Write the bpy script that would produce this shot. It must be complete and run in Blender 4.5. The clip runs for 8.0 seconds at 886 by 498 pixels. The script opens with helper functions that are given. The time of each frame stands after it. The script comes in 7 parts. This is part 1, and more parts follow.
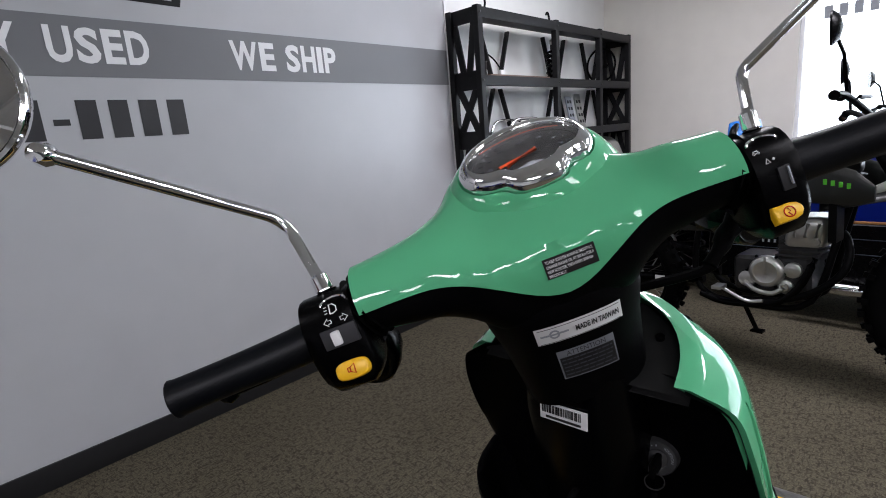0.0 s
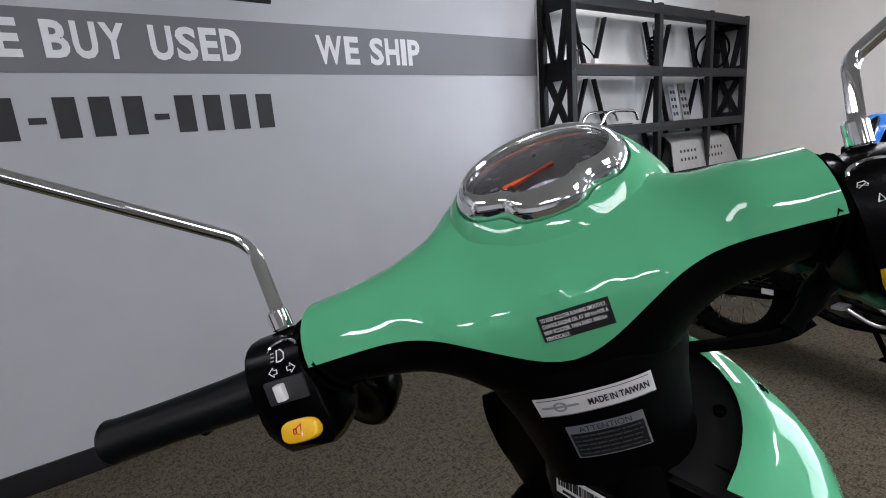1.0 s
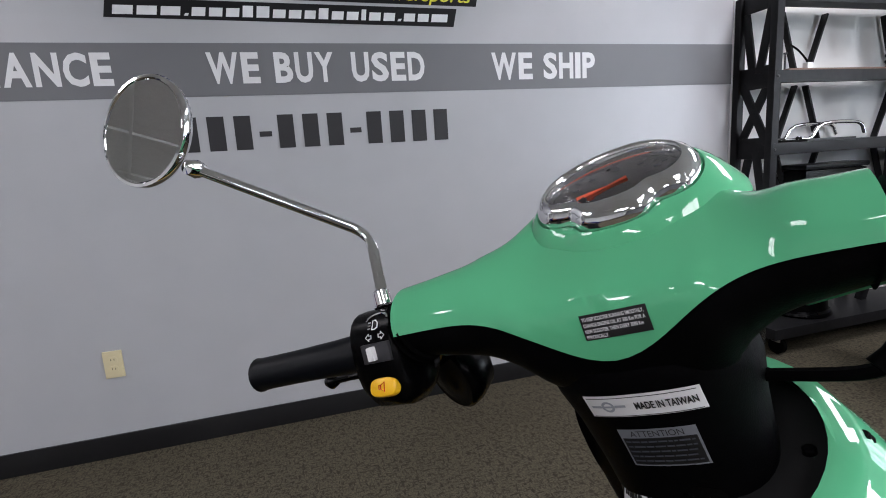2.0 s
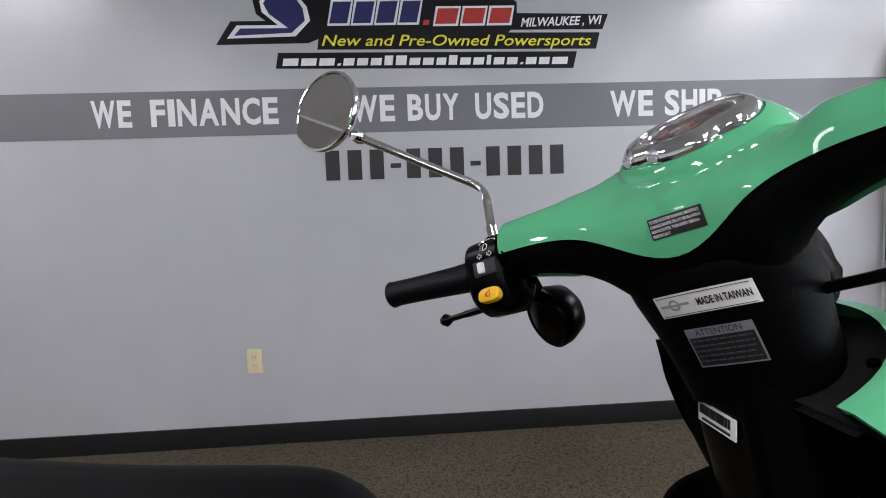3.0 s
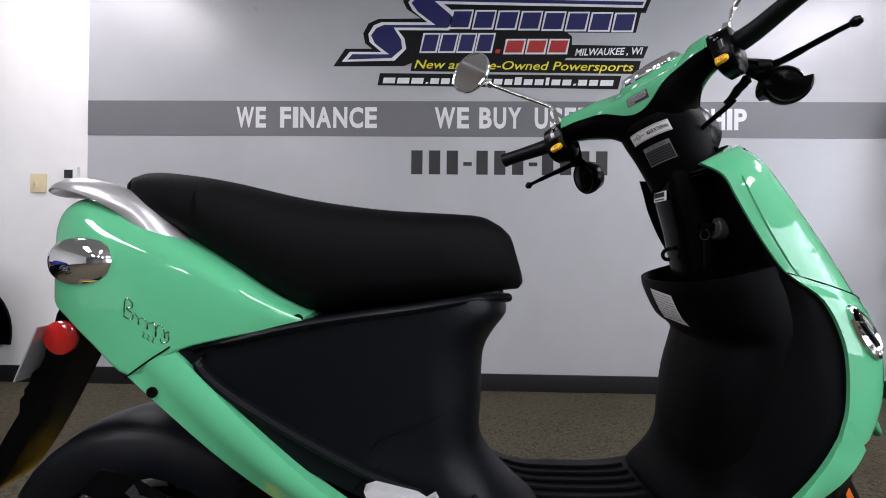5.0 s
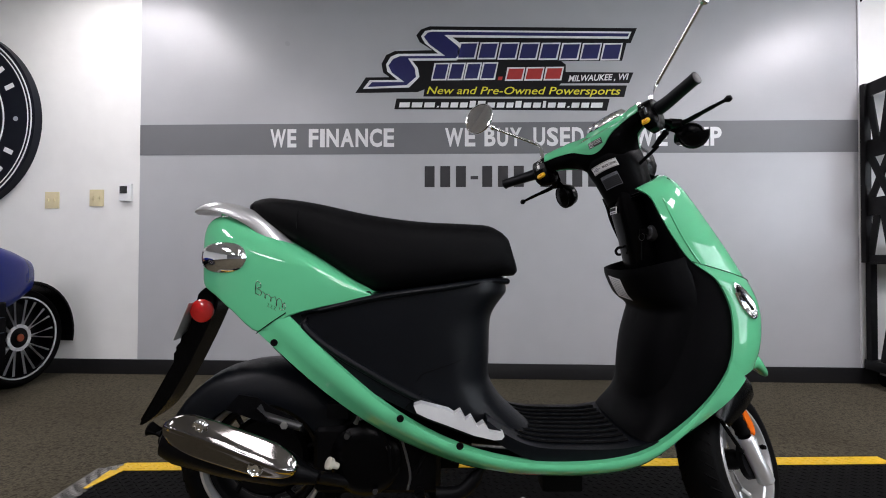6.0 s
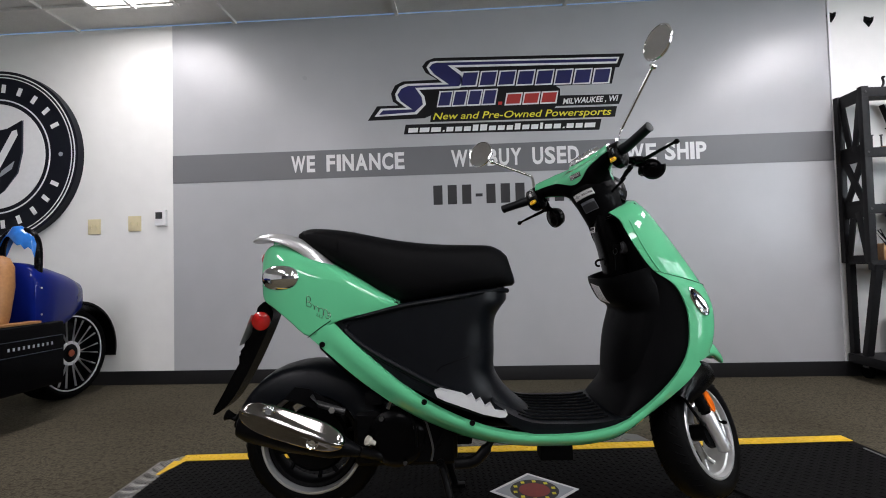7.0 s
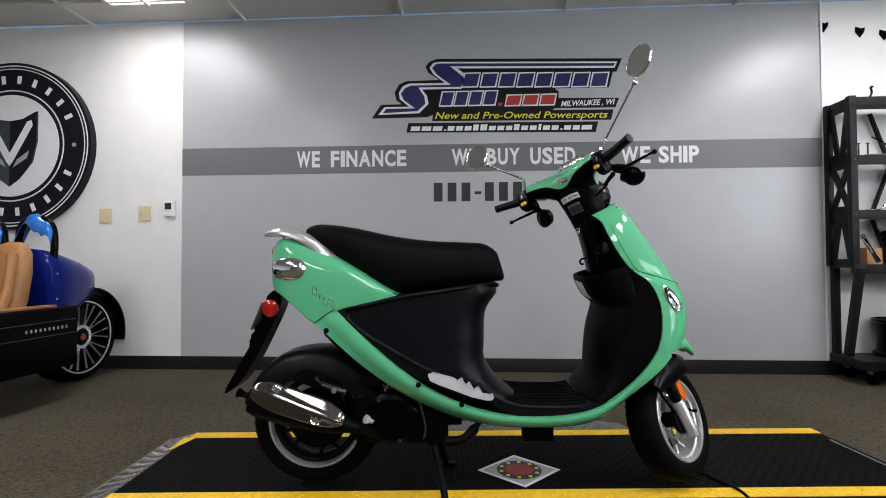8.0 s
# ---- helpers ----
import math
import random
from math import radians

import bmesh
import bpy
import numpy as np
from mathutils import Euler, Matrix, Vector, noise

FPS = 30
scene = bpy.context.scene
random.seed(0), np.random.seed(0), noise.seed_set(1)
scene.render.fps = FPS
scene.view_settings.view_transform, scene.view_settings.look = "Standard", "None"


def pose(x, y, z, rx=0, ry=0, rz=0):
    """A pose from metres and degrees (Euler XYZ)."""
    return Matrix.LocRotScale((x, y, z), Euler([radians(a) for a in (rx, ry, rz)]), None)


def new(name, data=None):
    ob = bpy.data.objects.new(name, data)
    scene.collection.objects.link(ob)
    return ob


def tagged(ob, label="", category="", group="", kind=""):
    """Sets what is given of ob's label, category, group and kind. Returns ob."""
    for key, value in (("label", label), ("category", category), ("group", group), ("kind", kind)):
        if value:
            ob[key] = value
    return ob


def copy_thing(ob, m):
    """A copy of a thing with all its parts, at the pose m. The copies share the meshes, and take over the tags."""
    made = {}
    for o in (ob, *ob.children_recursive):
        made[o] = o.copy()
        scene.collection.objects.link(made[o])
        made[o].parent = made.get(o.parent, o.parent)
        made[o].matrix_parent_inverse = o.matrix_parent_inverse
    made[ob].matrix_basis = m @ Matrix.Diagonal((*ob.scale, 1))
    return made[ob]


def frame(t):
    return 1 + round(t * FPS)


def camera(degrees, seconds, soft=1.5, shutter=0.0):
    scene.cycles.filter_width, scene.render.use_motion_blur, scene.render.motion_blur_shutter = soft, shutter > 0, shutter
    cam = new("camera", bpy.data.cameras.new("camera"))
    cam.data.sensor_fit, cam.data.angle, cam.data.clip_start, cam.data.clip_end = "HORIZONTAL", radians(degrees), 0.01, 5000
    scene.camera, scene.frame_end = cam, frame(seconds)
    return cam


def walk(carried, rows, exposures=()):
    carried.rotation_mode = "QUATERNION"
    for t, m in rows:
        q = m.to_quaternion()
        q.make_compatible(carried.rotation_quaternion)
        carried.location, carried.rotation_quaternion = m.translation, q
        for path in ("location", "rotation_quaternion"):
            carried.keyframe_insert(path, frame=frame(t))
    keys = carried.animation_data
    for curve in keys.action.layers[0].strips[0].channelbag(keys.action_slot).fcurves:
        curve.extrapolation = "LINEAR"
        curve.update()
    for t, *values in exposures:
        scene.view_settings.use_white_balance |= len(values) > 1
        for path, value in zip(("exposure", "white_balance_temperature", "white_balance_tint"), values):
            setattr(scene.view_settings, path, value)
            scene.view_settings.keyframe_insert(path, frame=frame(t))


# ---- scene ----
# camera: seconds, place, pitch, roll, yaw
cam = camera(82.8, 8.0, soft=1.0)
ROWS = [
    (0.0, 0.147, -0.120, 1.166, -12.65, 4.67, -47.06),
    (0.5, 0.197, -0.110, 1.170, -12.62, 4.69, -42.78),
    (1.0, 0.254, -0.110, 1.173, -12.78, 4.36, -36.48),
    (1.5, 0.283, -0.122, 1.172, -11.47, 4.40, -27.34),
    (2.0, 0.286, -0.180, 1.170, -10.09, 3.55, -16.64),
    (2.2, 0.287, -0.199, 1.160, -9.02, 3.07, -13.02),
    (3.3, 0.249, -0.337, 1.044, -2.58, 2.09, -1.22),
    (3.5, 0.237, -0.378, 1.007, -1.96, 2.17, 0.12),
    (4.0, 0.223, -0.500, 0.898, -1.31, 1.24, 1.99),
    (4.5, 0.188, -0.622, 0.845, -0.46, -0.22, 1.07),
    (5.0, 0.147, -0.808, 0.814, 0.20, -0.64, 1.67),
    (5.2, 0.131, -0.890, 0.810, 0.69, -0.58, 1.89),
    (6.3, 0.121, -1.288, 0.792, 0.98, -0.14, 2.31),
    (6.5, 0.117, -1.348, 0.799, 0.73, -0.02, 2.28),
    (7.0, 0.128, -1.476, 0.812, 2.05, 1.44, 3.21),
    (7.5, 0.139, -1.551, 0.819, 2.22, 1.11, 3.66),
    (8.0, 0.152, -1.602, 0.814, 1.42, 0.22, 3.30),
]
walk(cam, [(t, pose(x, y, z, 90 + pitch, roll, yaw)) for t, x, y, z, pitch, roll, yaw in ROWS],
     exposures=[(0.0, -0.22, 6250, 12), (2.0, -0.07, 6280, 12), (3.5, 0.09, 6400, 12), (5.0, 0.08, 6350, 14), (6.5, -0.12, 6480, 11), (8.0, -0.13, 6500, 10)])

# the room in plan
WALL_N, WALL_E, WALL_W, WALL_S = 2.14, 4.88, -5.6, -6.5
CEIL = 2.68
DECK = 0.08

# daylight outside
world = bpy.data.worlds.new("world")
scene.world = world
world.use_nodes = True
wn = world.node_tree.nodes
sky = wn.new("ShaderNodeTexSky")
sky.sky_type = "NISHITA"
sky.sun_disc = False
sky.sun_elevation, sky.sun_rotation = radians(50), radians(200)
wn["Background"].inputs[1].default_value = 0.12
world.node_tree.links.new(sky.outputs[0], wn["Background"].inputs[0])


def area_lamp(name, m, sx, sy, watts, colour=(1, 1, 1)):
    d = bpy.data.lights.new(name, "AREA")
    d.shape, d.size, d.size_y, d.energy, d.color = "RECTANGLE", sx, sy, watts, colour
    ob = new(name, d)
    ob.matrix_world = m
    return ob


# ceiling troffers (centres) and the daylight that comes in by the shop windows
TROFFERS = [(-2.15, 1.25), (2.95, 0.75), (-2.15, -1.7), (0.40, -1.7), (2.95, -1.7), (-2.15, -4.3), (0.40, -4.3), (2.95, -4.3)]
for lx, ly in TROFFERS:
    area_lamp("troffer_lamp", pose(lx, ly, CEIL - 0.02), 0.55, 1.15, 18 if ly > 1 else (30 if ly < -4 else (24 if lx == 0.40 else (60 if ly < 0 else 40))), (0.965, 0.925, 1.0))
area_lamp("window_daylight", pose(WALL_E + 0.16, -1.92, 1.40, 0, 90, 0), 2.1, 4.5, 112, (0.78, 0.90, 1.0))
# ---- materials ----
def mat(name, colour, rough=0.5, metal=0.0, grain=0.06, scale=30.0, bump=0.0, bscale=200.0, coat=0.0, stain=0.0, rrange=0.08, spec=0.5, emit=0.0):
    m = bpy.data.materials.new(name)
    m.use_nodes = True
    nt = m.node_tree
    b = nt.nodes["Principled BSDF"]
    b.inputs["Metallic"].default_value = metal
    b.inputs["Specular IOR Level"].default_value = spec
    b.inputs["Coat Weight"].default_value = coat
    b.inputs["Coat Roughness"].default_value = 0.015
    tc = nt.nodes.new("ShaderNodeTexCoord")
    n1 = nt.nodes.new("ShaderNodeTexNoise")
    n1.inputs["Scale"].default_value, n1.inputs["Detail"].default_value = scale, 5
    n2 = nt.nodes.new("ShaderNodeTexNoise")
    n2.inputs["Scale"].default_value, n2.inputs["Detail"].default_value = scale * 0.07, 3
    nt.links.new(tc.outputs["Object"], n1.inputs["Vector"])
    nt.links.new(tc.outputs["Object"], n2.inputs["Vector"])
    ramp = nt.nodes.new("ShaderNodeMapRange")
    ramp.inputs[1].default_value, ramp.inputs[2].default_value = 0.3, 0.7
    ramp.inputs[3].default_value, ramp.inputs[4].default_value = 1 - grain, 1 + grain
    nt.links.new(n1.outputs[0], ramp.inputs[0])
    ramp2 = nt.nodes.new("ShaderNodeMapRange")
    ramp2.inputs[1].default_value, ramp2.inputs[2].default_value = 0.3, 0.7
    ramp2.inputs[3].default_value, ramp2.inputs[4].default_value = 1 - max(stain, grain * 0.5), 1.0 + grain * 0.3
    nt.links.new(n2.outputs[0], ramp2.inputs[0])
    mul = nt.nodes.new("ShaderNodeMath")
    mul.operation = "MULTIPLY"
    nt.links.new(ramp.outputs[0], mul.inputs[0])
    nt.links.new(ramp2.outputs[0], mul.inputs[1])
    vm = nt.nodes.new("ShaderNodeVectorMath")
    vm.operation = "SCALE"
    vm.inputs[0].default_value = colour[:3]
    nt.links.new(mul.outputs[0], vm.inputs["Scale"])
    nt.links.new(vm.outputs[0], b.inputs["Base Color"])
    rr = nt.nodes.new("ShaderNodeMapRange")
    rr.inputs[3].default_value, rr.inputs[4].default_value = max(0.0, rough - rrange), min(1.0, rough + rrange)
    nt.links.new(n2.outputs[0], rr.inputs[0])
    nt.links.new(rr.outputs[0], b.inputs["Roughness"])
    if bump:
        n3 = nt.nodes.new("ShaderNodeTexNoise")
        n3.inputs["Scale"].default_value, n3.inputs["Detail"].default_value = bscale, 4
        nt.links.new(tc.outputs["Object"], n3.inputs["Vector"])
        bp = nt.nodes.new("ShaderNodeBump")
        bp.inputs["Strength"].default_value, bp.inputs["Distance"].default_value = bump, 0.002
        nt.links.new(n3.outputs[0], bp.inputs["Height"])
        nt.links.new(bp.outputs[0], b.inputs["Normal"])
    if emit:
        b.inputs["Emission Color"].default_value = (*colour[:3], 1)
        b.inputs["Emission Strength"].default_value = emit
    return m


def clear(name, colour=(1, 1, 1), rough=0.0, ior=1.45):
    m = mat(name, colour, rough, grain=0.0, rrange=0.0)
    b = m.node_tree.nodes["Principled BSDF"]
    b.inputs["Transmission Weight"].default_value = 1.0
    b.inputs["IOR"].default_value = ior
    return m


GREEN = mat("mint_green_paint", (0.094, 0.415, 0.205), 0.42, grain=0.012, coat=1.0, rrange=0.03, spec=0.02)
BLACK = mat("black_textured_plastic", (0.0018, 0.0024, 0.0036), 0.38, bump=0.2, bscale=900, grain=0.15, rrange=0.06, spec=0.16)
SATIN = mat("black_satin_plastic", (0.0010, 0.0010, 0.0012), 0.26, grain=0.1, bump=0.05, bscale=700, spec=0.08)
PANEL = mat("black_matte_panel", (0.0010, 0.0010, 0.0013), 0.5, bump=0.15, bscale=900, grain=0.12, spec=0.05)
RUBBER = mat("black_rubber", (0.0013, 0.0013, 0.0014), 0.65, grain=0.2, bump=0.2, bscale=500, spec=0.05)
VINYL = mat("black_grained_vinyl", (0.0020, 0.0020, 0.0023), 0.55, grain=0.15, bump=0.35, bscale=1400, spec=0.07)
CHROME = mat("chrome", (0.82, 0.82, 0.83), 0.05, metal=1.0, grain=0.01, rrange=0.02)
SILVER = mat("silver_paint", (0.55, 0.55, 0.55), 0.3, metal=0.7, grain=0.03, coat=0.5)
ALU = mat("bare_aluminium", (0.55, 0.55, 0.53), 0.35, metal=0.9, grain=0.08, bump=0.1, bscale=300)
STEEL = mat("dark_steel", (0.05, 0.05, 0.05), 0.4, metal=0.6, grain=0.2)
ENGINE = mat("black_engine_metal", (0.0022, 0.0022, 0.0025), 0.42, metal=0.1, grain=0.25, scale=60, bump=0.2, bscale=300, spec=0.07)
# chrome with the dark surroundings it would mirror put into its base colour
DARKCHROME = mat("darkened_chrome", (0.24, 0.225, 0.215), 0.08, metal=1.0, grain=0.03, rrange=0.03)
PRESSED = mat("pressed_aluminium", (0.66, 0.67, 0.68), 0.33, metal=0.35, grain=0.05, bump=0.1, bscale=400)
MIRROR = mat("mirror_glass", (0.80, 0.80, 0.80), 0.01, metal=1.0, grain=0.0, rrange=0.005)
WHITE = mat("white_print", (0.78, 0.78, 0.78), 0.45, grain=0.03)
INK = mat("black_print", (0.008, 0.008, 0.009), 0.45, grain=0.05)
GREYPRINT = mat("grey_print", (0.33, 0.35, 0.38), 0.4, grain=0.05)
YELLOW = mat("yellow_plastic", (0.85, 0.48, 0.01), 0.35, grain=0.03)
TAPE = mat("yellow_hazard_paint", (0.80, 0.50, 0.012), 0.5, grain=0.12, scale=60, stain=0.12, bump=0.2, bscale=150)
RED = mat("red_reflector", (0.50, 0.008, 0.007), 0.15, grain=0.05, coat=1.0)
ORANGE = mat("orange_reflector", (0.75, 0.14, 0.01), 0.15, grain=0.05, coat=1.0)
NEEDLE = mat("orange_needle", (0.85, 0.10, 0.02), 0.4)
DIAL = mat("dial_face", (0.022, 0.022, 0.022), 0.5, grain=0.04)
GLASS = clear("clear_glass")
LENS = clear("thin_clear_lens", ior=1.4)
BLUE_PRINT = mat("blue_vinyl_print", (0.009, 0.011, 0.095), 0.4, grain=0.05)
RED_PRINT = mat("red_vinyl_print", (0.42, 0.025, 0.02), 0.4, grain=0.05)
YEL_PRINT = mat("yellow_vinyl_print", (0.75, 0.68, 0.03), 0.4, grain=0.05)
DARK_DIGIT = mat("charcoal_vinyl", (0.014, 0.014, 0.016), 0.45, grain=0.05)


# ---- geometry helpers ----
def finish(name, bm, material, parent=None, label="", angle=38):
    me = bpy.data.meshes.new(name)
    bmesh.ops.recalc_face_normals(bm, faces=bm.faces)
    bm.to_mesh(me)
    bm.free()
    me.shade_smooth()
    me.set_sharp_from_angle(angle=radians(angle))
    mats = material if isinstance(material, (list, tuple)) else [material]
    for m in mats:
        me.materials.append(m)
    ob = new(name, me)
    if parent is not None:
        ob.parent = parent
    if label:
        ob["label"] = label
    return ob


def part(name, bm, material, parent, label="", angle=38):
    return finish(name, bm, material, parent, label, angle)


def thing(name, m, label, category, group="", kind=""):
    ob = new(name)
    ob.empty_display_size = 0.1
    ob.matrix_world = m
    return tagged(ob, label, category, group, kind)


def BM():
    return bmesh.new()


def box(bm, c, s, bevel=0.0, m=None, seg=2):
    r = bmesh.ops.create_cube(bm, size=1.0)
    vs = r["verts"]
    bmesh.ops.scale(bm, vec=s, verts=vs)
    if bevel:
        es = list({e for v in vs for e in v.link_edges})
        g = bmesh.ops.bevel(bm, geom=es, offset=bevel, segments=seg, affect="EDGES", profile=0.7)
        vs = list({v for f in g["faces"] for v in f.verts} | {v for v in vs if v.is_valid})
    bmesh.ops.translate(bm, vec=c, verts=vs)
    if m is not None:
        bmesh.ops.transform(bm, matrix=m, verts=vs)
    return bm


def frame_of(d):
    d = Vector(d).normalized()
    up = Vector((0, 0, 1)) if abs(d.z) < 0.95 else Vector((1, 0, 0))
    a = d.cross(up).normalized()
    return a, a.cross(d).normalized(), d


def skin(bm, rings, closed=True, cap=True):
    rows = [[bm.verts.new(p) for p in ring] for ring in rings]
    n = len(rows[0])
    for a, b in zip(rows, rows[1:]):
        for i in range(n if closed else n - 1):
            j = (i + 1) % n
            bm.faces.new((a[i], a[j], b[j], b[i]))
    if cap and closed:
        bm.faces.new(rows[0])
        bm.faces.new(rows[-1])
    return bm


def smooth_path(pts, n=6):
    """Catmull-Rom through the points (tuples of any length)."""
    P = [np.array(p, float) for p in pts]
    P = [2 * P[0] - P[1]] + P + [2 * P[-1] - P[-2]]
    out = []
    for i in range(1, len(P) - 2):
        for k in range(n):
            t = k / n
            out.append(0.5 * ((2 * P[i]) + (P[i + 1] - P[i - 1]) * t + (2 * P[i - 1] - 5 * P[i] + 4 * P[i + 1] - P[i + 2]) * t * t
                              + (-P[i - 1] + 3 * P[i] - 3 * P[i + 1] + P[i + 2]) * t ** 3))
    out.append(P[-2])
    return [tuple(float(c) for c in p) for p in out]


def tube(bm, pts, r, n=10, flat=1.0):
    """A round bar along pts; r is one radius or a list of radii."""
    pts = [Vector(p) for p in pts]
    rs = r if isinstance(r, (list, tuple)) else [r] * len(pts)
    rings = []
    a = b = None
    for i, p in enumerate(pts):
        d = (pts[min(i + 1, len(pts) - 1)] - pts[max(i - 1, 0)]).normalized()
        if a is None:
            a, b, _ = frame_of(d)
        else:
            a = (a - d * a.dot(d)).normalized()
            b = d.cross(a).normalized()
        rings.append([p + rs[i] * (math.cos(2 * math.pi * k / n) * a + flat * math.sin(2 * math.pi * k / n) * b) for k in range(n)])
    return skin(bm, rings)


def cyl(bm, p, q, r, r2=None, n=20):
    return tube(bm, [p, q], [r, r if r2 is None else r2], n)


def lathe(bm, centre, axis, profile, n=32):
    """profile: (along the axis, radius) pairs, an open line turned round the axis."""
    a, b, d = frame_of(axis)
    c = Vector(centre)
    rings = [[c + d * h + max(r, 1e-4) * (math.cos(2 * math.pi * k / n) * a + math.sin(2 * math.pi * k / n) * b) for k in range(n)] for h, r in profile]
    return skin(bm, rings, cap=profile[0][1] > 2e-4 and profile[-1] != profile[0])


def ring_lathe(bm, centre, axis, profile, n=40):
    """A closed profile turned round the axis."""
    a, b, d = frame_of(axis)
    c = Vector(centre)
    rings = []
    for k in range(n):
        w = math.cos(2 * math.pi * k / n) * a + math.sin(2 * math.pi * k / n) * b
        rings.append([c + d * h + r * w for h, r in profile])
    rings.append(rings[0])
    rows = [[bm.verts.new(p) for p in ring] for ring in rings[:-1]]
    m = len(profile)
    for i in range(n):
        A, B = rows[i], rows[(i + 1) % n]
        for j in range(m):
            bm.faces.new((A[j], A[(j + 1) % m], B[(j + 1) % m], B[j]))
    return bm


def slab(bm, outline, origin, u, v, w0, w1, bevel=0.0):
    """A flat outline (in u, v) with depth from w0 to w1 along u x v."""
    o, u, v = Vector(origin), Vector(u), Vector(v)
    w = u.cross(v).normalized()
    lo = [bm.verts.new(o + u * a + v * b + w * w0) for a, b in outline]
    hi = [bm.verts.new(o + u * a + v * b + w * w1) for a, b in outline]
    n = len(outline)
    bm.faces.new(lo[::-1])
    top = bm.faces.new(hi)
    for i in range(n):
        bm.faces.new((lo[i], lo[(i + 1) % n], hi[(i + 1) % n], hi[i]))
    if bevel:
        bmesh.ops.bevel(bm, geom=list(top.edges), offset=bevel, segments=2, affect="EDGES")
    return bm


def oval(a, b, n=28, e=2.0):
    out = []
    for k in range(n):
        t = 2 * math.pi * k / n
        c, s = math.cos(t), math.sin(t)
        out.append((a * math.copysign(abs(c) ** (2 / e), c), b * math.copysign(abs(s) ** (2 / e), s)))
    return out


def text_mesh(words, size, width=None, bold=0.0, depth=0.001, shear=0.0, space=1.0):
    """Lettering in the built-in font as a bmesh in the xy plane, its left end at 0; width squeezes it."""
    cu = bpy.data.curves.new("lettering", "FONT")
    cu.body, cu.size, cu.offset, cu.extrude, cu.shear, cu.space_character = words, 1.0, bold, 0.0, shear, space
    cu.resolution_u = 3
    ob = new("lettering", cu)
    dg = bpy.context.evaluated_depsgraph_get()
    dg.update()
    me = bpy.data.meshes.new_from_object(ob.evaluated_get(dg))
    bpy.data.objects.remove(ob)
    bpy.data.curves.remove(cu)
    bm = BM()
    bm.from_mesh(me)
    bpy.data.meshes.remove(me)
    xs = [v.co.x for v in bm.verts]
    ys = [v.co.y for v in bm.verts]
    x0, x1, y1 = min(xs), max(xs), max(ys)
    y0 = 0.0
    k = size / (y1 - y0)
    kx = k if width is None else width / (x1 - x0)
    for v in bm.verts:
        v.co.x, v.co.y, v.co.z = (v.co.x - x0) * kx, v.co.y * k, depth
    return bm


def place(bm, m):
    bmesh.ops.transform(bm, matrix=m, verts=bm.verts)
    return bm
# ---- the room ----
def carpet_material():
    m = bpy.data.materials.new("speckled_brown_carpet")
    m.use_nodes = True
    nt = m.node_tree
    b = nt.nodes["Principled BSDF"]
    b.inputs["Roughness"].default_value = 0.95
    b.inputs["Specular IOR Level"].default_value = 0.1
    tc = nt.nodes.new("ShaderNodeTexCoord")

    def noise_node(s, d=3, stretch=None, dist=0.0):
        n = nt.nodes.new("ShaderNodeTexNoise")
        n.inputs["Scale"].default_value, n.inputs["Detail"].default_value, n.inputs["Distortion"].default_value = s, d, dist
        if stretch:
            mp = nt.nodes.new("ShaderNodeMapping")
            mp.inputs["Scale"].default_value = stretch
            nt.links.new(tc.outputs["Object"], mp.inputs[0])
            nt.links.new(mp.outputs[0], n.inputs["Vector"])
        else:
            nt.links.new(tc.outputs["Object"], n.inputs["Vector"])
        return n
    fleck1 = noise_node(120, 3, (1.0, 0.34, 1), 0.6)
    fleck2 = noise_node(120, 3, (0.34, 1.0, 1), 0.6)
    fine = noise_node(160, 6)
    big = noise_node(1.3, 4)

    def ramp(src, lo, hi):
        r = nt.nodes.new("ShaderNodeMapRange")
        r.inputs[1].default_value, r.inputs[2].default_value = lo, hi
        nt.links.new(src.outputs[0], r.inputs[0])
        return r
    dark = nt.nodes.new("ShaderNodeMath")
    dark.operation = "MAXIMUM"
    nt.links.new(ramp(fleck1, 0.53, 0.64).outputs[0], dark.inputs[0])
    nt.links.new(ramp(fleck2, 0.53, 0.64).outputs[0], dark.inputs[1])
    mixa = nt.nodes.new("ShaderNodeMix")
    mixa.data_type = "RGBA"
    mixa.inputs["A"].default_value, mixa.inputs["B"].default_value = (0.062, 0.055, 0.038, 1), (0.114, 0.100, 0.069, 1)
    nt.links.new(ramp(fine, 0.35, 0.65).outputs[0], mixa.inputs["Factor"])
    mixb = nt.nodes.new("ShaderNodeMix")
    mixb.data_type = "RGBA"
    mixb.inputs["B"].default_value = (0.040, 0.0345, 0.0240, 1)
    nt.links.new(dark.outputs[0], mixb.inputs["Factor"])
    nt.links.new(mixa.outputs["Result"], mixb.inputs["A"])
    mixc = nt.nodes.new("ShaderNodeMix")
    mixc.data_type, mixc.blend_type = "RGBA", "MULTIPLY"
    mixc.inputs["B"].default_value = (0.78, 0.76, 0.74, 1)
    nt.links.new(ramp(big, 0.45, 0.75).outputs[0], mixc.inputs["Factor"])
    nt.links.new(mixb.outputs["Result"], mixc.inputs["A"])
    nt.links.new(mixc.outputs["Result"], b.inputs["Base Color"])
    bp = nt.nodes.new("ShaderNodeBump")
    bp.inputs["Strength"].default_value, bp.inputs["Distance"].default_value = 0.6, 0.004
    nt.links.new(fine.outputs[0], bp.inputs["Height"])
    nt.links.new(bp.outputs[0], b.inputs["Normal"])
    return m


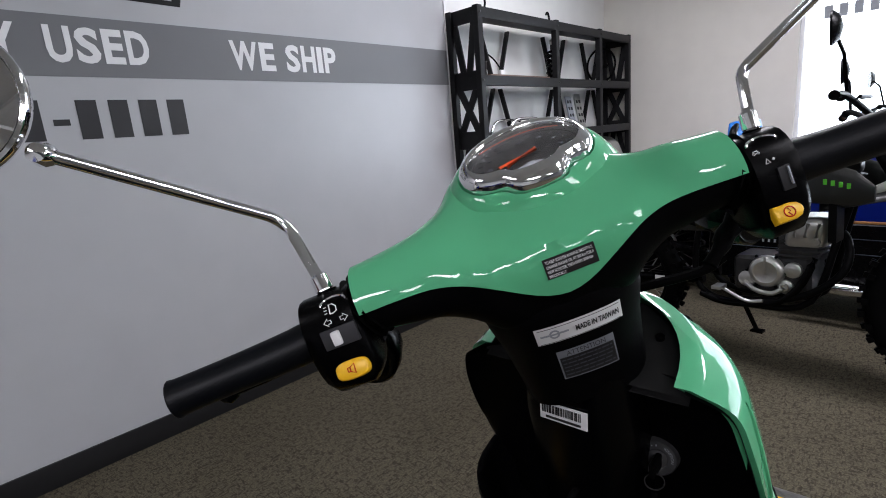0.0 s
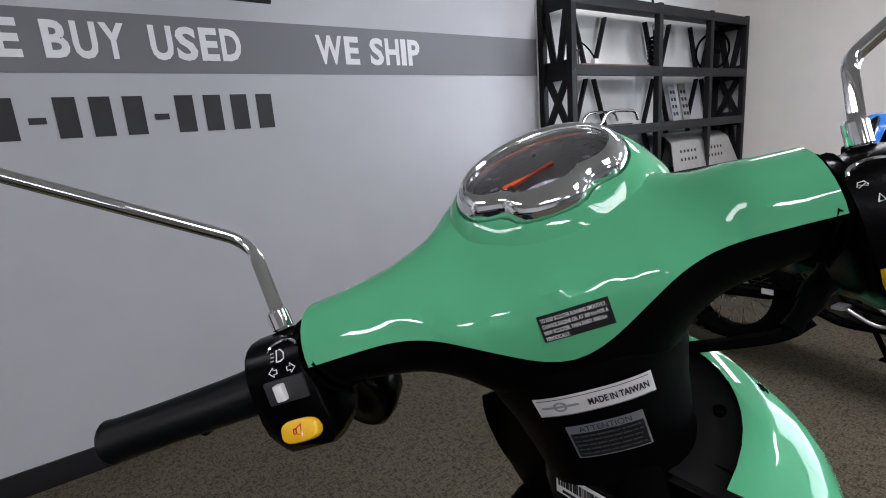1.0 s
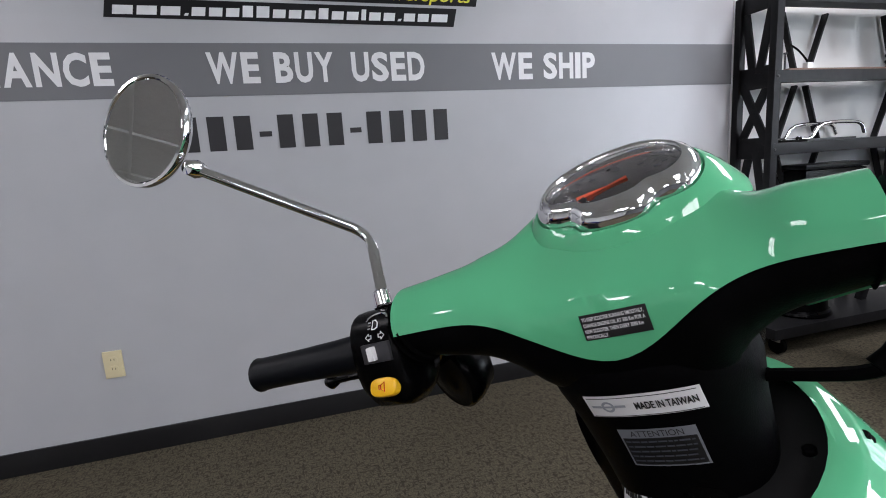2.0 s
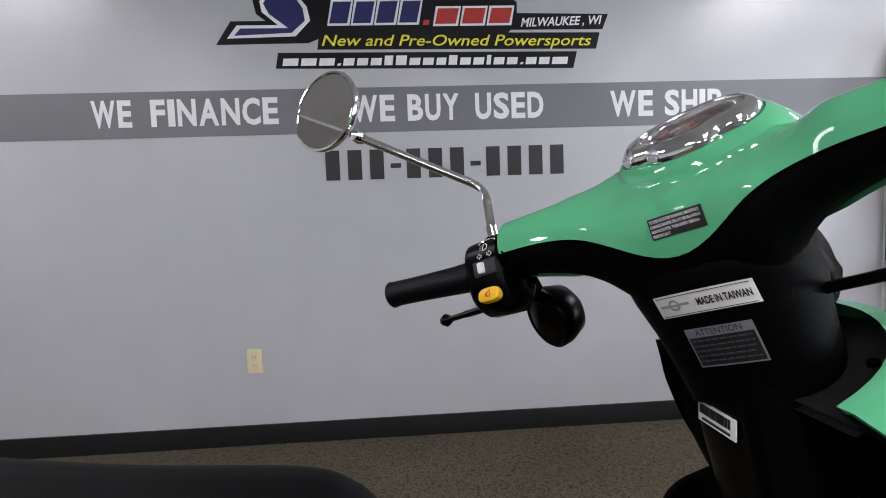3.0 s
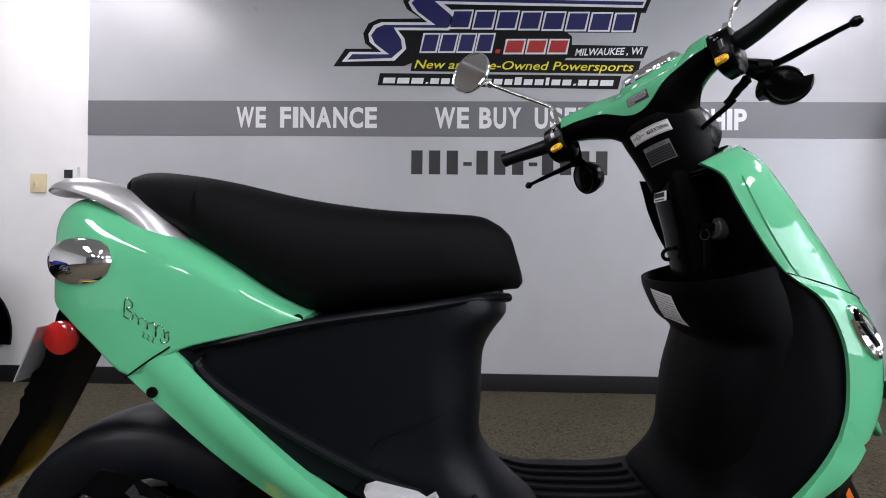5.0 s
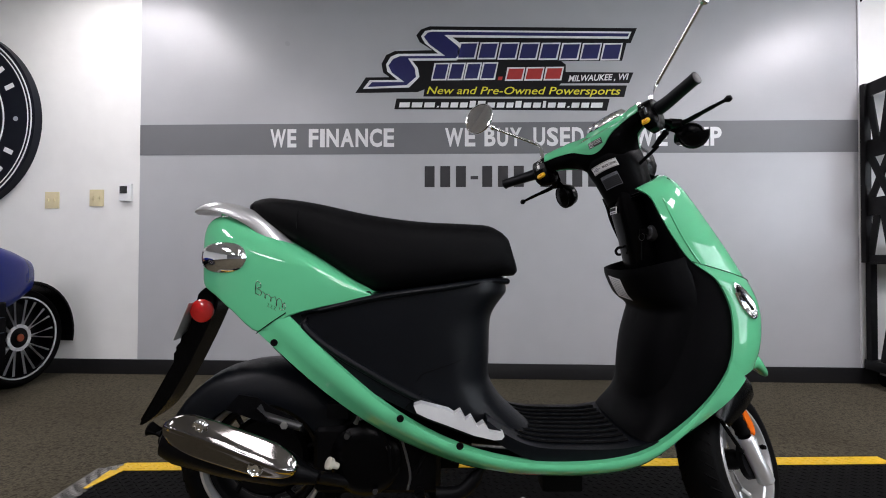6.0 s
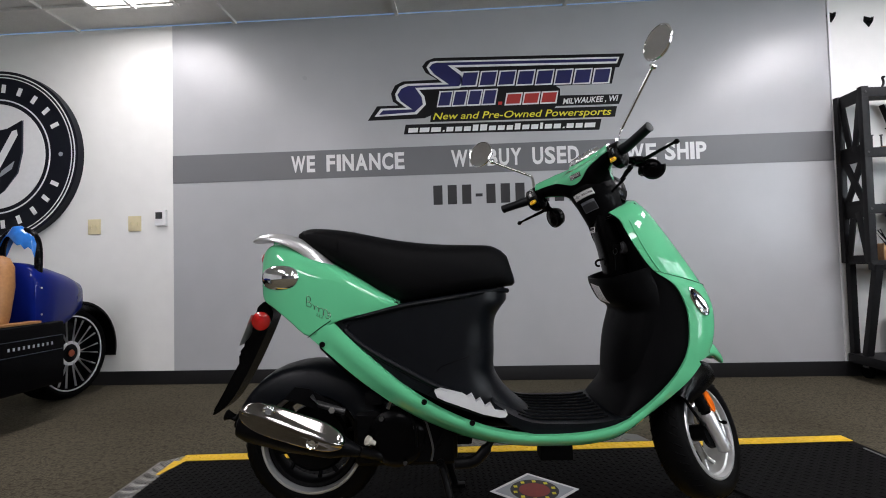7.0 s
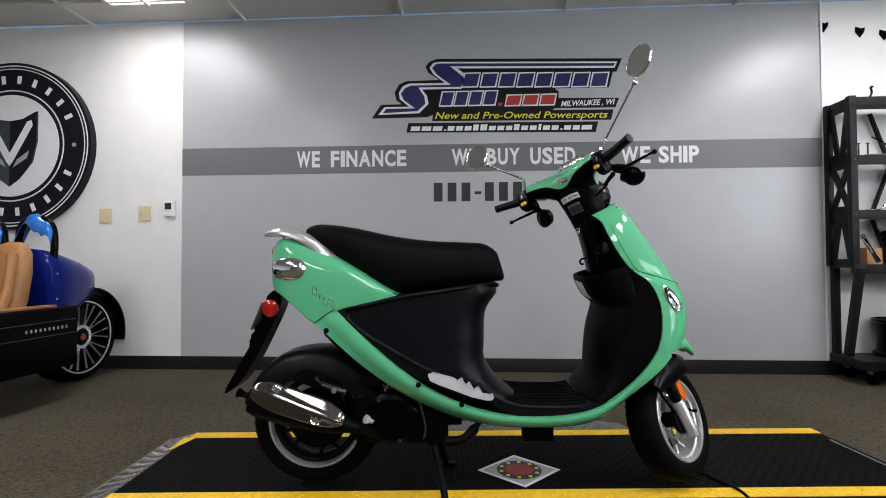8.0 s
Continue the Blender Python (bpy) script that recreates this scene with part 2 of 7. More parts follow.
CARPET = carpet_material()
WALLPAINT = mat("warm_white_wall_paint", (0.80, 0.795, 0.77), 0.6, grain=0.02, scale=8, stain=0.05, bump=0.12, bscale=220)
SIDEPAINT = mat("beige_wall_paint", (0.76, 0.735, 0.67), 0.6, grain=0.02, scale=8, stain=0.05, bump=0.12, bscale=220)
GREYPAINT = mat("light_grey_wall_paint", (0.435, 0.44, 0.452), 0.30, grain=0.02, scale=6, stain=0.05, bump=0.12, bscale=220)
BANDPAINT = mat("mid_grey_band_paint", (0.155, 0.158, 0.165), 0.45, grain=0.02, scale=6, stain=0.05, bump=0.08, bscale=220)
BASEBOARD = mat("black_vinyl_baseboard", (0.008, 0.008, 0.009), 0.45, grain=0.1)
CEILTILE = mat("white_ceiling_tile", (0.62, 0.61, 0.58), 0.85, grain=0.08, scale=160, bump=0.3, bscale=120)
GRIDPAINT = mat("white_ceiling_grid", (0.62, 0.61, 0.58), 0.5, grain=0.02)
IVORY = mat("ivory_plastic", (0.66, 0.58, 0.36), 0.35, grain=0.03)
LAMPGLOW = mat("lamp_diffuser", (1.0, 0.97, 0.92), 0.4, emit=6.0, grain=0.0)


def structure(name, bm, material, label, category):
    return tagged(finish(name, bm, material), label, category, kind="structure")


structure("floor", box(BM(), ((WALL_E + WALL_W) / 2, (WALL_N + WALL_S) / 2, -0.05), (WALL_E - WALL_W + 0.3, WALL_N - WALL_S + 0.3, 0.1)), CARPET, "brown speckled commercial carpet floor", "floor")
structure("wall_north", box(BM(), ((WALL_E + WALL_W) / 2, WALL_N + 0.075, CEIL / 2), (WALL_E - WALL_W + 0.3, 0.15, CEIL)), WALLPAINT, "warm white painted showroom wall", "wall")
structure("wall_west", box(BM(), (WALL_W - 0.075, (WALL_N + WALL_S) / 2, CEIL / 2), (0.15, WALL_N - WALL_S, CEIL)), WALLPAINT, "warm white painted side wall", "wall")
# unseen back wall, made dark grey so chrome and plastic mirror less brightness
structure("wall_south", box(BM(), ((WALL_E + WALL_W) / 2, WALL_S - 0.075, CEIL / 2), (WALL_E - WALL_W + 0.3, 0.15, CEIL)), BANDPAINT, "unseen plain back wall, grey to darken reflections", "wall")

# side wall with the shop window
WIN_Y0, WIN_Y1, WIN_Z0, WIN_Z1 = -4.2, 0.62, 0.35, 2.45
bm = BM()
for y0, y1, z0, z1 in ((WIN_Y1, WALL_N, 0, CEIL), (WALL_S, WIN_Y0, 0, CEIL), (WIN_Y0, WIN_Y1, 0, WIN_Z0), (WIN_Y0, WIN_Y1, WIN_Z1, CEIL)):
    box(bm, (WALL_E + 0.075, (y0 + y1) / 2, (z0 + z1) / 2), (0.15, y1 - y0, z1 - z0))
structure("wall_east", bm, SIDEPAINT, "beige painted side wall with a shop window", "wall")

win = thing("window_1", pose(WALL_E + 0.06, (WIN_Y0 + WIN_Y1) / 2, WIN_Z0), "large aluminium-framed shop window with lettering on its glass", "window", kind="structure")
wl, wh = WIN_Y1 - WIN_Y0, WIN_Z1 - WIN_Z0
for yy in (-wl / 2 + 0.0125, wl / 2 - 0.0125):
    part("window_frame", box(BM(), (0, yy, wh / 2), (0.05, 0.025, wh), 0.004), WHITE, win)
for zz in (0.025, wh - 0.025):
    part("window_frame", box(BM(), (0, 0, zz), (0.056, wl - 0.1, 0.05), 0.004), ALU, win)
for k in (1, 2):
    part("mullion", box(BM(), (0, -wl / 2 + wl * k / 3, wh / 2), (0.056, 0.05, wh - 0.1), 0.004), ALU, win)
for k in range(3):
    g = part("pane", box(BM(), (0, -wl / 2 + wl * (k + 0.5) / 3, wh / 2), (0.008, wl / 3 - 0.05, wh - 0.1)), GLASS, win)
    g.visible_shadow = False
for k, (zz, n) in enumerate(((1.78, 9), (1.62, 11), (1.46, 8))):
    for q in range(n):
        part("letter_bar", box(BM(), (-0.006, wl / 2 - 0.16 - 0.085 * q - 0.02 * (k % 2), zz), (0.002, 0.05, 0.085)), GREYPRINT, win)
# bright street outside the window
SKYCARD = mat("bright_overcast_distance", (0.95, 0.98, 1.0), 1.0, emit=3.2, grain=0.0)
structure("backdrop", box(BM(), (WALL_E + 5.0, -2.0, 2.0), (0.1, 16, 7)), SKYCARD, "overexposed bright daylight outside", "backdrop")

# painted grey field with a darker band
structure("wall_paint", box(BM(), (0.295, WALL_N - 0.0015, (CEIL + 0.1) / 2), (4.74, 0.003, CEIL - 0.1)), GREYPAINT, "light grey painted field on the wall", "wall paint")
structure("wall_band", box(BM(), (0.295, WALL_N - 0.004, 1.587), (4.74, 0.003, 0.208)), BANDPAINT, "darker grey painted band with white lettering", "wall paint")
structure("trim", box(BM(), (2.672, WALL_N - 0.006, (CEIL + 0.1) / 2), (0.016, 0.012, CEIL - 0.1), 0.003), WHITE, "white plastic edge trim beside the painted field", "trim")
bm = BM()
box(bm, ((WALL_E + WALL_W) / 2, WALL_N - 0.006, 0.05), (WALL_E - WALL_W, 0.012, 0.1), 0.003)
box(bm, (WALL_E - 0.006, (WALL_N + WALL_S) / 2 - 0.006, 0.05), (0.012, WALL_N - WALL_S - 0.012, 0.1), 0.003)
box(bm, (WALL_W + 0.006, (WALL_N + WALL_S) / 2 - 0.006, 0.05), (0.012, WALL_N - WALL_S - 0.012, 0.1), 0.003)
structure("baseboard", bm, BASEBOARD, "black vinyl cove baseboard", "baseboard")

# ceiling: lay-in tiles on a grid
bm = BM()
box(bm, ((WALL_E + WALL_W) / 2, (WALL_N + WALL_S) / 2, CEIL + 0.06), (WALL_E - WALL_W, WALL_N - WALL_S, 0.1))
structure("ceiling", bm, CEILTILE, "white lay-in tile ceiling", "ceiling")
bm = BM()
gx = WALL_W + 0.35
while gx < WALL_E:
    box(bm, (gx, (WALL_N + WALL_S) / 2, CEIL), (0.024, WALL_N - WALL_S, 0.02))
    gx += 1.22
gy = WALL_N - 0.34
while gy > WALL_S:
    box(bm, ((WALL_E + WALL_W) / 2, gy, CEIL - 0.001), (WALL_E - WALL_W, 0.024, 0.02))
    gy -= 0.61
structure("trim", bm, GRIDPAINT, "white metal ceiling grid", "ceiling grid")
for lx, ly in TROFFERS:
    tr = thing("ceiling_light", pose(lx, ly, CEIL), "white recessed fluorescent troffer with a glowing diffuser", "ceiling light", "ceiling lights")
    bm = BM()
    for sx in (-0.29, 0.29):
        box(bm, (sx, 0, -0.006), (0.03, 1.2, 0.02))
    for sy in (-0.59, 0.59):
        box(bm, (0, sy, -0.007), (0.55, 0.03, 0.018))
    part("frame", bm, GRIDPAINT, tr)
    part("diffuser", box(BM(), (0, 0, 0.0), (0.55, 1.15, 0.01)), LAMPGLOW, tr)
    # added cross bars, there to break the lamps' reflections into panes
    part("reflection_divider", box(BM(), (0, 0, -0.026), (0.022, 1.15, 0.008)), GRIDPAINT, tr)
    part("reflection_divider", box(BM(), (0, 0, -0.0262), (0.55, 0.022, 0.008)), GRIDPAINT, tr)

# wall plates
def wall_plate(x, z, w, h, rows, label, name):
    t = thing(name, pose(x, WALL_N, z), label, "wall plate")
    part("plate", box(BM(), (0, -0.004, 0), (w, 0.008, h), 0.003), IVORY, t)
    for k in rows:
        part("toggle", box(BM(), (k, -0.011, 0), (0.008, 0.012, 0.022), 0.002), IVORY, t)
        for s in (-1, 1):
            part("screw", lathe(BM(), (k, -0.0085, s * h * 0.27), (0, -1, 0), [(0, 0.004), (0.0012, 0.0035), (0.0012, 0)], 10), IVORY, t)
    return t


wall_plate(-2.373, 1.193, 0.098, 0.114, (-0.021, 0.021), "ivory double light switch on the white wall", "light_switch")
wall_plate(-2.687, 1.178, 0.098, 0.114, (-0.021, 0.021), "ivory double light switch on the white wall", "light_switch")
th = thing("thermostat", pose(-2.164, WALL_N, 1.23), "white wall thermostat with a dark screen", "thermostat")
part("body", box(BM(), (0, -0.013, 0), (0.085, 0.026, 0.12), 0.006), WHITE, th)
part("screen", box(BM(), (-0.008, -0.028, 0.016), (0.05, 0.004, 0.05), 0.001), mat("dark_screen", (0.03, 0.03, 0.03), 0.2), th)
ot = thing("power_outlet", pose(-0.513, WALL_N - 0.003, 0.413), "ivory duplex power outlet low on the grey wall", "outlet")
part("plate", box(BM(), (0, -0.004, 0), (0.072, 0.008, 0.116), 0.003), IVORY, ot)
for s in (-1, 1):
    soc = part("socket", slab(BM(), oval(0.017, 0.014, 20, 3), (0, -0.008, s * 0.02), (1, 0, 0), (0, 0, 1), 0.0, 0.003), IVORY, ot)
    bm = BM()
    for dx in (-0.006, 0.006):
        box(bm, (dx, -0.0115, s * 0.02 + 0.002), (0.002, 0.0012, 0.008))
    part("slots", bm, INK, soc)


LETTER_W = dict(W=1.38, E=0.80, F=0.74, I=0.36, N=0.95, A=1.02, C=0.93, B=0.92, U=0.92, Y=0.98, S=0.90, D=0.93, H=0.95, P=0.87)


def wall_line(words, z, h, material, label):
    """A line of condensed capitals on the wall: (word, left, right) each, every letter a part."""
    t = thing("wall_lettering", pose(words[0][1], WALL_N - 0.0055, z), label, "lettering")
    for word, x0, x1 in words:
        gap = 0.13
        total = sum(LETTER_W[c] for c in word) + gap * (len(word) - 1)
        k, x = (x1 - x0) / total, x0
        for c in word:
            part("letter", place(text_mesh(c, h, LETTER_W[c] * k, 0.034, 0.0), pose(x - words[0][1], -0.0015, 0, 90)), material, t)
            x += (LETTER_W[c] + gap) * k
    return t


wall_line([("WE", -1.174, -0.996), ("FINANCE", -0.912, -0.336)], 1.537, 0.118, WHITE, "white condensed wall lettering reading WE FINANCE")
wall_line([("WE", 0.004, 0.205), ("BUY", 0.265, 0.510), ("USED", 0.587, 0.917)], 1.537, 0.118, WHITE, "white condensed wall lettering reading WE BUY USED")
wall_line([("WE", 1.245, 1.458), ("SHIP", 1.516, 1.804)], 1.533, 0.118, WHITE, "white condensed wall lettering reading WE SHIP")

# row of plain dark bars under the band
ph = thing("wall_bar_row", pose(-0.141, WALL_N - 0.003, 1.262), "row of charcoal bars under the grey band", "lettering")
px = 0.0
for ch in "ddd-ddd-dddd":
    if ch == "d":
        part("bar", box(BM(), (px + 0.043, -0.001, 0.07), (0.066, 0.002, 0.14)), DARK_DIGIT, ph)
        px += 0.104
    else:
        part("hyphen", box(BM(), (px + 0.028, -0.001, 0.062), (0.05, 0.002, 0.022)), DARK_DIGIT, ph)
        px += 0.070
# ---- the display platform ----
TREAD = mat("black_antislip_deck", (0.0045, 0.0043, 0.0043), 0.6, spec=0.035, grain=0.25, scale=90, stain=0.25, bump=0.5, bscale=260)
PLATE = mat("grey_treadplate_steel", (0.17, 0.165, 0.155), 0.36, metal=0.7, grain=0.12, stain=0.2, bump=0.1)
deck = thing("display_platform", pose(0.315, 0.295, 0, 0, 0, 3.94), "low black non-slip platform with yellow borders and tread plate edges", "platform")
DX0, DX1, DY0, DY1 = -1.35, 1.31, -0.315, 0.31
bm = BM()
slab(bm, [(DX0 - 0.16, DY0 - 0.13), (DX1 + 0.16, DY0 - 0.13), (DX1 + 0.16, DY1 + 0.13), (DX0 - 0.16, DY1 + 0.13)], (0, 0, 0), (1, 0, 0), (0, 1, 0), 0.0, 0.012)
part("base", bm, PLATE, deck)
bm = BM()
lo = [(DX0 - 0.15, DY0 - 0.12, 0.012), (DX1 + 0.15, DY0 - 0.12, 0.012), (DX1 + 0.15, DY1 + 0.12, 0.012), (DX0 - 0.15, DY1 + 0.12, 0.012)]
hi = [(DX0, DY0 - 0.01, DECK - 0.006), (DX1, DY0 - 0.01, DECK - 0.006), (DX1, DY1 + 0.01, DECK - 0.006), (DX0, DY1 + 0.01, DECK - 0.006)]
skin(bm, [lo, hi])
part("sloping_edge", bm, PLATE, deck)
part("deck", box(BM(), (0, 0, DECK - 0.008), (DX1 - DX0, DY1 - DY0 + 0.02, 0.016), 0.002), TREAD, deck)
for yy in (DY0 + 0.03, DY1 - 0.03):
    part("border_stripe", box(BM(), (0, yy, DECK + 0.001), (DX1 - DX0, 0.062, 0.002)), TAPE, deck)
part("border_stripe", slab(BM(), [(DX0, DY1 - 0.061), (DX0, DY1 - 0.19), (DX0 + 0.012, DY1 - 0.19), (DX0 + 0.045, DY1 - 0.061)], (0, 0, 0), (1, 0, 0), (0, 1, 0), DECK, DECK + 0.002), TAPE, deck)
part("end_trim", box(BM(), (DX1 - 0.004, -0.03, DECK + 0.001), (0.008, 0.40, 0.002)), ALU, deck)
# raised diamonds of the tread plate on the sloping edges
bm = BM()


def tread(p0, p1, q0, q1, nu, nv, flat=False):
    p0, p1, q0, q1 = (Vector(p) for p in (p0, p1, q0, q1))
    nrm = (p1 - p0).cross(q0 - p0).normalized()
    if nrm.z < 0:
        nrm = -nrm
    for i in range(nu):
        for j in range(nv):
            u, v = (i + 0.5) / nu, (j + 0.5) / nv
            c = p0.lerp(p1, u).lerp(q0.lerp(q1, u), v)
            e = (p1 - p0).normalized()
            g = nrm.cross(e)
            d1 = (e + g if (i + j) % 2 else e - g).normalized()
            d2 = nrm.cross(d1)
            a, b, t = (0.0105, 0.0032, 0.0016) if flat else (0.0145, 0.0042, 0.0022)
            base = [bm.verts.new(c + d1 * x + d2 * y) for x, y in ((a, 0), (0, b), (-a, 0), (0, -b))]
            top = bm.verts.new(c + nrm * t + d1 * 0.005)
            top2 = bm.verts.new(c + nrm * t - d1 * 0.005)
            bm.faces.new((base[0], base[1], top))
            bm.faces.new((base[1], base[2], top2))
            bm.faces.new((base[2], base[3], top2))
            bm.faces.new((base[3], base[0], top))
            bm.faces.new((base[1], top2, top))
            bm.faces.new((base[3], top, top2))


# silver plate behind the middle of the deck
side = [(-0.75, DY1 + 0.005), (0.56, DY1 + 0.005), (0.53, DY1 + 0.10), (0.42, DY1 + 0.15), (-0.75, DY1 + 0.15)]
part("rear_plate", slab(BM(), side, (0, 0, 0), (1, 0, 0), (0, 1, 0), DECK - 0.012, DECK - 0.004), PLATE, deck)
tread((-0.74, DY1 + 0.012, DECK - 0.004), (0.50, DY1 + 0.012, DECK - 0.004), (-0.74, DY1 + 0.145, DECK - 0.004), (0.42, DY1 + 0.145, DECK - 0.004), 44, 6)
tread(lo[0], lo[1], hi[0], hi[1], 96, 4)
tread(lo[3], lo[2], hi[3], hi[2], 96, 4)
tread(lo[0], lo[3], hi[0], hi[3], 28, 5)
tread(lo[1], lo[2], hi[1], hi[2], 28, 5)
tagged(part("tread_pattern", bm, PLATE, deck), kind="stuff")
bm = BM()
tread((DX0 + 0.01, DY0 + 0.065, DECK), (DX1 - 0.01, DY0 + 0.065, DECK), (DX0 + 0.01, DY1 - 0.065, DECK), (DX1 - 0.01, DY1 - 0.065, DECK), 122, 21, True)
tagged(part("deck_pattern", bm, TREAD, deck), kind="stuff")
bm = BM()
for y0 in (DY0 + 0.002, DY1 - 0.058):
    tread((DX0 + 0.01, y0, DECK + 0.002), (DX1 - 0.01, y0, DECK + 0.002), (DX0 + 0.01, y0 + 0.056, DECK + 0.002), (DX1 - 0.01, y0 + 0.056, DECK + 0.002), 122, 3, True)
tagged(part("stripe_pattern", bm, TAPE, deck), kind="stuff")
# diamond-shaped sticker
st = thing("floor_sticker", pose(0.313, 0.190, DECK + 0.002, 0, 0, 3.45), "white diamond sticker with a red round emblem on the deck", "sticker")
part("sheet", slab(BM(), [(-0.145, 0), (0, -0.135), (0.145, 0), (0, 0.135)], (0, 0, 0), (1, 0, 0), (0, 1, 0), 0, 0.001), WHITE, st)
part("border", slab(BM(), [(-0.128, 0), (0, -0.119), (0.128, 0), (0, 0.119)], (0, 0, 0), (1, 0, 0), (0, 1, 0), 0.001, 0.0015), GREYPRINT, st)
part("emblem", slab(BM(), oval(0.078, 0.078, 32), (0, 0, 0), (1, 0, 0), (0, 1, 0), 0.0015, 0.002), INK, st)
part("disc", slab(BM(), oval(0.05, 0.05, 32), (0, 0, 0), (1, 0, 0), (0, 1, 0), 0.002, 0.0025), mat("dark_red_print", (0.20, 0.018, 0.014), 0.45, grain=0.15), st)
for k in range(10):
    a = radians(36 * k + 10)
    part("bar", box(BM(), (0.064 * math.cos(a), 0.064 * math.sin(a), 0.0024), (0.012, 0.014, 0.0008), m=None), YEL_PRINT, st)
# strap across the deck edge
ts = thing("tie_strap", pose(0.917, 0.227, DECK, 0, 0, 1.65), "thin black strap lying over the deck edge", "strap")
part("strap", tube(BM(), smooth_path([(-0.06, 0.02, 0.005), (0.0, 0.0, 0.004), (0.05, -0.10, 0.004), (0.075, -0.18, 0.005), (0.085, -0.30, -0.022), (0.09, -0.40, -0.06)], 5), 0.007, 6, 0.5), RUBBER, ts)
LOGOBLACK = mat("black_vinyl_print", (0.006, 0.006, 0.007), 0.4, grain=0.05, spec=0.2)
# ---- wall logo, round sign, shelf, hooks ----
def flat(name, outline, material, parent, y0, y1, label=""):
    """A flat shape on the north wall, outline in x, z relative to its thing; y0, y1 out from the wall."""
    bm = BM()
    slab(bm, outline, (0, 0, 0), (1, 0, 0), (0, 0, 1), y0, y1)
    return part(name, bm, material, parent, label)


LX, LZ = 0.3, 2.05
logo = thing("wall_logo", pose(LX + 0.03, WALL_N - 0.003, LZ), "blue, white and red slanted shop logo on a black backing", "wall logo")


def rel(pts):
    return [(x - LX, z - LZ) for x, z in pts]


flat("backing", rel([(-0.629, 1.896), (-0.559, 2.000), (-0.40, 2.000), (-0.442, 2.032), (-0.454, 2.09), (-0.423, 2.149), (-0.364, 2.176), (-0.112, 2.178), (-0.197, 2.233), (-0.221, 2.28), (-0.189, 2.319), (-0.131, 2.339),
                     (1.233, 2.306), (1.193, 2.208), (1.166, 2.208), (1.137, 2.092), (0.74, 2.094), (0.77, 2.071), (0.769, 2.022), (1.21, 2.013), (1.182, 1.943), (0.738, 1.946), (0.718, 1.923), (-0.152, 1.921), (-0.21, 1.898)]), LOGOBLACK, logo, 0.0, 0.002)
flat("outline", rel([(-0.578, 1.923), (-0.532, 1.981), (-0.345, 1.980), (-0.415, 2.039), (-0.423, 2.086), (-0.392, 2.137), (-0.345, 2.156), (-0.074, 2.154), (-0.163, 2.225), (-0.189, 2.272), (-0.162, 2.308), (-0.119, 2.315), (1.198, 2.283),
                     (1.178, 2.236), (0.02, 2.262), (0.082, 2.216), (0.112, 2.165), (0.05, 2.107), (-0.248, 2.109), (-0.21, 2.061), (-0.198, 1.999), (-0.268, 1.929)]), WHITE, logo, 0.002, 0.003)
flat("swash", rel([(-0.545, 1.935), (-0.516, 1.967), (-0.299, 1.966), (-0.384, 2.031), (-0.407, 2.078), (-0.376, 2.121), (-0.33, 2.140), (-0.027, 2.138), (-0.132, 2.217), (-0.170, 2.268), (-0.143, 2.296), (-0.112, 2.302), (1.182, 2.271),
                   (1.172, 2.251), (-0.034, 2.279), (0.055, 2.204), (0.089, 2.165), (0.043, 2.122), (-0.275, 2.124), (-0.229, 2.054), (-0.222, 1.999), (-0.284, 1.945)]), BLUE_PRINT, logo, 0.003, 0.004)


def slanted_row(n, x0, x1, z0, z1, material, edge, drop=0.0, gap=0.16):
    w = (x1 - x0) / n
    for i in range(n):
        a, b = x0 + w * i, x0 + w * (i + 1 - gap)
        zz = z0 + drop * i / max(1, n - 1)
        h = z1 - z0
        sl = 0.22 * h
        pl = flat("letter_block", rel([(a - 0.006, zz - 0.006), (b + 0.006, zz - 0.006), (b + sl + 0.006, zz + h + 0.006), (a + sl - 0.006, zz + h + 0.006)]), edge, logo, 0.003, 0.004)
        sub = BM()
        slab(sub, rel([(a + 0.004, zz + 0.004), (b - 0.004, zz + 0.004), (b + sl - 0.004, zz + h - 0.004), (a + sl + 0.004, zz + h - 0.004)]), (0, 0, 0), (1, 0, 0), (0, 0, 1), 0.0045, 0.0055)
        part("letter_face", sub, material, pl)


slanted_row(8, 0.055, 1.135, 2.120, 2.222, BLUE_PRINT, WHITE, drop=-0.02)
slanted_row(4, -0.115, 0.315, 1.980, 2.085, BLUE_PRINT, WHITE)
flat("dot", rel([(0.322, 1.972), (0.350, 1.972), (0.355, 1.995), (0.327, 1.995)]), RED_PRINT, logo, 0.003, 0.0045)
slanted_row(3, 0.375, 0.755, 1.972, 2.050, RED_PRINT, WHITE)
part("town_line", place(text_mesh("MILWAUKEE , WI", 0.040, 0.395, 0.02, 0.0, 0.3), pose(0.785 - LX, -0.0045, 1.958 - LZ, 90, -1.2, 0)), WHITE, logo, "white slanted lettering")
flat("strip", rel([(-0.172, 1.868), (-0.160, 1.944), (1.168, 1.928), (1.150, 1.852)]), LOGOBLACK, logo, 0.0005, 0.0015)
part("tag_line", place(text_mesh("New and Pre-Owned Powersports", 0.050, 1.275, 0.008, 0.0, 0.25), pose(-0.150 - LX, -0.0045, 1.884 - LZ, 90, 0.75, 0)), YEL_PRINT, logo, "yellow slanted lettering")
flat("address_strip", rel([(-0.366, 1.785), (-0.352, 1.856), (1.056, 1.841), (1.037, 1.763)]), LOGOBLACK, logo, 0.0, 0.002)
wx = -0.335
